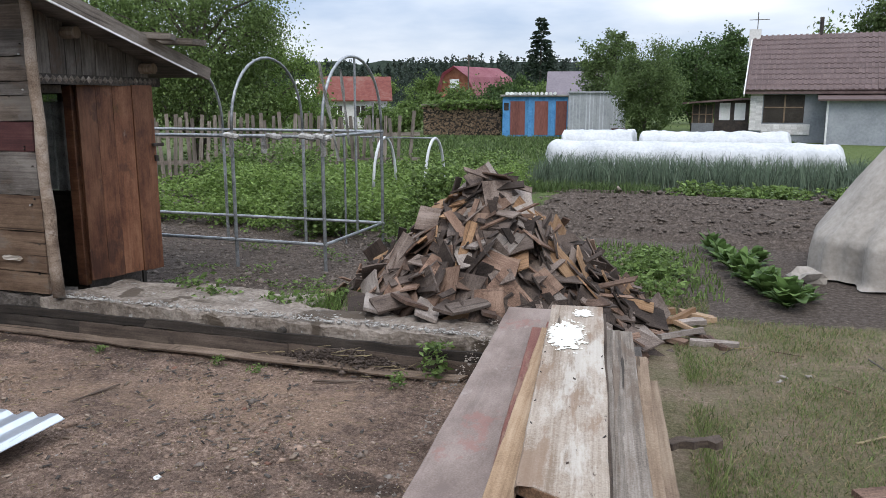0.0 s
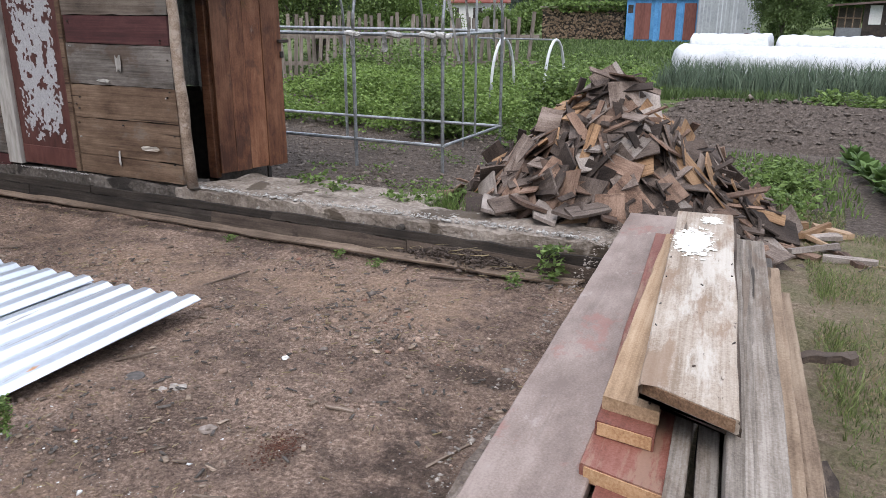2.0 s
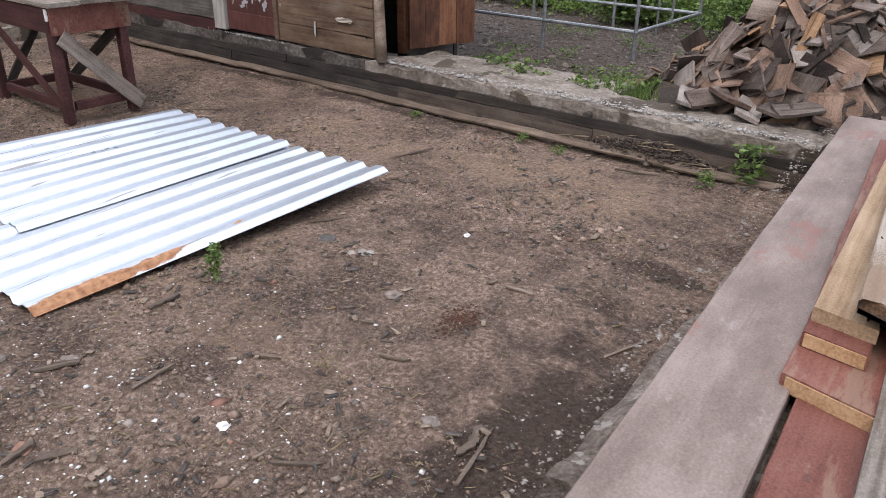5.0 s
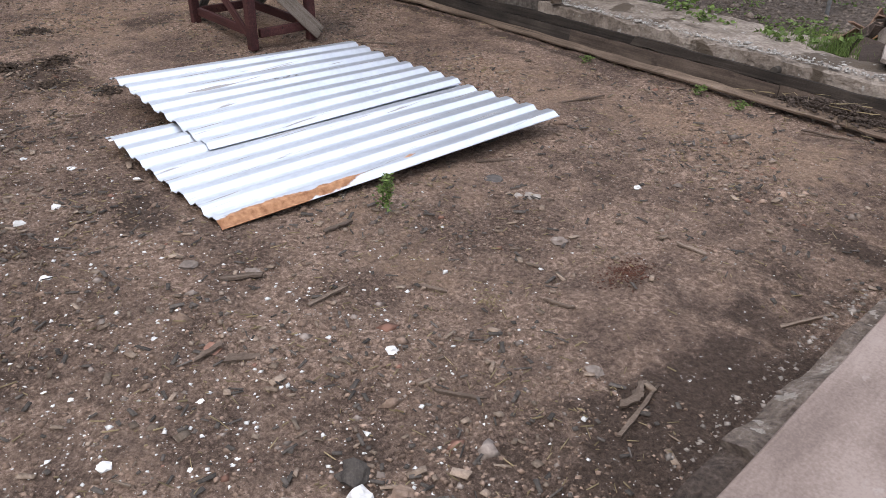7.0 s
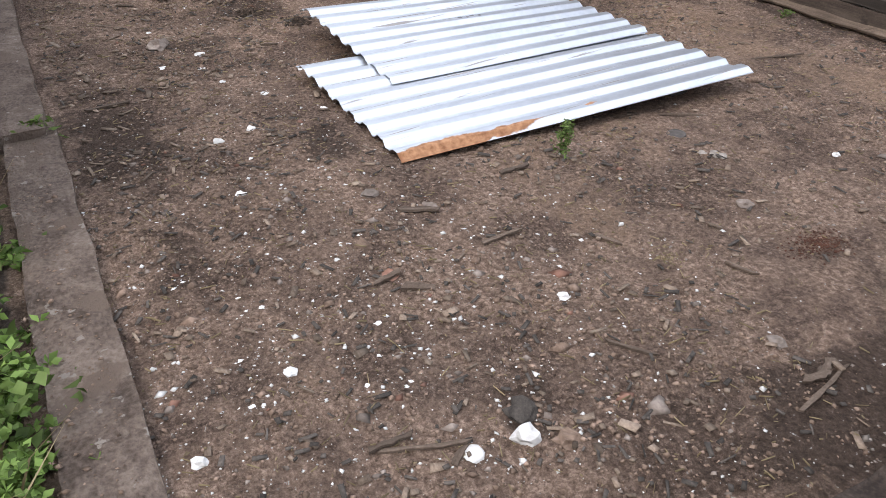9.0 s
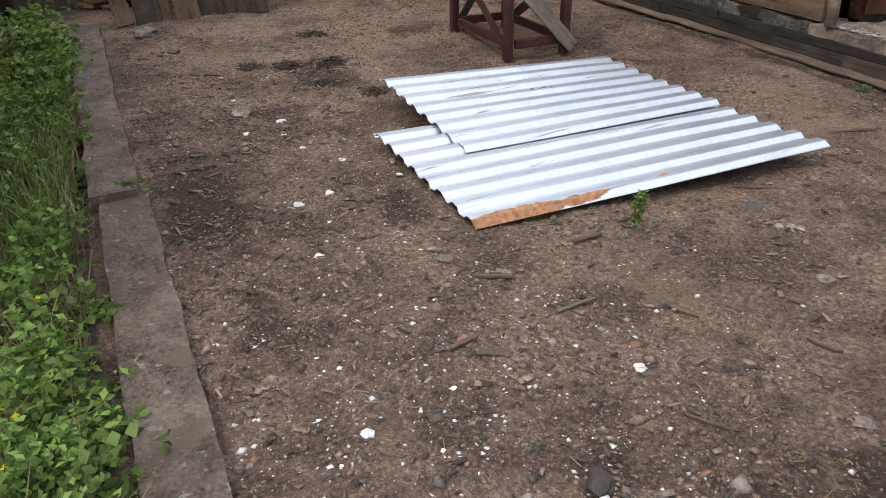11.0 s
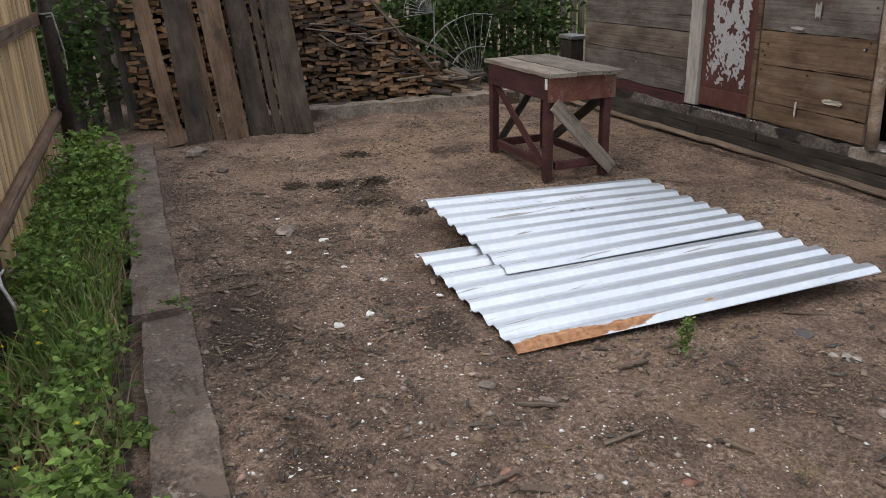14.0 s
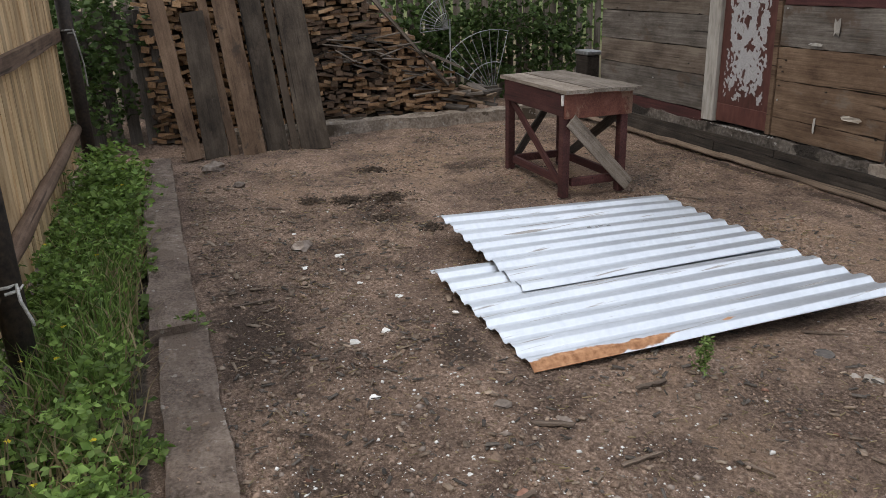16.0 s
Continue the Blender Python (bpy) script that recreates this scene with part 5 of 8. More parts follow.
for y in (YN, YF):
    for z in (0.27, 1.28):
        part("rail", tube(bmesh.new(), (-6.9, y, z), (-3.28, y, z), 0.017, 8), tube_metal, gh)
for z in (0.27, 1.28):
    part("end_rail", tube(bmesh.new(), (-3.30, YN, z), (-3.30, YF, z), 0.016, 8), tube_metal, gh)
part("prop", tube(bmesh.new(), (-3.75, YF, 0), (-3.75, YF, 1.28), 0.012, 6), tube_metal, gh)
part("prop", tube(bmesh.new(), (-3.30, 7.3, 0.27), (-3.30, 7.3, 2.03), 0.012, 6), tube_metal, gh)


def rag(pts, w, seed):
    bm = bmesh.new()
    prev = None
    for i, p in enumerate(pts):
        q = w * (0.8 + 0.4 * noise.noise((i * 0.7, seed, 0)))
        row = [bm.verts.new(Vector(p) + Vector((s * q, 0.02 * noise.noise((i * 0.9, s, seed)), 0))) for s in (-0.5, 0, 0.5)]
        if prev:
            for k in range(2):
                bm.faces.new((prev[k], prev[k + 1], row[k + 1], row[k]))
        prev = row
    bmesh.ops.solidify(bm, geom=list(bm.faces), thickness=0.006)
    part("rag", bm, rag_white, gh, "torn white rag tied to the tube")


rag([(-3.3 + 0.01 * i, YN - 0.02 + 0.02 * i, 1.95 - 0.1 * i) for i in range(10)], 0.035, 1)
rag([(-3.24, YN + 0.3 + 0.02 * i, 1.9 - 0.09 * i) for i in range(9)], 0.03, 2)
rag([(-3.30, YN + 1.2, 1.6 - 0.07 * i) for i in range(7)], 0.03, 3)
rag([(-3.28, YN - 0.02, 1.3 - 0.05 * i) for i in range(5)], 0.06, 4)
rag([(-4.26, YN - 0.02, 1.28 - 0.05 * i) for i in range(5)], 0.05, 5)
rag([(-3.9, YN - 0.02, 1.28 - 0.04 * i) for i in range(5)], 0.07, 6)
for k, x in enumerate((-4.26, -3.8, -3.45, -3.3, -5.3)):
    bm = bmesh.new()
    polytube(bm, [(x - 0.09 + 0.03 * i, YN + 0.01 * math.sin(i * 2), 1.28 + 0.008 * math.sin(i)) for i in range(7)], [0.02, 0.03, 0.026, 0.032, 0.028, 0.03, 0.02], 7)
    part("rag_knot", bm, rag_white, gh, "rag wound round the joint")


# ---- fence, weeds and firewood at the end of the yard ----
rail_m = worn("brown_fence_rail", [(0.06, 0.036, 0.024), (0.12, 0.076, 0.053), (0.19, 0.13, 0.095)], 0.88, 0.5, 0.1)
fence = thing("board_fence", "new pale pine board fence on dark iron posts", "fence")
fr = random.Random(31)
fence_bank = [plank_mesh("fence_board", 1.72, 0.098 + 0.006 * k, 0.02, wood_fence_x, 5, 0.002, 800 + k) for k, wood_fence_x in enumerate([mk("pale_fence_board", [(0.32, 0.2, 0.105), (0.5, 0.345, 0.195), (0.6, 0.45, 0.28)], 7, GRAIN, 0.8, 0.35, vary=0.28)] * 4)]
x = -2.7
while x > -7.62:
    k = fr.randrange(4)
    w = 0.098 + 0.006 * k
    put("fence_board", fence_bank[k], Matrix(((0, 1, 0, x), (0, 0, 1, -1.10 + fr.uniform(-0.004, 0.004)), (1, 0, 0, 0.98 + fr.uniform(-0.02, 0.02)), (0, 0, 0, 1))), fence)
    x -= w + fr.uniform(0.001, 0.012)
bm = polytube(bmesh.new(), [(-7.6 + 0.35 * k, -1.05 + 0.002 * math.sin(k * 1.7), 0.4 + 0.003 * math.sin(k * 1.1)) for k in range(15)], [0.042 + 0.004 * math.sin(k * 2.3) for k in range(15)], 10)
part("rail", bm, rail_m, fence, "round brown pole rail", smooth=True)
put("rail", plank_mesh("rail", 5.0, 0.085, 0.04, rail_m, 12, 0.006, 820), pose(-5.15, -1.065, 1.17, 90, 0, 0), fence)
for x in (-3.62, -7.62):
    part("post", tube(bmesh.new(), (x, -0.985, -0.1), (x - 0.02, -1.0, 2.0), 0.056, 12), iron_dark, fence, "dark iron pipe post", smooth=True)
for x, z in ((-3.62, 0.42), (-7.62, 1.18)):
    bm = bmesh.new()
    polytube(bm, [(x + 0.055 * math.cos(a), -0.99 + 0.055 * math.sin(a), z + 0.004 * a) for a in [0.6 * i for i in range(13)]] + [(x + 0.1, -0.93, z - 0.02), (x + 0.12, -0.9, z - 0.1 - 0.15 * (z > 1)), (x + 0.11, -0.9, z - 0.12 - 0.3 * (z > 1))], 0.007, 6)
    part("wire_tie", bm, rag_white, fence, "white twine tie")


def plant_clump(name, spots, n, size, spread, height, material, seed, label, category, up=0.5, wide=0.55, lobes=3, kind="stuff", parent=None):
    """Leafy plants: leaves in small groups of lobes on invisible-thin stalks, over the given spots."""
    r = np.random.default_rng(seed)
    S = np.asarray(spots, float)
    idx = r.integers(0, len(S), n)
    base = S[idx, :3] + np.stack([r.normal(0, spread, n), r.normal(0, spread, n), np.zeros(n)], 1)
    hh = S[idx, 3] * height * r.beta(2.0, 1.3, n)
    c = base + np.stack([np.zeros(n), np.zeros(n), hh], 1)
    Vs, Fs, o = [], [], 0
    az = r.uniform(0, 6.28, n)
    for k in range(lobes):
        a = az + (k - (lobes - 1) / 2) * 0.85
        D = np.stack([np.cos(a), np.sin(a), r.normal(up - 0.35, 0.35, n)], 1)
        L = size * r.uniform(0.55, 1.25, n) * (1.0 if k == (lobes - 1) // 2 else 0.8)
        V, F = leaf_arrays(c, D, L, L * wide, r, 0.18)
        Vs.append(V), Fs.append(F + o)
        o += len(V)
    return put(name, leaf_mesh(name, np.concatenate(Vs), np.concatenate(Fs), material), None, parent, label, category, kind=kind)


def blades(name, P, height, width, lean, material, seed, label, category, kind="stuff"):
    """Upright narrow blades, each of two triangles, bent at half height."""
    r = np.random.default_rng(seed)
    n = len(P)
    a = r.uniform(0, 6.28, n)
    side = np.stack([np.cos(a), np.sin(a), np.zeros(n)], 1)
    b = r.uniform(0, 6.28, n)
    off = np.stack([np.cos(b), np.sin(b), np.zeros(n)], 1) * (lean * r.uniform(0.1, 1, n))[:, None]
    h = (height * r.uniform(0.45, 1.15, n))[:, None]
    w = (width * r.uniform(0.6, 1.3, n))[:, None]
    up = np.array([[0, 0, 1.0]])
    v0, v1 = P - side * w / 2, P + side * w / 2
    mid = P + up * h * 0.6 + off * h * 0.35
    v2, v3 = mid + side * w * 0.4, mid - side * w * 0.4
    v4 = P + up * h * 0.92 + off * h
    V = np.stack([v0, v1, v2, v3, v4], 1).reshape(-1, 3)
    o = np.arange(n)[:, None] * 5
    F = np.concatenate([o + [0, 1, 2], o + [0, 2, 3], o + [3, 2, 4]], 1).reshape(-1, 3)
    return put(name, leaf_mesh(name, V, F, material), None, None, label, category, kind=kind)


wr = np.random.default_rng(77)
n = 190
xs_, ys_ = wr.uniform(-7.0, -0.95, n), wr.uniform(-1.04, -0.53, n)
ys_ = ys_ + 0.02 * (xs_ + 3)
spots = np.stack([xs_, ys_, np.zeros(n), 0.15 + 1.2 * wr.random(n) ** 2], 1)
spots = spots[(spots[:, 0] < -3.0) | (spots[:, 1] > -0.78) | (wr.random(n) < 0.4)]
weed_leaf = leafmat("fresh_weed_leaves", (0.072, 0.135, 0.028), (0.25, 0.37, 0.1), 0.55)
plant_clump("kerb_weeds", spots[:125], 5200, 0.042, 0.06, 0.26, weed_leaf, 41, "bright green lobed weeds between fence and kerb", "weeds", up=0.45, wide=0.6, lobes=5)
plant_clump("kerb_weeds", spots[50:], 2000, 0.05, 0.07, 0.18, leaf_mid, 42, "darker broad-leaved weeds between fence and kerb", "weeds", up=0.35, wide=0.8, lobes=2)
P = np.stack([wr.uniform(-7.2, -1.2, 1500), wr.uniform(-1.0, -0.54, 1500), np.zeros(1500)], 1)
blades("kerb_grass", P, 0.24, 0.008, 0.95, straw_m, 43, "dry pale grass tufts among the weeds", "grass")
P = np.stack([wr.uniform(-6.6, -3.2, 2600), wr.uniform(-0.98, -0.6, 2600), np.zeros(2600)], 1)
blades("kerb_grass", P, 0.24, 0.009, 0.8, weed_leaf, 44, "fresh green grass among the weeds", "grass")
spots = [(-1.25, -0.6, 0, 0.9), (-1.5, -0.63, 0, 1.0), (-1.75, -0.6, 0, 0.8), (-2.0, -0.64, 0, 1.0), (-2.5, -0.66, 0, 0.9)]
plant_clump("kerb_weeds", spots, 700, 0.036, 0.06, 0.22, weed_leaf, 49, "fresh green weeds overhanging the buried kerb", "weeds", up=0.45, wide=0.6, lobes=5)
spots = [(-6.1, -0.75, 0, 1.1), (-6.5, -0.78, 0, 1.2), (-5.6, -0.72, 0, 0.9)]
plant_clump("tall_weeds", spots, 900, 0.06, 0.1, 0.36, weed_leaf, 45, "tall bright celandine weeds by the kerb", "weeds", up=0.6, wide=0.5)
n = 22
P = np.stack([wr.uniform(-7.0, -1.4, n), wr.uniform(-0.95, -0.62, n), wr.uniform(0.2, 0.42, n)], 1)
yellow = leafmat("yellow_petals", (0.55, 0.42, 0.03), (0.7, 0.58, 0.06), 0.1)
V, F = leaf_arrays(np.repeat(P, 4, 0), np.concatenate([np.array([(math.cos(k * 1.57), math.sin(k * 1.57), 0.3) for k in range(4)])] * n), np.full(4 * n, 0.011), np.full(4 * n, 0.010), wr)
put("yellow_flowers", leaf_mesh("yellow_flowers", V, F, yellow), label="tiny yellow flowers among the weeds", category="flowers", kind="stuff")

# vines and old pickets at the back
pk = thing("picket_fence", "old dark picket fence overgrown with vines", "fence")
pbank = [plank_mesh("picket", 1.75, 0.085, 0.02, wood_grey, 4, 0.004, 830 + k) for k in range(3)]
y = -2.2
while y < 5.6:
    put("picket", pbank[fr.randrange(3)], Matrix(((0, 0, 1, -10.3 + fr.uniform(-0.01, 0.01)), (0, 1, fr.uniform(-0.02, 0.02), y), (1, 0, 0, 0.88 + fr.uniform(-0.05, 0.05)), (0, 0, 0, 1))), pk)
    y += fr.uniform(0.11, 0.16)
for z in (0.45, 1.3):
    put("rail", plank_mesh("rail", 7.9, 0.07, 0.04, wood_dark, 10, 0.004, 836), pose(-10.26, 1.7, z, 0, 90, 90), pk)
n = 60
vs_ = np.stack([wr.uniform(-10.25, -9.7, n), wr.uniform(2.4, 5.2, n), np.zeros(n), 0.7 + 0.6 * wr.random(n)], 1)
plant_clump("back_vines", vs_, 2300, 0.085, 0.1, 1.25, leaf_dark, 46, "dark green vines climbing the picket fence", "vines", up=0.1, wide=0.75)
vs_ = np.stack([wr.uniform(-9.6, -8.3, n), wr.uniform(-1.6, -0.65, n), np.zeros(n), 0.7 + 0.6 * wr.random(n)], 1)
plant_clump("back_vines", vs_, 2300, 0.085, 0.12, 1.5, leaf_dark, 47, "dark shrub leaves in the corner behind the fence post", "shrub", up=0.2, wide=0.6)
# shrubs raised to 4.6 m; the unseen upper part is added to block skylight
vs_ = np.stack([wr.uniform(-12.5, -10.6, n), wr.uniform(-4, 7, n), np.zeros(n), 0.8 + 0.5 * wr.random(n)], 1)
plant_clump("back_shrubs", vs_, 16000, 0.11, 0.35, 4.6, leaf_willow, 48, "green shrubs behind the picket fence, raised unseen to block the sky", "shrub", up=0.2, wide=0.6)
for k in range(5):
    put("dark_slat", plank_mesh("dark_slat", 1.3, 0.12, 0.02, wood_dark, 4, 0.006, 840 + k), Matrix(((0, 0, 1, -8.9 + 0.05 * k), (0, 1, 0.05, -1.0 + 0.17 * k), (1, 0, 0, 0.66), (0, 0, 0, 1))), label="dark old slat standing among the shrubs", category="slat", group="dark slats")

# firewood
stack = thing("firewood_stack", "loosely stacked split boards and kindling for firewood", "firewood", m=pose(-8.85, 1.2, 0))
sr = random.Random(91)
wid = (0.12, 0.16, 0.09, 0.14, 0.07, 0.11, 0.19, 0.1, 0.08, 0.15)
hgt = (0.034, 0.032, 0.042, 0.028, 0.05, 0.04, 0.03, 0.036, 0.055, 0.034)
end_pale = worn("pale_sawn_end", [(0.17, 0.095, 0.05), (0.3, 0.18, 0.1), (0.42, 0.28, 0.17)], 0.88, 0.4, 0.4, (0.5, 0.2, 0.3), 0.5)
end_dull = worn("dull_sawn_end", [(0.07, 0.045, 0.03), (0.14, 0.092, 0.063), (0.22, 0.15, 0.105)], 0.9, 0.4, 0.4, (0.5, 0.2, 0.3), 0.5)
ends = []
for i, mt in enumerate((sh_brown, wood_brown, sh_grey, sh_dark, sh_brown, wood_brown, sh_dark, sh_brown, sh_grey, sh_brown)):
    me = plank_mesh("firewood_piece", 0.34, wid[i], hgt[i], [mt, end_dull if i in (2, 3, 4, 6, 8) else end_pale], 2, 0.005, 850 + i, ends=0.015)
    for p in me.polygons[-2:]:
        p.material_index = 1
    ends.append(me)


def top_at(y):
    return 1.42 if y < 1.75 else max(0.12, 1.42 - (y - 1.75) * 1.05)


extra_v, extra_f, extra_i, made = [], [], [], 0
y = -0.44
while y < 2.95:
    w = sr.uniform(0.09, 0.15)
    z = 0.12 if y > 0.3 else 0.02
    while z < top_at(y + w / 2) and z < 1.5:
        k = sr.randrange(10)
        side = sr.random() < 0.1
        m = pose(sr.uniform(-0.06, 0.08), y + w / 2 + sr.uniform(-0.025, 0.025) - 1.2, z + hgt[k] / 2, sr.gauss(0, 8), sr.uniform(-6, 6), sr.uniform(-18, 18) + (90 if side else 0))
        if y > 0.95 and made < 300:
            put("firewood_piece", ends[k], m, stack)
            made += 1
        else:
            o = len(extra_v)
            extra_v += [m @ v.co for v in ends[k].vertices]
            extra_f += [[o + i for i in p.vertices] for p in ends[k].polygons]
            extra_i += [p.material_index for p in ends[k].polygons]
        z += hgt[k] + sr.uniform(0.0, 0.006)
    y += w * 0.86
filling = mesh_of("firewood_filling", extra_v, extra_f, [sh_brown, end_pale])
filling.polygons.foreach_set("material_index", extra_i)
put("firewood_filling", filling, None, stack, kind="stuff")
# filler boxes, not firewood: shade between the pieces is put into their dark colour
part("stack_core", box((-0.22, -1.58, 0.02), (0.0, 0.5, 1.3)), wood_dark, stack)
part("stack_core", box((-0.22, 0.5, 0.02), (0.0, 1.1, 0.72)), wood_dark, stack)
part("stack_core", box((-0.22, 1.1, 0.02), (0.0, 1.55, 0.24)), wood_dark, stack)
# kindling thrown on the slope of the stack
for k in range(40):
    y = sr.uniform(1.45, 2.5)
    put("kindling", plank_mesh("kindling", sr.uniform(0.2, 0.42), sr.uniform(0.012, 0.03), 0.012, sr.choice((wood_dark, wood_grey, wood_grey)), 3, 0.003, 870 + k), pose(-8.62 + sr.uniform(-0.04, 0.06), y, min(top_at(y), 1.05) - sr.uniform(0.0, 0.42), sr.uniform(-20, 20), sr.uniform(-8, 8), 90 + sr.uniform(-16, 16)) @ pose(0, 0, 0, 0, sr.uniform(-12, 30), 0),
        label="thin dark kindling stick on the firewood", category="kindling", group="kindling sticks")
put("long_batten", plank_mesh("long_batten", 1.25, 0.07, 0.03, wood_grey, 6, 0.004, 910), pose(-8.60, 2.24, 0.88, 0, 0, 90) @ pose(0, 0, 0, 0, 49, 0), label="grey batten leaning down along the firewood", category="batten")
put("grey_board_piece", plank_mesh("grey_board_piece", 0.42, 0.24, 0.025, wood_grey, 4, 0.006, 911), pose(-8.5, 2.55, 0.70, 0, 25, 80), label="short grey board resting on the firewood slope", category="board")
for k in range(16):
    put("fallen_billet", plank_mesh("fallen_billet", sr.uniform(0.2, 0.45), sr.uniform(0.05, 0.12), 0.025, sr.choice((wood_brown, wood_fresh, wood_dark, wood_grey)), 3, 0.006, 915 + k), pose(-8.75 + sr.uniform(-0.15, 0.2), 2.7 + sr.uniform(0, 0.55), 0.15 + 0.2 * sr.random() * max(0.0, 1 - 0.02 * k), sr.uniform(-20, 20), sr.uniform(-18, 18), sr.uniform(20, 130)),
        label="billet fallen off the end of the firewood stack", category="wood piece", group="fallen billets")

# boards leaning on the stack
board_dark = worn("dark_grey_board", [(0.02, 0.0145, 0.011), (0.046, 0.035, 0.026), (0.08, 0.063, 0.049)], 0.88, 0.45, 0.25, (0.6, 0.2, 0.2), 0.7, [((0.075, 0.055, 0.042), 2.5, 0.57, 0.6), ((0.14, 0.125, 0.11), 6, 0.66, 0.5)])
board_brown = worn("dull_brown_board", [(0.052, 0.031, 0.02), (0.098, 0.062, 0.04), (0.15, 0.1, 0.068)], 0.88, 0.45, 0.18, (0.55, 0.25, 0.2), 0.7, [((0.03, 0.024, 0.02), 3, 0.57, 0.7), ((0.15, 0.12, 0.095), 6, 0.66, 0.4)])
for i, (yb, w, yt, mt, L) in enumerate(((-0.13, 0.14, -0.21, board_brown, 1.8), (0.07, 0.21, 0.075, board_dark, 1.36), (0.235, 0.08, 0.19, board_brown, 1.8), (0.41, 0.205, 0.44, board_brown, 1.8), (0.635, 0.2, 0.62, board_dark, 1.8), (0.80, 0.07, 0.79, board_dark, 1.8), (0.985, 0.27, 0.975, board_dark, 1.8))):
    d = Vector((-0.46, yt - yb - (0.12 if i == 3 else 0.06), 1.25)).normalized()
    side = Vector((0, 1, 0))
    nrm = d.cross(side).normalized()
    side = nrm.cross(d)
    c = Vector((-7.72 - (0.06 if i in (2, 4, 5) else 0.0), yb, 0.01)) + d * (L / 2)
    m = Matrix(((d.x, side.x, nrm.x, c.x), (d.y, side.y, nrm.y, c.y), (d.z, side.z, nrm.z, c.z), (0, 0, 0, 1)))
    put("leaning_board", plank_mesh("leaning_board", L, w, 0.04, mt, 9, 0.004, 930 + i, ends=0.008), m, label=("weathered brown board", "dark stained board", "brown board", "grey-brown board", "dark board", "dark board edge", "dark grey board")[i] + " leaning upright against the firewood", category="board", group="leaning boards")

# wire fans behind the firewood
for nm, c, n_, rad, a0, a1 in (("wire_fan", (-8.95, 2.8, 0.98), 11, 0.34, 100, 185), ("wire_fan", (-9.2, 3.45, 0.18), 9, 0.75, 75, 150)):
    fan = thing(nm, "fan of thin pale metal wires", "wire rack", "wire fans", m=Matrix.Translation(c))
    for k in range(n_):
        a = radians(a0 + (a1 - a0) * k / (n_ - 1))
        part("wire", tube(bmesh.new(), (0, 0, 0), (0, rad * math.cos(a), rad * math.sin(a)), 0.005, 5), tube_metal, fan)
    for q in (0.5, 1.0):
        bm = bmesh.new()
        polytube(bm, [(0.006, rad * q * math.cos(radians(a0 + (a1 - a0) * k / 8)), rad * q * math.sin(radians(a0 + (a1 - a0) * k / 8))) for k in range(9)], 0.005, 5)
        part("hoop_wire", bm, tube_metal, fan)
    part("stake", tube(bmesh.new(), (-0.01, 0.02, -c[2]), (-0.01, 0.02, 0.1), 0.008, 6), tube_metal, fan)
stand = thing("trough", "grey metal trough on a dark stand by the shed end", "trough", m=pose(-8.75, 4.48, 0))
part("tray", box((-0.15, -0.1, 0.62), (0.15, 0.1, 0.67), bevel=0.01), tube_metal, stand)
part("body", box((-0.13, -0.085, 0.0), (0.13, 0.085, 0.615), bevel=0.01), tar_wood, stand)


# ---- garden beyond the yard ----
def bush_rows(name, x0, x1, y0, y1, nspots, nleaf, size, height, material, seed, label, category, spread=0.16):
    r = np.random.default_rng(seed)
    S = np.stack([r.uniform(x0, x1, nspots), r.uniform(y0, y1, nspots), np.zeros(nspots), r.uniform(0.35, 1.3, nspots)], 1)
    return plant_clump(name, S, nleaf, size, spread, height, material, seed + 1, label, category, up=0.3, wide=0.6)


bush_rows("potato_plants", -7.4, -3.0, 8.6, 11.0, 70, 9000, 0.062, 0.42, leaf_bright, 51, "leafy potato plants in rows", "potato plants")
bush_rows("potato_plants", -8.6, -3.1, 11.0, 14.0, 105, 11000, 0.066, 0.45, leaf_bright, 53, "light green potato plants farther back", "potato plants")
bush_rows("potato_plants", -9.5, -3.4, 14.0, 19.0, 190, 8500, 0.09, 0.4, leaf_mid, 55, "low green crops before the old fence", "crops")
bush_rows("raspberry_canes", -7.2, -4.6, 9.4, 10.8, 30, 4200, 0.06, 0.6, leaf_bright, 57, "yellow-green raspberry bushes", "raspberries")
bush_rows("raspberry_canes", -8.8, -6.4, 12.0, 14.0, 34, 4200, 0.075, 0.7, leaf_mid, 59, "dense green raspberry bushes by the fence", "raspberries")
bush_rows("currant_bush", -3.25, -2.65, 8.1, 8.7, 10, 2200, 0.06, 0.72, leaf_mid, 61, "round green currant bush beside the greenhouse frame", "currant bush", 0.14)
bush_rows("currant_bush", -4.5, -4.0, 8.2, 8.7, 7, 1700, 0.06, 0.66, leaf_mid, 63, "green currant bush inside the frame's corner", "currant bush", 0.14)
bush_rows("strawberry_row", -0.2, 2.6, 13.5, 14.0, 26, 1100, 0.10, 0.22, leaf_mid, 65, "low green strawberry row", "strawberries")
bush_rows("strawberry_row", -3.6, -1.6, 21.0, 24.0, 30, 1000, 0.16, 0.4, leaf_mid, 67, "distant low green bed", "crops", 0.3)
bush_rows("nettles", -0.9, -0.15, 6.2, 8.3, 26, 1300, 0.055, 0.16, leaf_mid, 69, "nettles and weeds at the edge of the lawn", "weeds", 0.12)
bush_rows("door_weeds", -3.75, -3.05, 4.72, 4.98, 10, 420, 0.05, 0.24, leaf_mid, 71, "green weeds by the slab", "weeds", 0.06)
bush_rows("door_weeds", -2.75, -2.2, 4.62, 5.0, 10, 420, 0.05, 0.26, leaf_mid, 73, "green weeds behind the foundation strip", "weeds", 0.06)
P = np.stack([wr.normal(-2.35, 0.22, 1700), wr.uniform(4.58, 5.1, 1700), np.zeros(1700)], 1)
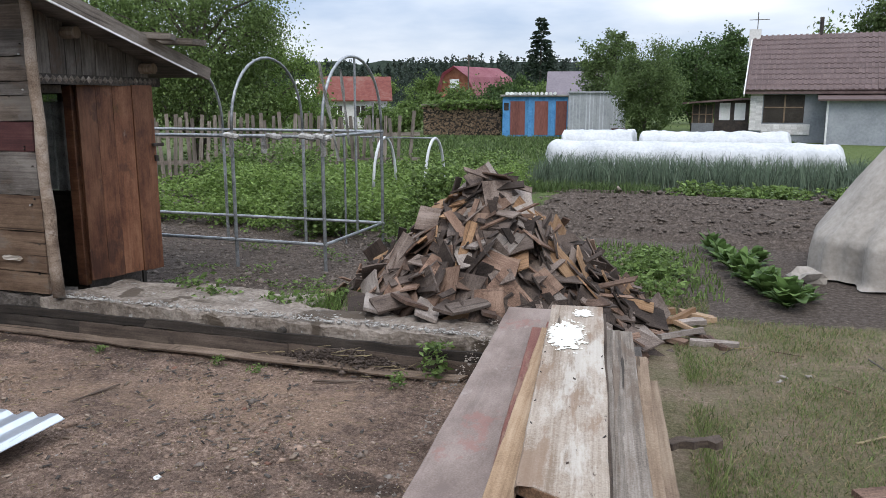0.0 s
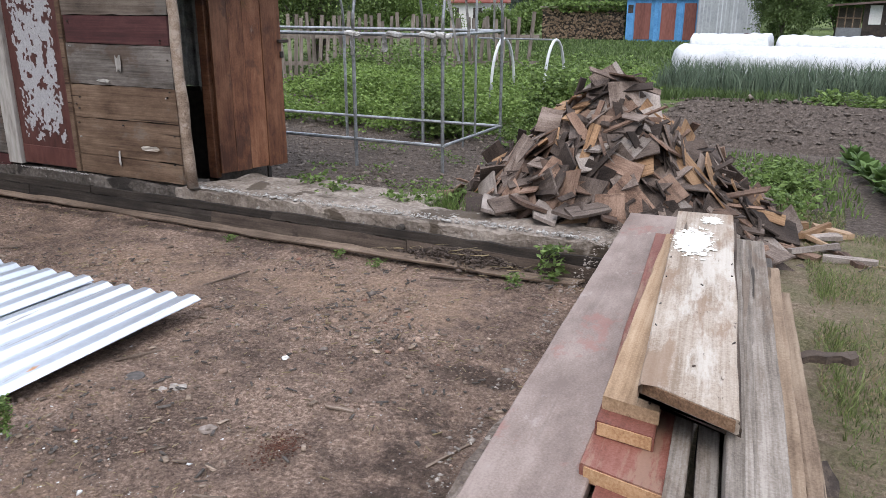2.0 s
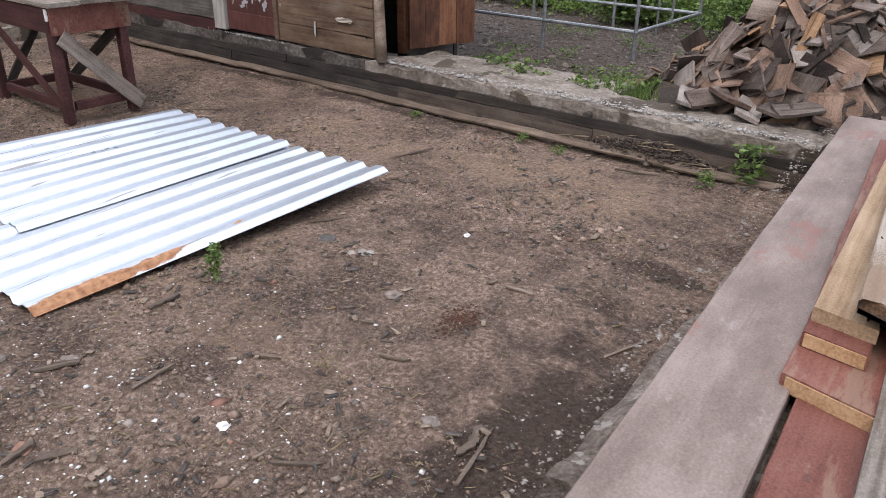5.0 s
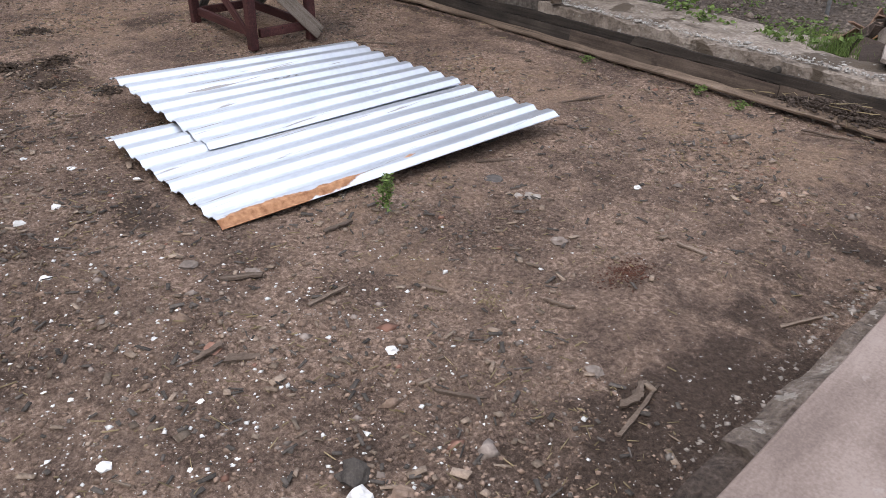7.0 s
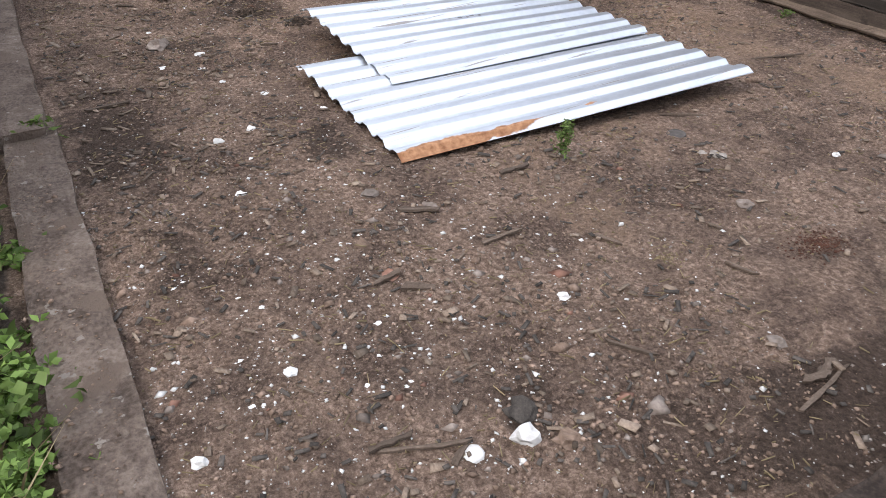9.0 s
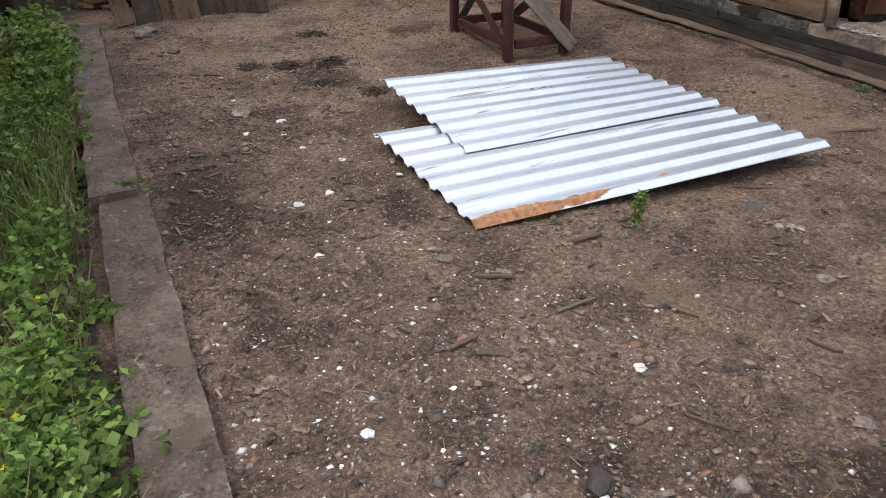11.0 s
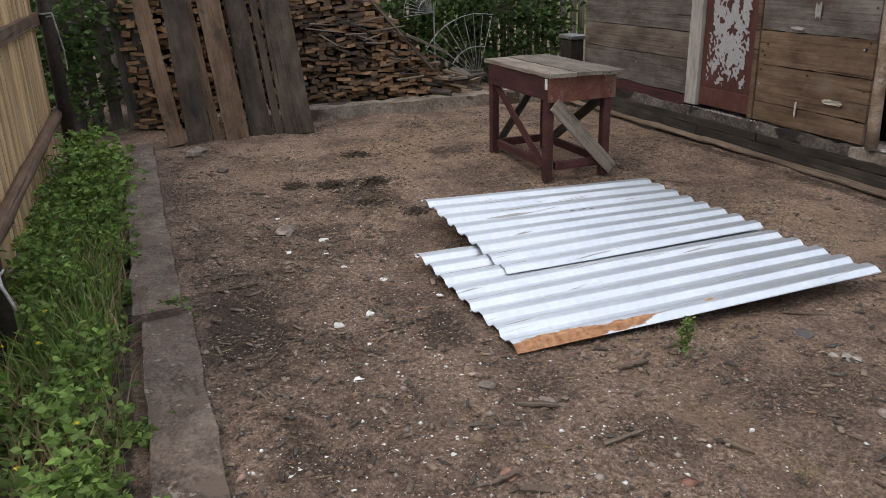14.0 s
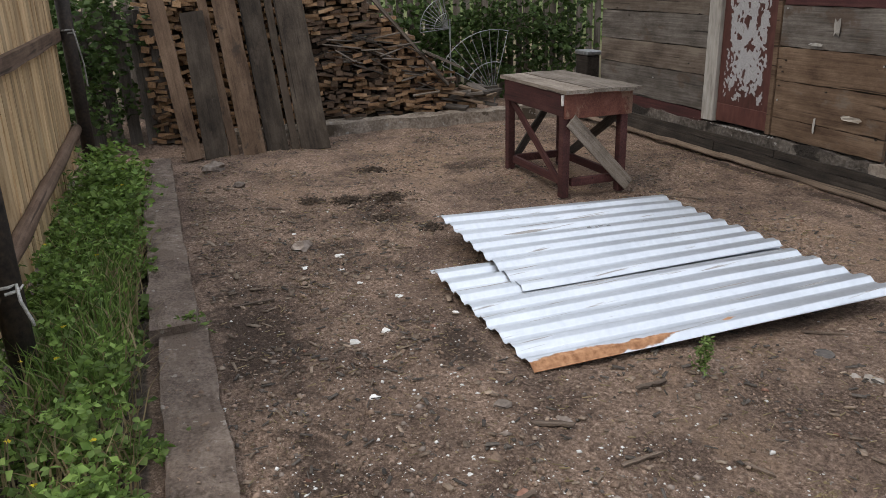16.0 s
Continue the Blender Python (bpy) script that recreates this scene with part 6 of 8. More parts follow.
blades("door_grass", P, 0.3, 0.008, 0.5, leaf_mid, 75, "tuft of long grass behind the foundation strip", "grass")
# loose soil round the greenhouse frame
n = 7000
P = np.stack([wr.uniform(-6.8, -2.3, n), wr.uniform(5.1, 8.9, n), np.zeros(n)], 1)
soil_clod = mk("grey_brown_garden_clods", [(0.06, 0.048, 0.039), (0.12, 0.097, 0.08), (0.2, 0.165, 0.138)], 14, rough=0.98, bump=0.6, vary=0.35)
lumps("garden_clods", P, wr.gamma(1.5, 0.008, n) + 0.004, soil_clod, "loose clods of garden soil under the frame", "clods", 690, 0.55)
bush_rows("frame_weeds", -4.6, -2.6, 5.2, 7.4, 14, 420, 0.035, 0.09, leaf_mid, 691, "small scattered weeds in the bare soil", "weeds", 0.08)
n = 9000
P = np.stack([wr.uniform(-2.4, 5.5, n), wr.uniform(9.2, 13.8, n), np.zeros(n)], 1)
P[:, 2] = 0.12 * np.sin(P[:, 1] * 2 * math.pi / 0.8 + 0.5 * np.sin(P[:, 0] * 0.7)) - 0.01
lumps("furrow_clods", P, wr.gamma(1.3, 0.009, n) + 0.004, soil_clod, "dark clods of freshly dug furrows", "clods", 692, 0.6)
n = 11000
P = np.stack([wr.uniform(-12, 3.5, n), wr.uniform(21.5, 35, n), np.zeros(n)], 1)
blades("far_grass", P, 0.16, 0.05, 0.9, leaf_carrot, 693, "rough green grass before the far sheds", "grass")
# onions, in rows
rows_y = np.repeat(np.arange(14.6, 17.6, 0.32), 560)
P = np.stack([wr.uniform(-3.1, 3.6, len(rows_y)), rows_y + wr.normal(0, 0.05, len(rows_y)), np.zeros(len(rows_y))], 1)
blades("onion_bed", P, 0.58, 0.018, 0.6, leaf_onion, 76, "rows of tall bluish green onions", "onions")
P = np.stack([wr.uniform(-3.0, -0.6, 1600), wr.uniform(13.7, 14.5, 1600), np.zeros(1600)], 1)
blades("carrot_bed", P, 0.22, 0.014, 0.8, leaf_carrot, 77, "feathery green carrot row", "carrots")
# lawn on the outer side of the planks
def lawn_points(n, lift):
    """Places on the worn lawn, thick in the green patches and thin on the bare ones."""
    P = np.stack([wr.uniform(-0.35, 3.6, n), wr.uniform(0.2, 6.6, n), np.zeros(n)], 1)
    thick = np.array([noise.noise((x * 1.3, y * 1.3, 8)) + 0.7 * noise.noise((x * 4.2, y * 4.2, 9)) for x, y, _ in P]) + lift
    thick -= 1.7 * np.clip((P[:, 0] - 1.6) / 1.8, 0, 1) + 1.7 * np.clip((2.0 - P[:, 1]) / 1.6, 0, 1)
    return P[(P[:, 0] > 0.22 - 0.07 * (P[:, 1] - 1)) & (thick > wr.uniform(-0.95, 0.6, n)) & ~((P[:, 0] > 0.15) & (P[:, 1] > 6.0))]


blades("lawn_grass", lawn_points(125000, 0.15), 0.036, 0.004, 1.6, grass_m, 78, "short trodden green lawn grass", "grass")
blades("lawn_grass", lawn_points(62000, 0.2), 0.03, 0.0035, 2.4, straw_m, 80, "flattened dry lawn grass", "grass")
yy_ = wr.uniform(1.2, 5.2, 1500)
P = np.stack([0.3 - 0.08 * (yy_ - 1) + np.abs(wr.normal(0, 0.07, 1500)), yy_, np.zeros(1500)], 1)
P = P[np.array([noise.noise((0, p[1] * 2.2, 3)) for p in P]) > -0.05]
blades("edge_grass", P, 0.065, 0.005, 0.9, grass_m, 81, "taller green grass along the plank stack", "grass")
n = 9000
P = np.stack([wr.uniform(-1.2, 0.3, n), wr.uniform(6.5, 24, n), np.zeros(n)], 1)
P[:, 0] -= np.clip((P[:, 1] - 7) * 0.13, 0, 0.3)
P[:, 0] -= np.where(P[:, 1] > 8.9, 2.9, 0.0)
blades("path_grass", P, 0.09, 0.012, 0.8, leaf_mid, 79, "green grass of the garden path", "grass")
# small weeds in the yard
for k, (x, y, h, mt, s) in enumerate(((-1.36, 4.04, 0.26, leaf_mid, 0.055), (-1.55, 3.9, 0.1, leaf_mid, 0.03), (-2.66, 1.58, 0.17, leaf_mid, 0.022), (-3.6, 3.9, 0.06, leaf_mid, 0.02), (-2.75, 3.95, 0.06, leaf_mid, 0.022), (-1.85, 1.42, 0.05, straw_m, 0.014), (-2.45, 3.9, 0.05, leaf_mid, 0.022), (-3.85, -0.33, 0.10, leaf_mid, 0.04))):
    plant_clump("yard_weed", [(x, y, 0, 1)], (60, 45, 150)[min(k, 2)] if k < 3 else 45, s, 0.008 + s * 0.35 if k == 2 else 0.02 + s * 0.35, h, mt, 90 + k, "small green weed growing from the bare earth", "weed", up=0.35, wide=0.45)


# horseradish clumps
def big_leaf(L, W, seed):
    """A long waved leaf with a pale rib, from its stalk."""
    r = random.Random(seed)
    bm = bmesh.new()
    rows = []
    bend = r.uniform(0.5, 1.2)
    for i in range(8):
        t = i / 7
        w = W * (0.12 + 0.95 * math.sin(math.pi * min(1, max(0, (t - 0.12) / 0.9))) ** 0.7) * 0.5 if t > 0.15 else 0.008
        x, z = L * t * math.cos(bend * t * 0.6), L * math.sin(bend * t) * 0.75 - L * 0.35 * t * t * bend
        wav = 0.12 * w * math.sin(t * 17 + seed)
        rows.append([bm.verts.new((x, -w, z + 0.25 * w + wav)), bm.verts.new((x, 0, z)), bm.verts.new((x, w, z + 0.25 * w - wav))])
    for a, b in zip(rows, rows[1:]):
        for k in range(2):
            bm.faces.new((a[k], b[k], b[k + 1], a[k + 1]))
    return bm


cr = random.Random(17)
leafbank = []
for k in range(6):
    bm = big_leaf(cr.uniform(0.26, 0.36), cr.uniform(0.10, 0.14), k)
    me = bpy.data.meshes.new("leaf")
    bm.to_mesh(me)
    bm.free()
    me.materials.append(leaf_chard)
    me.polygons.foreach_set("use_smooth", [True] * len(me.polygons))
    leafbank.append(me)
for i, (x, y, nl, s) in enumerate(((0.74, 6.5, 44, 1.0), (0.62, 6.85, 38, 0.98), (0.52, 7.2, 36, 1.0), (0.44, 7.55, 32, 0.98), (0.36, 7.95, 26, 0.85), (0.28, 8.35, 24, 0.85), (0.2, 8.75, 22, 0.85), (0.62, 8.2, 30, 0.8), (0.92, 6.75, 22, 0.65), (1.55, 10.2, 14, 0.8))):
    hp = thing("horseradish_plant", "lush horseradish plant with long glossy leaves", "plant", "horseradish row", m=pose(x, y, 0.0))
    for k in range(int(nl * 1.9)):
        put("leaf", cr.choice(leafbank), pose(0, 0, 0, 0, cr.uniform(-66, 0), k * 137.5 + cr.uniform(-15, 15)) @ Matrix.Scale(s * cr.uniform(0.5, 0.95), 4), hp)

# canvas-covered heap and its stone
bm = bmesh.new()
nr, na = 30, 110
tc_ = Vector((2.0, 8.15, 0))
prev = None
for i in range(nr + 1):
    t = i / nr
    row = []
    for k in range(na):
        a = 2 * math.pi * k / na
        deep = smooth(0.35, 1.0, t)
        fold = 0.045 * math.sin(a * 8 + 1.6 * math.sin(a * 3)) * deep + 0.022 * math.sin(a * 21 + 2 * math.sin(a * 5) + 3 * t) * deep
        fold += 0.03 * noise.noise((math.cos(a) * 4, math.sin(a) * 4, t * 3)) * deep
        u = min(1.0, t / 0.72)
        rad = (1.0 + 1.5 * fold) * u ** 0.92
        z = 1.52 - 1.16 * u ** 1.12 if t <= 0.72 else 0.36 * (1 - (t - 0.72) / 0.28)
        z += (0.03 * noise.noise((math.cos(a) * 5, math.sin(a) * 5, t * 7)) + 0.05 * noise.noise((math.cos(a) * 1.7, math.sin(a) * 1.7, t * 3))) * (1 - deep * 0.5)
        if i == nr:
            rad, z = rad * (1.04 + 0.04 * math.sin(a * 13)), 0.012 + 0.012 * abs(math.sin(a * 7))
        row.append(bm.verts.new((rad * math.cos(a) * 0.9, rad * math.sin(a) * 1.05, max(z, 0.01))))
    if prev:
        for k in range(na):
            bm.faces.new((prev[k], row[k], row[(k + 1) % na], prev[(k + 1) % na]))
    prev = row
me = bpy.data.meshes.new("canvas_cover")
bm.to_mesh(me)
bm.free()
me.materials.append(tarp_beige)
me.polygons.foreach_set("use_smooth", [True] * len(me.polygons))
put("canvas_cover", me, Matrix.Translation(tc_), label="greyish beige canvas draped over a tall heap", category="cover")


def stone(x, y, s, seed, material, label, flat=0.6, z=0.0, grp="stones", name="stone"):
    bm = bmesh.new()
    bmesh.ops.create_icosphere(bm, subdivisions=2, radius=s)
    for v in bm.verts:
        u = v.co / s
        v.co *= 1 + 0.5 * noise.noise(u * 1.3 + Vector((seed, 0, 0))) + 0.4 * noise.noise(u * 2.9 + Vector((0, seed, 0)))
        v.co.z *= flat
    me = bpy.data.meshes.new(name)
    bm.to_mesh(me)
    bm.free()
    me.materials.append(material)
    return put(name, me, pose(x, y, z + s * flat * 0.55, 0, 0, seed * 40), label=label, category="stone", group=grp)


stone(1.0, 7.55, 0.15, 3, tarp_beige, "large pale stone weighing down the canvas edge")

# covered beds
def covered_bed(x0, x1, y, h, w, seed):
    nx_, nv = 110, 18
    vs, fs = [], []
    for i in range(nx_ + 1):
        u = i / nx_
        x = x0 + (x1 - x0) * u
        endf = min(1.0, min(u, 1 - u) * 45) ** 0.5
        for j in range(nv + 1):
            a = math.pi * j / nv
            hump = h * (0.98 + 0.02 * abs(math.sin(u * math.pi * 5 + seed))) * (0.6 + 0.4 * endf)
            q = 0.025 * noise.noise((x * 1.2 + seed, math.cos(a) * 3, 2)) + 0.035 * noise.noise((x * 3 + seed + math.cos(a) * 4, math.cos(a) * 7 - x * 1.5, 4)) + 0.03 * (0.4 - abs(noise.noise((x * 2.2 + seed - math.cos(a) * 2.5, math.cos(a) * 2 + x, 6)))) + 0.015 * noise.noise((x * 9 + seed, math.cos(a) * 9 + x * 5, 6))
            vs.append((x + 0.04 * math.cos(a * 3), y - math.cos(a) * (w / 2) * (0.55 + 0.45 * endf) * (1 + q), max(0.0, math.sin(a) ** 0.42 * hump + q * math.sin(a))))
    k = nv + 1
    for i in range(nx_):
        for j in range(nv):
            fs.append((i * k + j, i * k + k + j, i * k + k + j + 1, i * k + j + 1))
    return put("covered_bed", mesh_of("covered_bed", vs, fs, cover_white, True), label="vegetable bed under a white fleece tunnel", category="cover", group="covered beds")


covered_bed(-3.4, 3.0, 18.6, 0.70, 1.0, 1)
covered_bed(-3.3, -1.5, 20.2, 0.9, 1.0, 2)
covered_bed(-1.4, 2.1, 20.3, 0.88, 1.0, 3)

# small hoops
hp = thing("bed_hoops", "small bare hoops joined by a rail", "hoops")
for x in (-4.52, -3.72):
    bm = bmesh.new()
    polytube(bm, [(x + 0.02, 11.0 - 0.45 * math.cos(math.pi * k / 12), 0.35 + 0.72 * math.sin(math.pi * k / 12)) for k in range(13)], 0.022, 7)
    part("hoop", bm, cover_white, hp, "white plastic hoop", smooth=True)
    part("post", tube(bmesh.new(), (x, 10.56, 0), (x, 10.56, 0.4), 0.015, 6), tube_metal, hp)
    part("post", tube(bmesh.new(), (x, 11.44, 0), (x, 11.44, 0.4), 0.015, 6), tube_metal, hp)
part("rail", tube(bmesh.new(), (-4.9, 11.0, 1.07), (-3.7, 11.0, 1.07), 0.012, 6), tube_metal, hp)

# far picket fence
old = thing("garden_fence", "sagging grey picket fence at the end of the garden", "fence")
obank = [plank_mesh("picket", 1.3, 0.075, 0.02, wood_grey, 3, 0.004, 960 + k) for k in range(3)]
a_, b_ = Vector((-12.5, 12.6)), Vector((-5.9, 16.4))
u_ = (b_ - a_).normalized()
L_ = (b_ - a_).length
k = 0.0
while k < L_:
    if fr.random() > 0.08:
        p = a_ + u_ * k
        t = fr.uniform(-0.1, 0.1)
        m = Matrix(((t * u_.x, u_.x, -u_.y, p.x), (t * u_.y, u_.y, u_.x, p.y), (1, -t, 0, 0.66 + fr.uniform(-0.12, 0.1)), (0, 0, 0, 1)))
        put("picket", obank[fr.randrange(3)], m, old)
    k += fr.uniform(0.1, 0.17)
for z in (0.35, 0.9):
    put("rail", plank_mesh("rail", L_, 0.07, 0.04, wood_grey, 8, 0.01, 966), Matrix.Translation(((a_.x + b_.x) / 2 + 0.02, (a_.y + b_.y) / 2 + 0.03, z)) @ Matrix.Rotation(math.atan2(u_.y, u_.x), 4, "Z") @ pose(0, 0, 0, 90, 0, 0), old)


# ---- trees ----
def tree(name, x, y, h, rad, trunk, material, n, size, seed, label, squash=1.0, clumps=46, z0=0.0):
    """A tapered trunk with limbs, and a crown of leaf clumps with gaps."""
    r = np.random.default_rng(seed)
    n, size, clumps = int(n * 2.6), size * 0.58, int(clumps * 1.7)
    t = thing(name, label, "tree", m=pose(x, y, z0))
    bm = bmesh.new()
    lean = r.normal(0, 0.03, 2)
    top = h * 0.75
    polytube(bm, [(lean[0] * k * h * 0.3, lean[1] * k * h * 0.3, top * k / 6 - 0.05) for k in range(7)], [0.035 * h * (1 - 0.13 * k) * 0.5 for k in range(7)], 8)
    part("trunk", bm, bark_m, t, smooth=True)
    cz = (h + trunk) / 2
    hv = (h - trunk) / 2
    C = r.normal(size=(clumps, 3))
    C /= np.linalg.norm(C, axis=1, keepdims=True)
    C *= (r.uniform(0.3, 1.0, clumps) ** 0.6)[:, None]
    C *= np.array([0.92 + 0.55 * noise.noise((c[0] * 1.8 + seed, c[1] * 1.8, c[2] * 1.8)) for c in C])[:, None]
    C = C * [rad, rad, hv] * squash + [0, 0, cz]
    for k in range(0, clumps, 4):
        bm = bmesh.new()
        b0 = Vector((0, 0, min(top * 0.95, max(trunk * 0.6, C[k][2] - hv * 0.5))))
        tip = Vector(C[k])
        mid = b0.lerp(tip, 0.5) + Vector((0, 0, 0.06 * h))
        polytube(bm, [b0, mid, tip], [0.010 * h, 0.006 * h, 0.002 * h], 5)
        part("limb", bm, bark_m, t)
    idx = r.integers(0, clumps, n)
    g = r.normal(size=(n, 3)) * rad * 0.135 * r.uniform(0.5, 1.35, clumps)[idx][:, None]
    P = C[idx] + g * [1, 1, 0.75] + [0, 0, 1] * (g[:, :1] * r.normal(0, 0.4, clumps)[idx][:, None])
    D = r.normal(size=(n, 3)) + [0, 0, -0.3]
    L = size * r.uniform(0.6, 1.3, n)
    V, F = leaf_arrays(P, D, L, L * 0.6, r, 0.2)
    put("crown", leaf_mesh("crown", V, F, material), None, t, kind="stuff")
    return t


tree("willow_tree", -11.2, 15.8, 5.6, 2.35, 0.5, leaf_willow, 20000, 0.125, 201, "large leafy green tree behind the shed", clumps=90)
tree("willow_tree", -15.2, 17.0, 6.2, 2.9, 0.4, leaf_willow, 13000, 0.18, 202, "tall dense green tree at the garden edge", clumps=80)
tree("ash_tree", -11.0, 18.6, 3.4, 1.3, 0.2, leaf_bright, 7000, 0.13, 203, "leafy young tree by the old fence", clumps=50)
tree("willow_tree", -19.0, 14.0, 7.0, 3.4, 0.3, leaf_willow, 8000, 0.25, 204, "broad green tree beyond the shed", clumps=70)
tree("apple_tree", -2.1, 33.0, 3.7, 1.55, 0.3, leaf_tree, 12000, 0.15, 205, "rounded green apple tree beside the metal shed", clumps=60)
tree("maple_tree", -4.2, 39.5, 5.2, 1.4, 0.6, leaf_tree, 6000, 0.22, 206, "tall dark green tree behind the apple tree", clumps=50)
tree("maple_tree", -0.4, 44.0, 5.0, 2.3, 0.5, leaf_dark, 7500, 0.25, 207, "dark leafy tree beside the house", clumps=60)
tree("maple_tree", 1.3, 46.0, 5.6, 1.9, 0.5, leaf_dark, 6000, 0.3, 208, "dark leafy tree behind the house roof", clumps=50)
tree("birch_tree", 9.0, 44.0, 9.4, 2.0, 1.5, leaf_tree, 4000, 0.32, 209, "birch rising behind the house roof", clumps=40)
tree("lilac_bush", -14.8, 38.5, 1.5, 1.2, 0.1, leaf_mid, 3500, 0.26, 210, "green bush before the red-roofed house", clumps=34)
tree("lilac_bush", -12.6, 40.0, 2.3, 1.6, 0.1, leaf_mid, 3500, 0.26, 211, "green bush behind the woodpile", clumps=34)
tree("lilac_bush", -10.2, 41.5, 2.5, 1.8, 0.1, leaf_dark, 3200, 0.26, 212, "dark bush behind the blue shed", clumps=34)
tree("lilac_bush", -12.6, 30.5, 1.5, 1.0, 0.05, leaf_mid, 2400, 0.18, 213, "low shrub near the woodpile", clumps=24)
tree("lilac_bush", -15.0, 29.0, 1.9, 1.2, 0.05, leaf_mid, 2600, 0.2, 214, "garden shrub beyond the fence", clumps=26)
br = random.Random(3)
for k, (x, y, h) in enumerate(((-33, 60, 3.2), (-29, 68, 4.0), (-26, 75, 4.2), (-14, 66, 3.6), (-11.5, 60, 2.8), (-7, 66, 3.4), (-4, 58, 3.4), (0, 60, 4.5), (5, 64, 5.5), (-28, 47, 2.6), (-24, 56, 2.6), (10, 55, 7), (-16.5, 55, 2.2), (-12.5, 52, 2.6))):
    tree("orchard_tree", x, y, h, h * 0.5, 0.3, leaf_mid if k % 3 else leaf_dark, 2200, 0.42, 220 + k, "distant rounded green garden tree", clumps=30)

# spruce
sp = thing("spruce_tree", "tall dark pointed spruce", "tree", m=pose(-14.35, 73.5, 0))
part("trunk", tube(bmesh.new(), (0, 0, -0.1), (0, 0, 9.2), 0.16, 8, 0.02), bark_m, sp)
r = np.random.default_rng(301)
Pn, Dn = [], []
for k in range(21):
    zt = 1.0 + 8.1 * (k / 20) ** 0.92
    for b in range(9 if k < 16 else 6):
        a = b * 0.70 + k * 1.3 + r.normal(0, 0.2)
        reach = (9.5 - zt) * 0.31 * r.uniform(0.6, 1.15) + 0.12
        u = np.sqrt(r.random(34))
        droop = zt - 0.28 * reach * u ** 2 + r.normal(0, 0.05, 34)
        Pn.append(np.stack([reach * u * math.cos(a) + r.normal(0, 0.07, 34), reach * u * math.sin(a) + r.normal(0, 0.07, 34), droop], 1))
        Dn.append(np.stack([math.cos(a) + r.normal(0, 0.5, 34), math.sin(a) + r.normal(0, 0.5, 34), r.normal(-0.4, 0.3, 34)], 1))
P, D = np.concatenate(Pn), np.concatenate(Dn)
n = len(P)
V, F = leaf_arrays(P, D, r.uniform(0.2, 0.42, n), r.uniform(0.09, 0.17, n), r)
put("crown", leaf_mesh("crown", V, F, leaf_spruce), None, sp, kind="stuff")

# forest on the skyline
r = np.random.default_rng(305)
Vs, Fs, o = [], [], 0
for k in range(820):
    ang = r.uniform(-1.15, 0.75)
    d = r.uniform(170, 235)
    cx, cy = d * math.sin(ang), d * math.cos(ang)
    h = r.uniform(12.0, 15.2) * (0.9 + 0.2 * noise.noise((ang * 6, 0, 0))) * d / 215
    con = r.random() < 0.8
    m = 190
    z = h * (0.12 + 0.88 * r.random(m))
    w = (h - z) * 0.19 + 0.15 if con else 2.3 * np.sqrt(np.clip(1 - ((z / h - 0.62) / 0.42) ** 2, 0.02, 1))
    a = r.uniform(0, 6.28, m)
    q = w * np.sqrt(r.random(m))
    P = np.stack([cx + q * np.cos(a), cy + q * np.sin(a), z], 1)
    V, F = leaf_arrays(P, r.normal(size=(m, 3)) + [0, 0, 0.2], r.uniform(0.45, 0.95, m), r.uniform(0.3, 0.6, m), r)
    Vs.append(V), Fs.append(F + o)
    o += len(V)
put("far_forest", leaf_mesh("far_forest", np.concatenate(Vs), np.concatenate(Fs), leaf_far), label="dark mixed forest along the skyline", category="forest", kind="stuff")
vs, fs = [], []
for i in range(181):
    ang = -1.4 + 2.6 * i / 180
    for z in (-1, 13.2 + 1.2 * noise.noise((ang * 30, 0, 0))):
        vs.append((240 * math.sin(ang), 240 * math.cos(ang), z))
for i in range(180):
    fs.append((2 * i, 2 * i + 2, 2 * i + 3, 2 * i + 1))
put("forest_backdrop", mesh_of("forest_backdrop", vs, fs, leaf_far), label="dark depth of the distant forest", category="forest", kind="structure")


# ---- sheds and houses ----
def cbox(parent, name, lo, hi, material, label="", bevel=0.0):
    return part(name, box(lo, hi, None, bevel), material, parent, label)


# blue shed: local x along its front, local y away from the yard
bs = thing("blue_shed", "blue painted garden shed with three brown doors", "shed", m=pose(-8.75, 35.9, 0, 0, 0, 11))
cbox(bs, "wall", (0, 0.03, 0), (3.0, 2.2, 1.82), blue_paint)
blue_board = plank_mesh("wall_board", 1.8, 0.145, 0.02, blue_paint, 2, 0.001, 980)
for k in range(20):
    put("wall_board", blue_board, Matrix(((0, 1, 0, 0.075 + 0.15 * k), (0, 0, 1, 0.018), (1, 0, 0, 0.9), (0, 0, 0, 1))), bs)
cbox(bs, "roof", (-0.1, -0.15, 1.84), (3.1, 2.4, 1.92), jamb_grey)
for k in range(12):
    part("roof_edge", tube(bmesh.new(), (0.2 + 0.2 * k, -0.2, 1.97), (0.2 + 0.2 * k, 2.3, 1.97), 0.075, 8), white_trim, bs)
for x0, w in ((0.36, 0.68), (1.48, 0.62), (2.45, 0.5)):
    d = cbox(bs, "door", (x0, -0.02, 0.08), (x0 + w, 0.006, 1.62), door_rust)
    cbox(bs, "door_frame", (x0 - 0.05, -0.015, 0.05), (x0 - 0.004, 0.006, 1.68), blue_paint)
w_ = cbox(bs, "window", (0.06, -0.012, 1.2), (0.28, 0.006, 1.55), iron_dark)
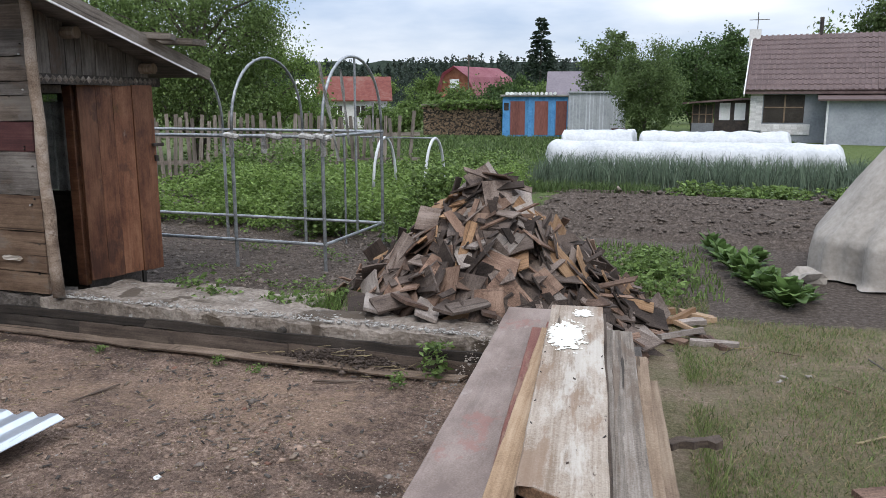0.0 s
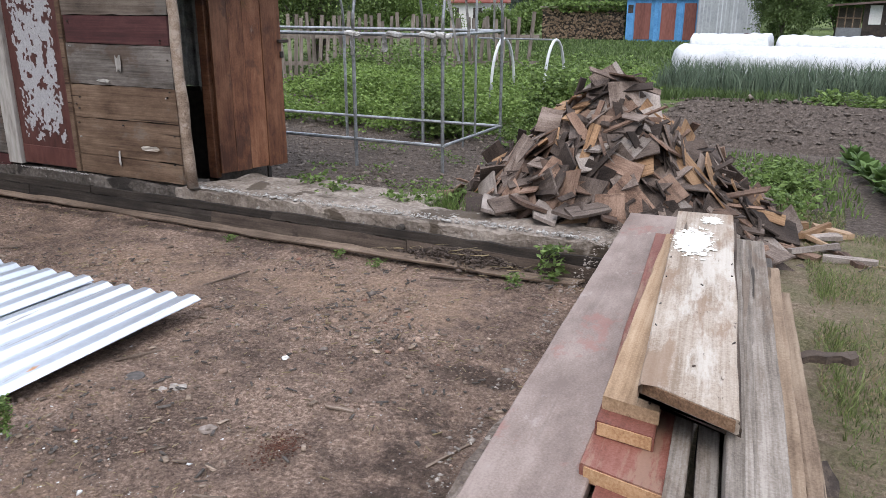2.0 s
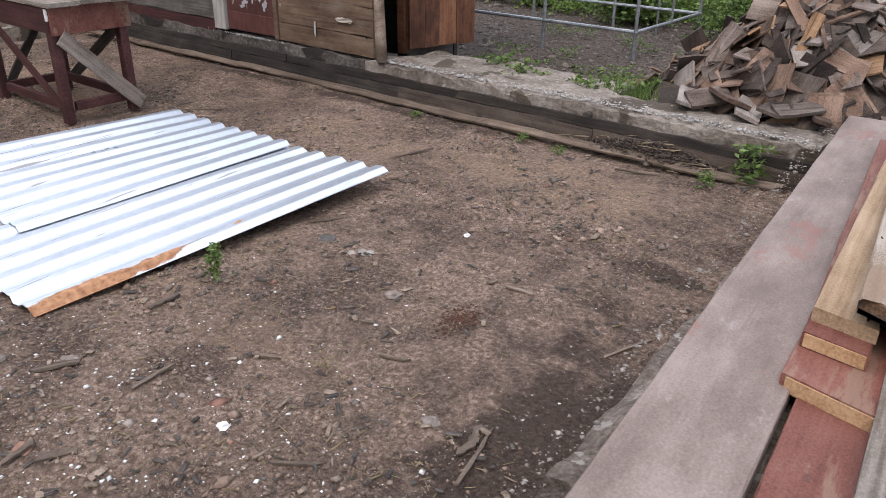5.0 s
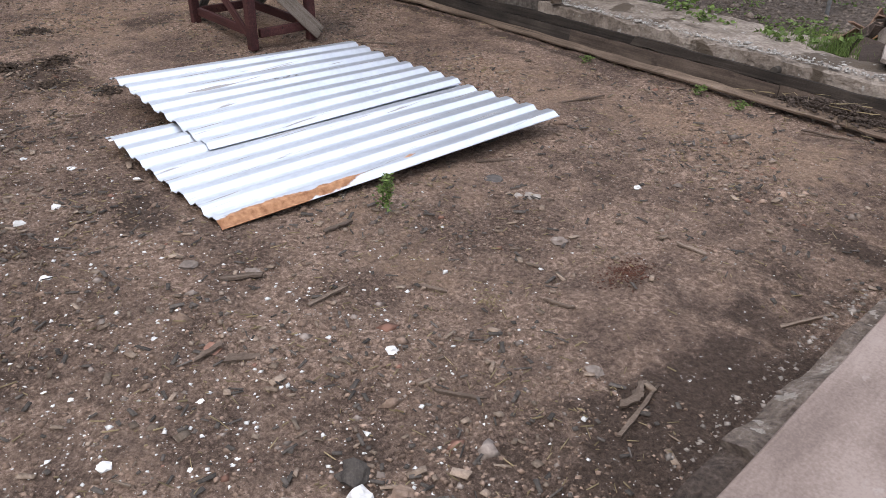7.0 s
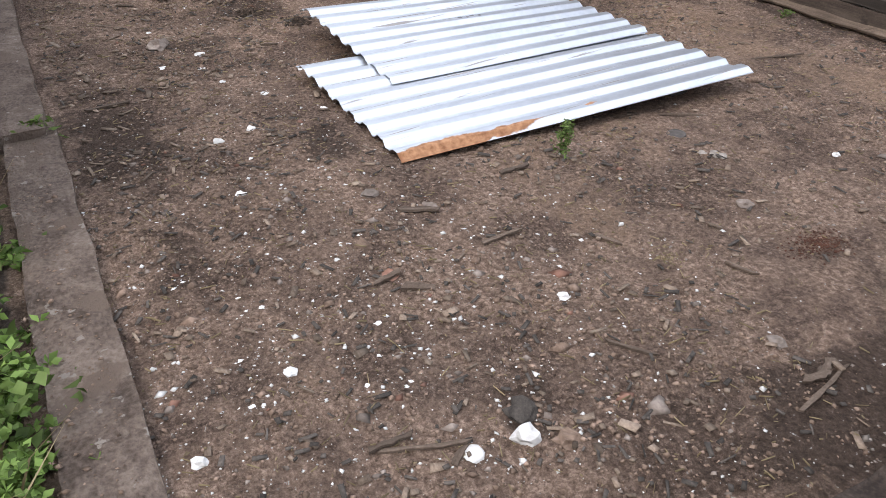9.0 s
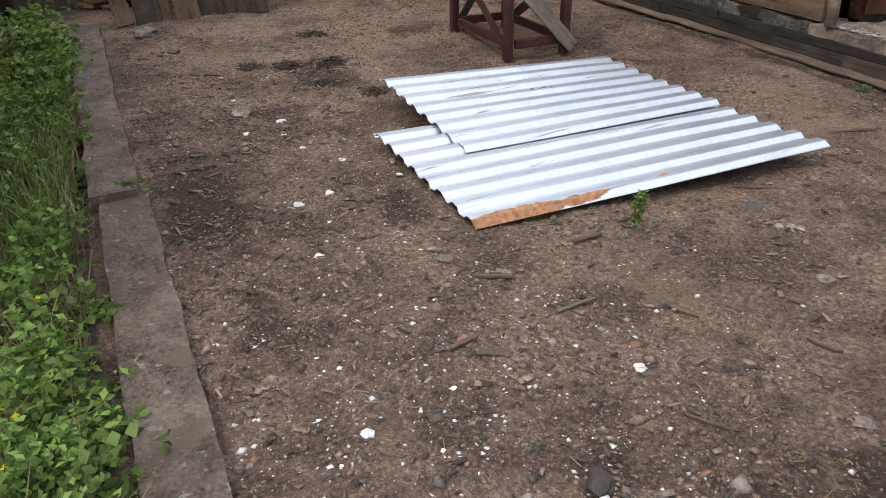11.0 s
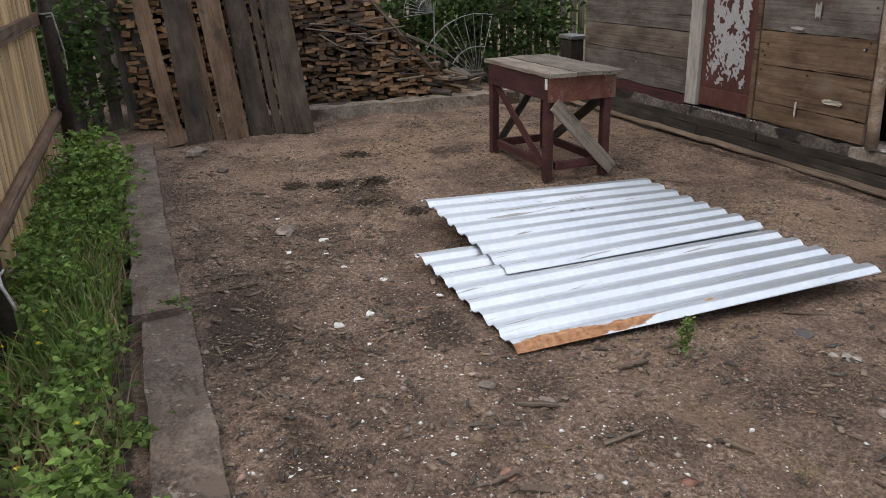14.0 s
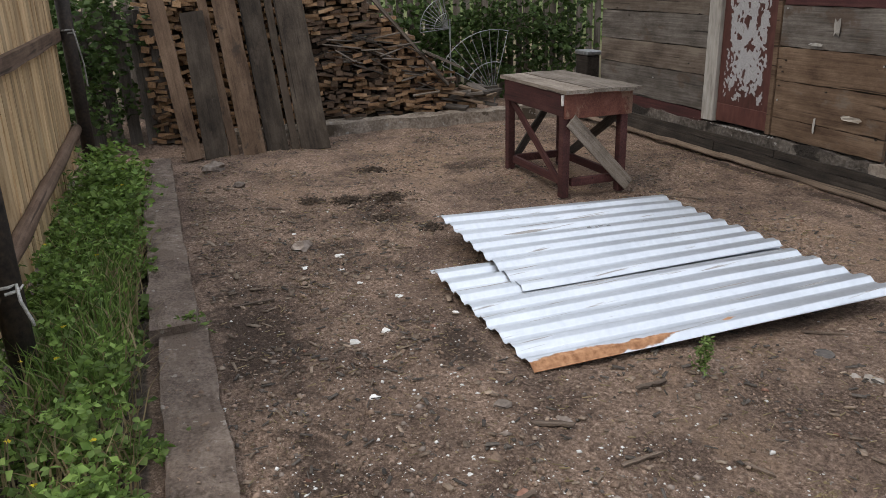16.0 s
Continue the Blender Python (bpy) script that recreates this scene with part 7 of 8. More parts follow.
# grey metal shed
ms = thing("metal_shed", "plain grey corrugated metal shed", "shed", m=pose(-5.72, 36.1, 0, 0, 0, 6))
cbox(ms, "wall", (0, 0.03, 0), (2.55, 2.4, 2.0), sheet_grey)
rib = bmesh.new()
add_box(rib, (0, 0, 0), (0.05, 0.03, 1.98))
ribme = bpy.data.meshes.new("rib")
rib.to_mesh(ribme)
rib.free()
ribme.materials.append(sheet_grey)
for k in range(17):
    put("rib", ribme, pose(0.03 + 0.15 * k, 0, 0.0), ms)
cbox(ms, "roof", (-0.05, -0.1, 2.0), (2.6, 2.5, 2.05), sheet_grey)
bar = thing("red_barrel", "dark red metal box beside the metal shed", "box", m=pose(-3.6, 34.6, 0))
cbox(bar, "body", (0, 0, 0), (0.8, 0.5, 0.42), wood_red, bevel=0.03)
cbox(bar, "lid", (-0.03, -0.03, 0.42), (0.83, 0.53, 0.46), wood_red)

# far woodpile
wp = thing("far_woodpile", "long stacked woodpile of dark split logs", "woodpile", m=pose(-12.7, 36.0, 0, 0, 0, 15))
# added dark box behind the log ends, painting the shade between them
cbox(wp, "core", (0, 0.12, 0), (3.75, 0.7, 1.35), wood_dark)
r2 = random.Random(44)
vs, fs = [], []
for k in range(900):
    x, z = r2.uniform(0, 3.75), r2.uniform(0.03, 1.42)
    s = r2.uniform(0.03, 0.065)
    q = [(x + s * math.cos(6.283 * i / 5 + k), z + s * 0.8 * math.sin(6.283 * i / 5 + k)) for i in range(5)]
    o = len(vs)
    dy = r2.uniform(-0.06, 0.08)
    vs += [(a, dy, b) for a, b in q] + [(a, 0.3, b) for a, b in q]
    fs.append(tuple(o + i for i in (4, 3, 2, 1, 0)))
    fs += [(o + i, o + (i + 1) % 5, o + 5 + (i + 1) % 5, o + 5 + i) for i in range(5)]
put("stacked_log", mesh_of("stacked_log", vs, fs, wood_brown), None, wp, kind="stuff")
cbox(wp, "cover", (-0.1, -0.1, 1.42), (3.85, 0.85, 1.47), wood_grey)
plant_clump("woodpile_creeper", [(-12.0 + 0.35 * k, 36.3 + 0.09 * k, 1.2, 1) for k in range(9)], 900, 0.2, 0.25, 0.45, leaf_mid, 401, "green creeper growing over the woodpile", "creeper")


def prism_roof(parent, x0, x1, y0, y1, ze, zr, material, t=0.08, name="roof", ridge_axis="x"):
    """A gabled roof: two thick slopes meeting in a ridge."""
    bm = bmesh.new()
    ym = (y0 + y1) / 2
    if ridge_axis == "x":
        pf = [(y0, ze), (ym, zr), (y1, ze), (y1, ze - t), (ym, zr - t * 1.3), (y0, ze - t)]
        A = [bm.verts.new((x0, y, z)) for y, z in pf]
        C = [bm.verts.new((x1, y, z)) for y, z in pf]
    else:
        xm = (x0 + x1) / 2
        pf = [(x0, ze), (xm, zr), (x1, ze), (x1, ze - t), (xm, zr - t * 1.3), (x0, ze - t)]
        A = [bm.verts.new((x, y0, z)) for x, z in pf]
        C = [bm.verts.new((x, y1, z)) for x, z in pf]
    for k in range(6):
        bm.faces.new((A[k], A[(k + 1) % 6], C[(k + 1) % 6], C[k]))
    bm.faces.new((A[0], A[5], A[4], A[1]))
    bm.faces.new((A[1], A[4], A[3], A[2]))
    bm.faces.new((C[1], C[4], C[5], C[0]))
    bm.faces.new((C[2], C[3], C[4], C[1]))
    bmesh.ops.recalc_face_normals(bm, faces=bm.faces)
    return part(name, bm, material, parent)


# house with brown roof
hs = thing("brown_roof_house", "white and grey house with a brown tiled roof", "house", m=pose(1.95, 34.3, 0, 0, 0, -6.5))
cbox(hs, "wall", (0, 0, 0), (8.5, 4.6, 1.95), plaster)
cbox(hs, "brick_pier", (-0.03, -0.04, 0.45), (0.42, 0.2, 1.95), white_brick)
for k in range(15):
    for j in range(2):
        cbox(hs, "brick", (-0.045 + 0.235 * j, -0.055, 0.47 + 0.098 * k), (0.18 + 0.235 * j, 0.0, 0.555 + 0.098 * k), white_brick)
cbox(hs, "brick_band", (0.42, -0.03, 0.30), (2.2, 0.05, 0.72), white_brick)
for k in range(8):
    for j in range(4):
        cbox(hs, "brick", (0.44 + 0.22 * k, -0.04, 0.32 + 0.098 * j), (0.645 + 0.22 * k, 0.0, 0.405 + 0.098 * j), white_brick)
wn_ = cbox(hs, "window", (0.46, -0.02, 0.78), (1.95, 0.01, 1.86), iron_dark, "dark brown framed window")
cbox(wn_, "pane", (0.55, -0.035, 0.85), (1.2, -0.022, 1.8), inside_shade)
cbox(wn_, "pane", (1.28, -0.035, 0.85), (1.88, -0.022, 1.8), inside_shade)
cbox(wn_, "mullion", (1.21, -0.05, 0.78), (1.27, -0.022, 1.86), wood_brown)
cbox(wn_, "transom", (0.5, -0.05, 1.35), (1.9, -0.036, 1.4), wood_brown)
rf = prism_roof(hs, -0.25, 9.0, -0.35, 4.95, 2.0, 4.28, roof_tile, 0.1)
# rows of pressed tiles
sl_ = math.atan2(2.28, 2.65)
rowme = plank_mesh("roof_course", 9.22, 0.34, 0.045, roof_tile, 2, 0.0, 1200)
for k in range(11):
    t = (k + 0.5) / 11
    put("roof_course", rowme, pose(4.375, -0.37 + 2.65 * t, 2.035 + 2.28 * t, math.degrees(sl_) - 3.0, 0, 0), rf)
tl = plank_mesh("tile_wave", 0.33, 0.09, 0.03, roof_tile, 1, 0.0, 1201)
for k in range(11):
    for j in range(24):
        t = (k + 0.5) / 11
        put("tile", tl, pose(-0.15 + 0.22 * j, -0.39 + 2.65 * t, 2.075 + 2.28 * t, math.degrees(sl_) - 3.0, 0, 0) @ pose(0, 0, 0, 0, 0, 90), rf)
gb_ = bmesh.new()
gv = [gb_.verts.new(p) for p in ((-0.005, 0.0, 1.95), (-0.005, 4.6, 1.95), (-0.005, 2.3, 4.1), (0.2, 0.0, 1.95), (0.2, 4.6, 1.95), (0.2, 2.3, 4.1))]
for f in ((0, 2, 1), (3, 4, 5), (0, 1, 4, 3), (1, 2, 5, 4), (2, 0, 3, 5)):
    gb_.faces.new([gv[i] for i in f])
part("gable", gb_, roof_red, hs)
put("bargeboard", plank_mesh("bargeboard", 3.85, 0.16, 0.04, white_trim, 2, 0.0, 1203), Matrix.Translation((-0.28, 0.97, 3.11)) @ Matrix.Rotation(sl_, 4, "X") @ pose(0, 0, 0, 0, 0, 90) @ pose(0, 0, 0, 90, 0, 0), hs)
cbox(hs, "chimney", (-0.4, 2.1, 3.9), (0.05, 2.5, 4.6), white_brick)
part("flue", tube(bmesh.new(), (2.35, 2.3, 4.1), (2.35, 2.3, 5.0), 0.08, 8), iron_dark, hs)
part("aerial", tube(bmesh.new(), (-0.1, 2.3, 4.5), (-0.1, 2.3, 5.3), 0.02, 6), iron_dark, hs)
part("aerial", tube(bmesh.new(), (-0.45, 2.3, 5.0), (0.35, 2.3, 5.0), 0.015, 6), iron_dark, hs)
cbox(hs, "extension", (2.75, -1.2, 0), (6.2, 0.0, 1.66), plaster)
cbox(hs, "corner_trim", (2.72, -1.23, 0), (2.79, -1.17, 1.66), white_trim)
ext = cbox(hs, "extension_roof", (0, 0, 0), (1, 1, 0.06), roof_tile)
ext.matrix_basis = Matrix(((4.0, 0, 0, 2.4), (0, 1.5, 0, -1.5), (0, 0.42, 1, 1.63), (0, 0, 0, 1)))
# veranda
cbox(hs, "veranda_wall", (-2.35, 0.5, 0), (-0.0, 0.62, 0.72), plaster)
cbox(hs, "veranda_glazing", (-2.35, 0.54, 0.72), (-1.5, 0.6, 1.45), inside_shade)
for k in range(4):
    cbox(hs, "veranda_bar", (-2.35 + 0.27 * k, 0.5, 0.72), (-2.31 + 0.27 * k, 0.535, 1.5), wood_brown)
cbox(hs, "veranda_bar", (-2.35, 0.49, 1.06), (-1.5, 0.53, 1.1), wood_brown)
vd = cbox(hs, "veranda_door", (-1.45, 0.44, 0.05), (-0.1, 0.6, 1.66), iron_dark, "dark double door with two white panels")
cbox(vd, "panel", (-1.25, 0.41, 0.85), (-0.83, 0.437, 1.55), white_trim)
cbox(vd, "panel", (-0.66, 0.41, 0.85), (-0.24, 0.437, 1.55), white_trim)
vr = cbox(hs, "veranda_roof", (0, 0, 0), (1, 1, 0.07), roof_tile)
vr.matrix_basis = Matrix(((2.9, 0, 0, -2.75), (0, 1.6, 0, 0.1), (0.42, 0, 1, 1.5), (0, 0, 0, 1)))
for x, y in ((0.4, 33.2), (0.9, 33.4)):
    stone(x, y, 0.22, 5 + x, white_stone, "white garden box beside the house", 0.9, grp="white boxes")

# red roof house
rh = thing("red_roof_house", "small pale house with a rusty red roof", "house", m=pose(-21.9, 43.0, 0, 0, 0, 24))
cbox(rh, "wall", (0.2, 0.3, 0), (4.2, 4.0, 1.75), white_brick)
prism_roof(rh, -0.1, 4.5, 0.0, 4.3, 1.7, 3.15, roof_red)
for x in (0.9, 2.3):
    wq = cbox(rh, "window", (x, 0.27, 0.7), (x + 0.55, 0.305, 1.35), iron_dark)
    cbox(wq, "mullion", (x + 0.25, 0.25, 0.7), (x + 0.3, 0.268, 1.35), white_trim)
cbox(rh, "annex", (3.0, -0.9, 0), (4.9, 0.3, 1.2), jamb_grey)
cbox(rh, "annex_roof", (2.8, -1.1, 1.2), (5.1, 0.4, 1.28), plaster)
# pink roof house
ph = thing("gambrel_house", "orange brick house with a crimson gambrel roof", "house", m=pose(-20.6, 62.6, 0, 0, 0, -20))
cbox(ph, "wall", (0, 0, 0), (3.2, 6.0, 2.3), brick_orange)
bm = bmesh.new()
pf = ((-0.25, 2.2), (0.45, 3.9), (1.6, 4.45), (3.0, 3.6), (4.1, 1.6))
A = [bm.verts.new((x, -0.3, z)) for x, z in pf]
C = [bm.verts.new((x, 6.2, z)) for x, z in pf]
for k in range(4):
    bm.faces.new((A[k], A[k + 1], C[k + 1], C[k]))
bmesh.ops.solidify(bm, geom=list(bm.faces), thickness=0.1)
part("roof", bm, roof_pink, ph)
bm = bmesh.new()
gv = [bm.verts.new((x, -0.02, z)) for x, z in ((0, 2.3), (0.5, 3.75), (1.6, 4.3), (2.9, 3.5), (3.2, 2.3))]
bm.faces.new(list(reversed(gv)))
bmesh.ops.solidify(bm, geom=list(bm.faces), thickness=0.1)
part("gable", bm, brick_orange, ph)
cbox(ph, "window", (1.1, -0.1, 2.6), (2.0, -0.03, 3.4), white_trim)
# mauve roof barn
mh = thing("mauve_roof_barn", "plain barn with a grey mauve roof", "barn", m=pose(-9.4, 50.0, 0, 0, 0, 8))
cbox(mh, "wall", (0.2, 0.2, 0), (3.4, 4, 2.0), plaster)
prism_roof(mh, 0, 3.7, 0, 4.3, 2.0, 3.55, roof_mauve)
# pole
po = thing("utility_pole", "slender dark wooden utility pole", "pole", m=pose(-17.4, 60.0, 0))
part("shaft", tube(bmesh.new(), (0, 0, 0), (0, 0, 5.2), 0.06, 6), bark_m, po)
part("crossarm", box((-0.4, -0.03, 4.9), (0.4, 0.03, 4.98)), bark_m, po)
# white roofed hut behind the trees
wh = thing("white_hut", "small white-roofed hut among trees", "hut", m=pose(-26.0, 48.0, 0, 0, 0, 25))
cbox(wh, "wall", (0, 0, 0), (2, 2, 1.8), plaster)
prism_roof(wh, -0.1, 2.1, -0.1, 2.1, 1.8, 3.1, white_trim)


# ---- litter on the earth of the yard ----
def gz(x, y):
    return earth(x, y) if -8.5 < x < 1.4 and -1.1 < y < 5.4 else 0.0


dr = np.random.default_rng(500)


def yard_points(n, patchy=1.0):
    """Random places on the open earth, dense in the crumbled patches and sparse on the trodden crust."""
    out = []
    while len(out) < n:
        x, y = dr.uniform(-8.2, -0.95), dr.uniform(-0.25, 4.05)
        near = 0.35 * math.exp(-((x + 2.2) ** 2 / 2.5 + (y - 0.6) ** 2 / 1.0)) - 0.25 * max(0, y - 2.8) - 0.9 * math.exp(-((x + 1.2) ** 2 / 0.16 + (y - 2.0) ** 2 / 0.7))
        if (1 - patchy) + patchy * (crumbly(x, y) ** 1.5 + near) > dr.uniform(0.0, 0.9):
            out.append((x, y, gz(x, y)))
    return np.array(out)


clod_m = mk("earth_clods", [(0.116, 0.0781, 0.0573), (0.219, 0.152, 0.112), (0.341, 0.245, 0.189)], 14, rough=0.98, bump=0.7, vary=0.35)
chip_m = mk("wood_chips", [(0.1, 0.072, 0.052), (0.19, 0.142, 0.106), (0.3, 0.235, 0.182)], 10, GRAIN, 0.9, 0.4, vary=0.45)
red_m = mk("brick_red_chips", [(0.13, 0.065, 0.045), (0.2, 0.105, 0.075), (0.27, 0.155, 0.115)], 10, rough=0.9, bump=0.4, vary=0.3)
lumps("earth_clods", yard_points(52000, 0.9), np.minimum(dr.gamma(1.2, 0.0027, 52000) + 0.0016, 0.012), clod_m, "loose brown clods of earth", "clods", 61, 0.5)
lumps("gravel", yard_points(1800), dr.gamma(1.4, 0.0034, 1800) + 0.002, stone_m, "small grey-brown stones in the earth", "gravel", 62, 0.6)
n = 4000
pick = dr.random(n)
P = np.stack([np.where(pick < 0.74, dr.normal(-1.95, 0.7, n), np.where(pick < 0.93, dr.normal(-4.2, 0.9, n), dr.uniform(-6, -1, n))), np.where(pick < 0.74, dr.normal(0.38, 0.55, n), np.where(pick < 0.93, dr.normal(0.65, 0.5, n), dr.uniform(-0.2, 3, n)))], 1)
P = P[(P[:, 1] > -0.26) & (P[:, 0] < -1.0)]
P = np.concatenate([P, np.array([[gz(x, y)] for x, y in P])], 1)
lumps("lime_crumbs", P, dr.gamma(0.9, 0.0021, len(P)) + 0.0013, white_stone, "white lime and shell crumbs in the earth", "crumbs", 63, 0.55)
lumps("brick_crumbs", yard_points(130), dr.gamma(2.0, 0.005, 130) + 0.003, red_m, "reddish brick and bark crumbs", "crumbs", 64, 0.4)


lumps("earth_lumps", yard_points(420), dr.gamma(2.0, 0.005, 420) + 0.006, clod_m, "larger brown lumps of dry earth", "clods", 68, 0.5)
lumps("stones", yard_points(90), dr.gamma(2.0, 0.005, 90) + 0.007, stone_m, "grey-brown stones half sunk in the earth", "stones", 69, 0.5)
n = 700
P = np.stack([dr.uniform(-3.7, -1.0, n), dr.uniform(-0.4, -0.21, n), np.zeros(n)], 1)
P[:, 1] += 0.034 * P[:, 0]
P[:, 2] = 0.072 - 0.014 * (P[:, 0] + 3.7)
lumps("kerb_crumbs", P, dr.gamma(1.2, 0.0018, n) + 0.0015, clod_m, "crumbs of earth lying on the kerb", "clods", 70, 0.5)


def slivers(name, P, lo, hi, material, label, category, seed, wlo=0.004, whi=0.016):
    """Flat splinters lying on the ground."""
    r = np.random.default_rng(seed)
    n = len(P)
    a = r.uniform(0, 6.28, n)
    L, W, T = lo + (hi - lo) * r.random(n) ** 2.5, r.uniform(wlo, whi, n), r.uniform(0.001, 0.005, n)
    u = np.stack([np.cos(a), np.sin(a), r.normal(0, 0.08, n)], 1) * L[:, None] / 2
    v = np.stack([-np.sin(a), np.cos(a), r.normal(0, 0.12, n)], 1) * W[:, None] / 2
    t = np.array([[0, 0, 1.0]]) * T[:, None]
    c = P + t * 0.8 + [0, 0, 0.003]
    V = np.stack([c - u - v, c + u - v * 0.6, c + u * 0.94 + v, c - u * 0.9 + v, c - u - v + t, c + u - v * 0.6 + t, c + u * 0.94 + v + t, c - u * 0.9 + v + t], 1).reshape(-1, 3)
    q = np.array([(4, 5, 6), (4, 6, 7), (0, 1, 5), (0, 5, 4), (1, 2, 6), (1, 6, 5), (2, 3, 7), (2, 7, 6), (3, 0, 4), (3, 4, 7)])
    F = (q[None] + 8 * np.arange(n)[:, None, None]).reshape(-1, 3)
    return put(name, leaf_mesh(name, V, F, material), None, None, label, category, kind="stuff")


slivers("wood_chips", yard_points(1500, 0.8), 0.01, 0.06, chip_m, "small weathered wood chips on the earth", "wood chips", 65, 0.005, 0.028)
slivers("straw_bits", yard_points(5200, 0.6), 0.008, 0.05, straw_m, "dry straw and twig bits on the earth", "straw", 66, 0.0012, 0.003)
V = yard_points(2600, 0.8)
slivers("dark_bark_bits", V, 0.012, 0.06, wood_dark, "dark bark bits on the earth", "bark", 67)

n = 150
P = np.stack([dr.uniform(-7.2, -3.2, n), np.abs(dr.normal(0, 0.55, n)) - 0.25, np.zeros(n)], 1)
P[:, 2] = [gz(p[0], p[1]) for p in P]
slivers("bark_pieces", P, 0.03, 0.12, chip_m, "flat brown bark and wood pieces along the kerb", "bark", 71, 0.008, 0.03)

# single stones, flakes and sticks
peat_m = mk("dark_brown_peat", [(0.02, 0.014, 0.01), (0.05, 0.035, 0.025), (0.095, 0.068, 0.05)], 16, rough=0.98, bump=0.6, vary=0.3)
disc_m = mk("dusty_rubber", [(0.045, 0.04, 0.037), (0.075, 0.067, 0.062), (0.12, 0.105, 0.095)], 14, rough=0.9, bump=0.3)
pale_stone = mk("pale_earthy_mortar", [(0.19, 0.16, 0.135), (0.3, 0.265, 0.23), (0.4, 0.365, 0.33)], 12, rough=0.95, bump=0.7, vary=0.15)
for x, y, s in ((-4.62, 0.53, 0.03), (-4.52, 0.31, 0.024), (-4.41, 0.49, 0.02), (-4.17, 0.54, 0.017), (-3.9, 0.68, 0.022), (-3.45, 0.34, 0.024), (-3.22, 0.42, 0.014), (-3.59, 0.87, 0.017), (-4.16, 0.95, 0.014), (-5.22, 0.36, 0.016),
                (-2.24, 0.17, 0.014), (-2.32, 0.12, 0.014), (-2.12, -0.12, 0.011), (-1.99, 0.45, 0.016), (-1.72, 0.43, 0.012), (-1.76, 0.32, 0.012), (-2.35, 0.46, 0.018), (-2.37, 0.58, 0.014), (-1.82, 0.02, 0.012)):
    stone(x, y, (0.75 if x > -3.3 else 1.0) * s, x * 5 + y, white_stone, "small white flake of lime on the earth", 0.3, gz(x, y) - 0.003)
for x, y, s, mt, lb, fl in ((-1.42, 0.60, 0.034, white_stone, "square white lump of lime", 0.8), (-1.44, 0.46, 0.03, white_stone, "flat white lump of lime with green stain", 0.35), (-1.71, -0.14, 0.02, white_stone, "round white pebble", 0.7),
                            (-2.36, 2.15, 0.036, pale_stone, "flat pale mortar flake", 0.25), (-2.41, 2.12, 0.024, pale_stone, "broken pale mortar flake", 0.25), (-2.01, 1.95, 0.032, stone_m, "flat grey stone", 0.4), (-2.12, 2.57, 0.016, white_stone, "white pebble", 0.7), (-1.85, 1.02, 0.02, white_stone, "white pebble", 0.6),
                            (-2.19, 0.58, 0.03, red_m, "reddish brick flake", 0.25), (-3.5, 0.5, 0.022, white_stone, "white pebble", 0.7), (-2.71, 0.73, 0.032, stone_m, "grey-brown stone", 0.5), (-2.55, 0.9, 0.03, stone_m, "flat grey stone", 0.35), (-1.36, 0.69, 0.032, clod_m, "dark clod beside the lime lump", 0.5),
                            (-1.5, 0.64, 0.045, wood_dark, "dark rotten wood chunk", 0.45), (-3.7, 1.35, 0.02, white_stone, "white pebble", 0.7), (-4.9, 0.35, 0.06, stone_m, "lumpy brown stone by the kerb", 0.6), (-7.2, 0.0, 0.09, stone_m, "grey stone by the kerb end", 0.6), (-1.12, 0.35, 0.03, white_stone, "pale lump of lime", 0.5),
                            (-1.9, 0.15, 0.02, white_stone, "white pebble", 0.6), (-2.95, 0.3, 0.022, white_stone, "white pebble", 0.6), (-6.6, 0.15, 0.05, stone_m, "brown stone", 0.6), (-1.38, 1.43, 0.028, stone_m, "flat brown stone", 0.35)):
    stone(x, y, s, x * 7 + y, mt, lb + " on the earth", fl, gz(x, y) - 0.006)
twig_m = worn("brown_weathered_twig", [(0.06, 0.042, 0.031), (0.125, 0.092, 0.07), (0.21, 0.162, 0.127)], 0.9, 0.5, 0.35)
for i, (x, y, L, w, rot) in enumerate(((-1.18, 1.385, 0.27, 0.012, 105), (-1.22, 1.4, 0.09, 0.02, 80), (-1.55, 1.04, 0.15, 0.01, 34), (-1.63, 2.27, 0.12, 0.014, 10), (-1.12, 2.2, 0.22, 0.013, 70), (-2.08, 0.63, 0.1, 0.028, 60), (-2.17, 0.56, 0.1, 0.02, 100),
                                       (-1.5, 0.36, 0.22, 0.011, 70), (-1.55, 0.29, 0.12, 0.016, 95), (-1.24, 1.46, 0.08, 0.022, 115), (-4.1, -0.02, 0.2, 0.018, 95), (-2.64, 1.33, 0.14, 0.022, 92), (-2.53, 0.85, 0.15, 0.03, 60), (-1.7, 1.61, 0.1, 0.012, 20),
                                       (-2.06, 1.35, 0.1, 0.018, 25), (-2.23, 1.02, 0.16, 0.016, 95), (-1.45, 0.43, 0.08, 0.018, 130), (-3.1, 3.3, 0.3, 0.014, 75), (-1.9, 3.9, 0.3, 0.016, 20), (-4.9, 3.1, 0.3, 0.013, 50), (-2.75, 2.3, 0.2, 0.01, 60))):
    put("stick", plank_mesh("stick", L, w, 0.008, twig_m, 6, w * 0.28, 1000 + i, ends=0.01), pose(x, y, gz(x, y) + 0.01, dr.uniform(-8, 8), dr.uniform(-2, 2), rot), label="small splintered stick lying on the earth", category="stick", group="sticks")
bm = bmesh.new()
bmesh.ops.create_cone(bm, cap_ends=True, segments=20, radius1=0.044, radius2=0.041, depth=0.008)
me = bpy.data.meshes.new("rubber_disc")
bm.to_mesh(me)
bm.free()
me.materials.append(disc_m)
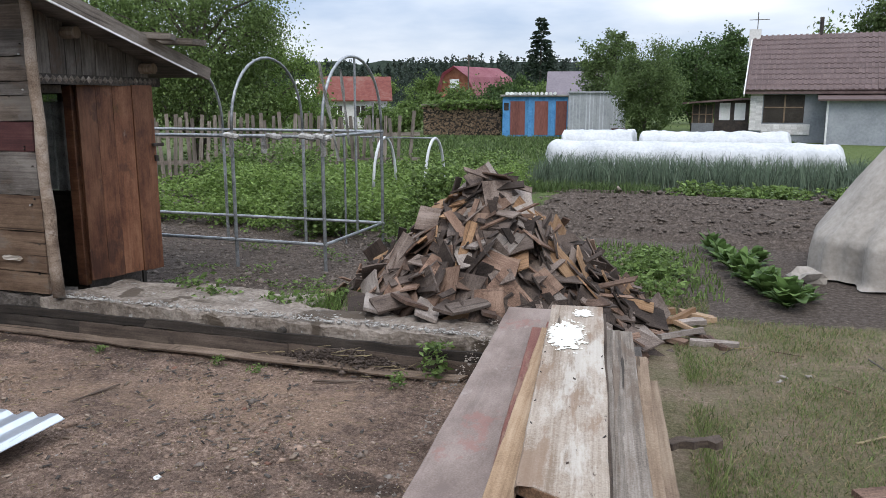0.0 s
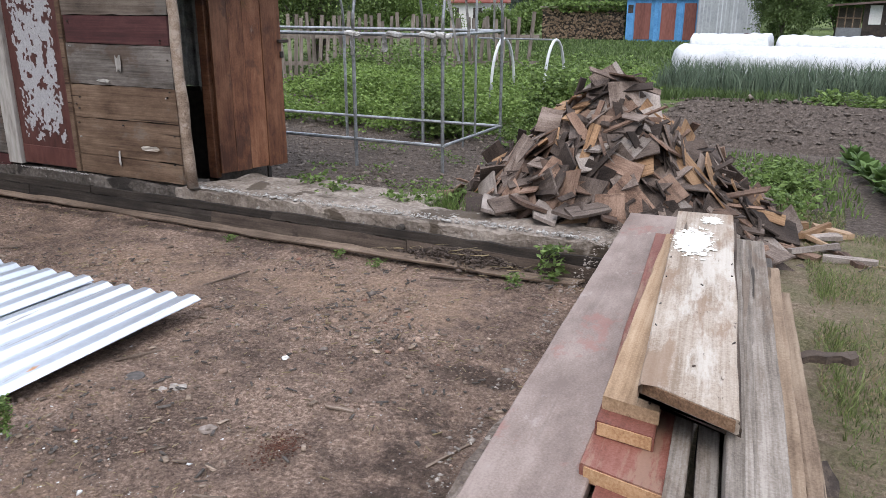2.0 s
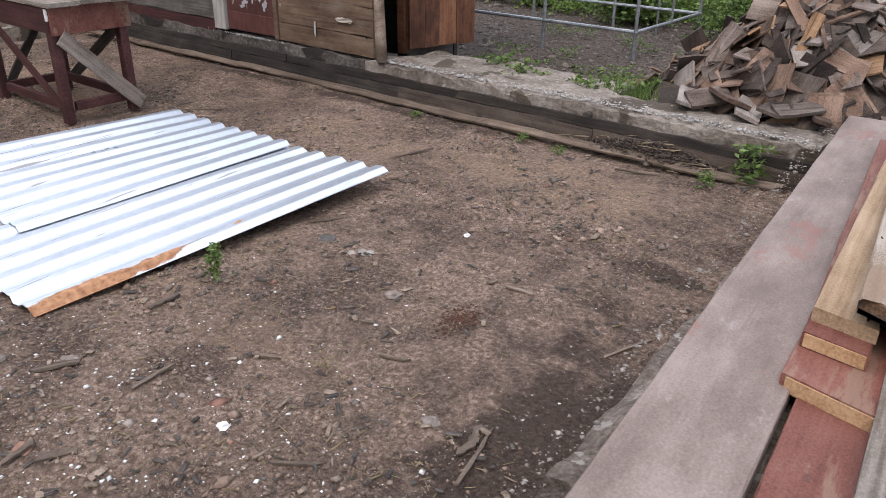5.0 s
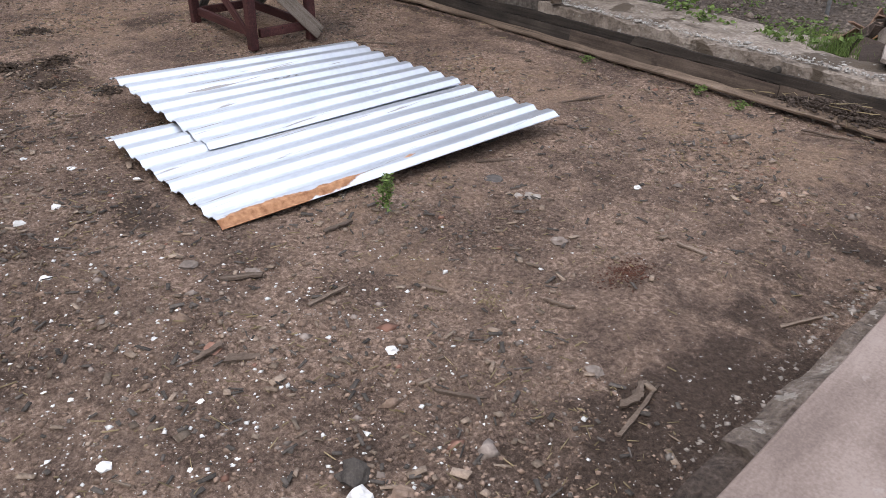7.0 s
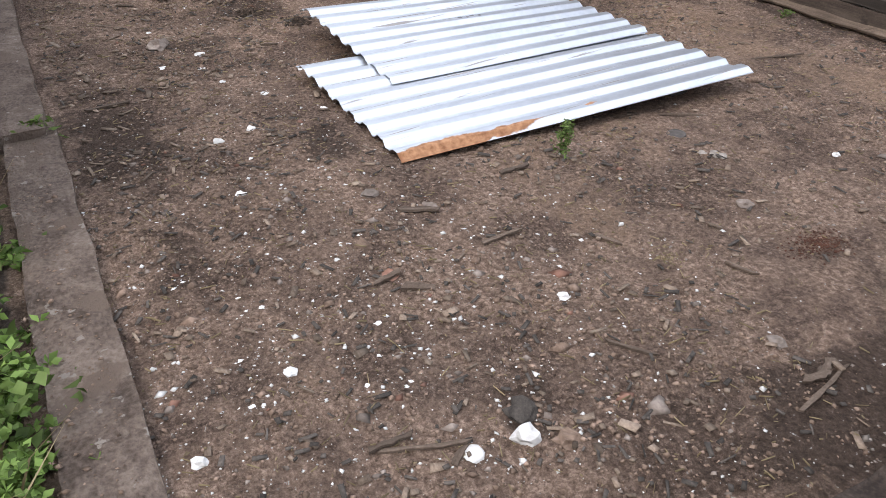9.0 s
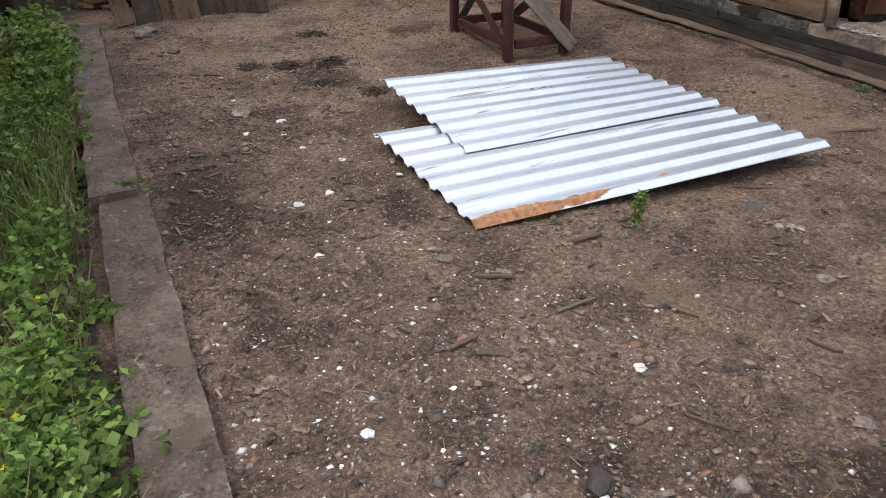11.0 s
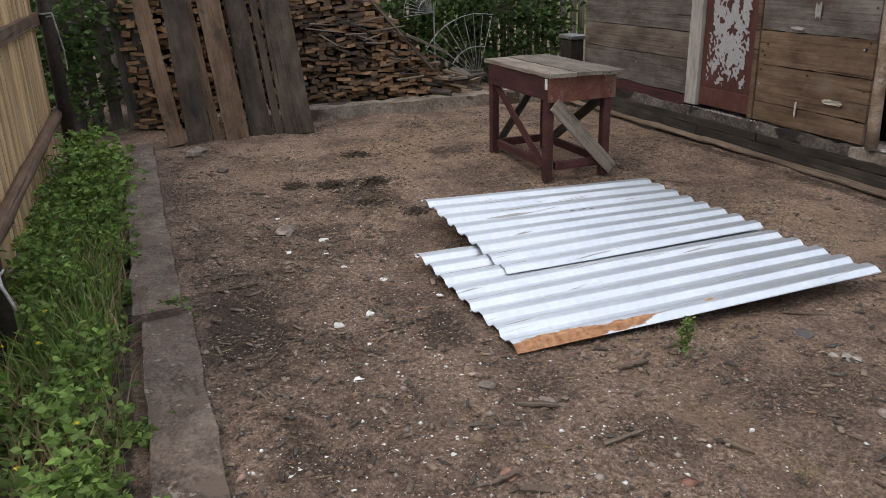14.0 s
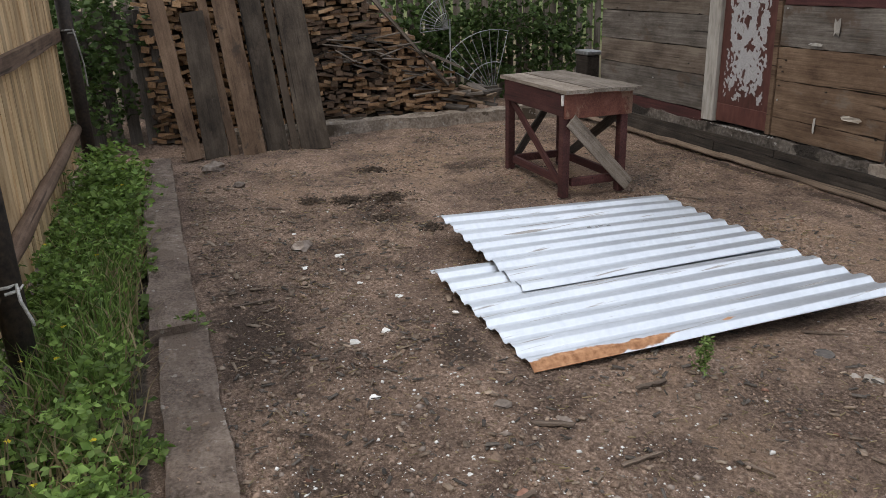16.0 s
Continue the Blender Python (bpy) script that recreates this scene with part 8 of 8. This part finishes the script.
put("rubber_disc", me, pose(-2.61, 2.15, gz(-2.61, 2.15) + 0.005, 3, 2, 0), label="black rubber disc lying on the earth", category="disc")
for k, (x, y, s) in enumerate(((-5.69, 1.15, 0.13), (-5.81, 0.86, 0.1), (-5.3, 1.0, 0.07), (-6.6, 1.25, 0.1), (-4.95, 1.2, 0.07), (-5.9, 0.6, 0.07))):
    n = 260
    P = np.stack([x + dr.normal(0, s * 0.55, n), y + dr.normal(0, s * 0.55, n), np.full(n, gz(x, y) + 0.005)], 1)
    P[:, 2] += np.maximum(0, s * 0.35 - 0.5 * np.hypot(P[:, 0] - x, P[:, 1] - y))
    lumps("peat_heap", P, dr.uniform(0.005, 0.016, n), peat_m, "small heap of dark crumbly peat", "peat", 600 + k)

n = 420
P = np.stack([-1.68 + dr.normal(0, 0.035, n), 1.95 + dr.normal(0, 0.06, n), np.zeros(n)], 1)
P[:, 2] = [gz(p[0], p[1]) + 0.002 for p in P]
sawdust = mk("reddish_sawdust", [(0.06, 0.024, 0.015), (0.1, 0.042, 0.027), (0.14, 0.065, 0.043)], 12, rough=0.95, bump=0.3, vary=0.3)
lumps("red_sawdust", P, dr.uniform(0.002, 0.006, n), sawdust, "spill of reddish brown sawdust on the earth", "sawdust", 640, 0.5)
# earth spilled over the foot of the formwork, with dry grass
n = 2600
P = np.stack([dr.normal(-1.95, 0.33, n), 4.12 - np.abs(dr.normal(0, 0.055, n)), np.zeros(n)], 1)
P[:, 2] = 0.02 + 0.9 * np.clip(P[:, 1] - 3.99, 0, 0.12) * np.exp(-((P[:, 0] + 1.95) / 0.42) ** 2)
lumps("spilled_earth", P, dr.gamma(1.2, 0.003, n) + 0.0015, bank_m, "loose earth spilled over the formwork boards", "clods", 641, 0.6)
slivers("dry_stalks", P[:34] + [0, -0.02, 0.02], 0.05, 0.16, straw_m, "dry straw stalks on the spilled earth", "straw", 642, 0.0015, 0.003)

# scraps on the lawn
pl = random.Random(70)
for k in range(22):
    x, y = pl.uniform(0.2, 1.3), pl.uniform(2.2, 5.6)
    put("paper_scrap" if k % 3 == 0 else "twig", plank_mesh("scrap", pl.uniform(0.03, 0.06) if k % 3 == 0 else pl.uniform(0.08, 0.22), pl.uniform(0.018, 0.03) if k % 3 == 0 else pl.uniform(0.006, 0.014), 0.005, pale_stone if k % 3 == 0 else pl.choice((wood_dark, sh_brown, straw_m)), 4, 0.004, 1400 + k, ends=0.008), pose(x, y, 0.014, pl.uniform(-8, 8), pl.uniform(-6, 6), pl.uniform(0, 180)),
        label="pale scrap lying in the worn grass" if k % 3 == 0 else "dry twig lying in the worn grass", category="scrap" if k % 3 == 0 else "twig", group="scraps on the lawn" if k % 3 == 0 else "twigs on the lawn")
for k, (x, y, rot) in enumerate(((0.84, 3.36, 28), (0.9, 3.22, 40))):
    put("board_offcut", worn_board("board_offcut", 0.3, 0.11, 0.035, wood_fresh if k else sh_brown, 1430 + k, seg=10), pose(x, y, 0.02 + 0.035 * k, 0, 0, rot), label="short pine board offcut lying on the lawn", category="board", group="board offcuts")
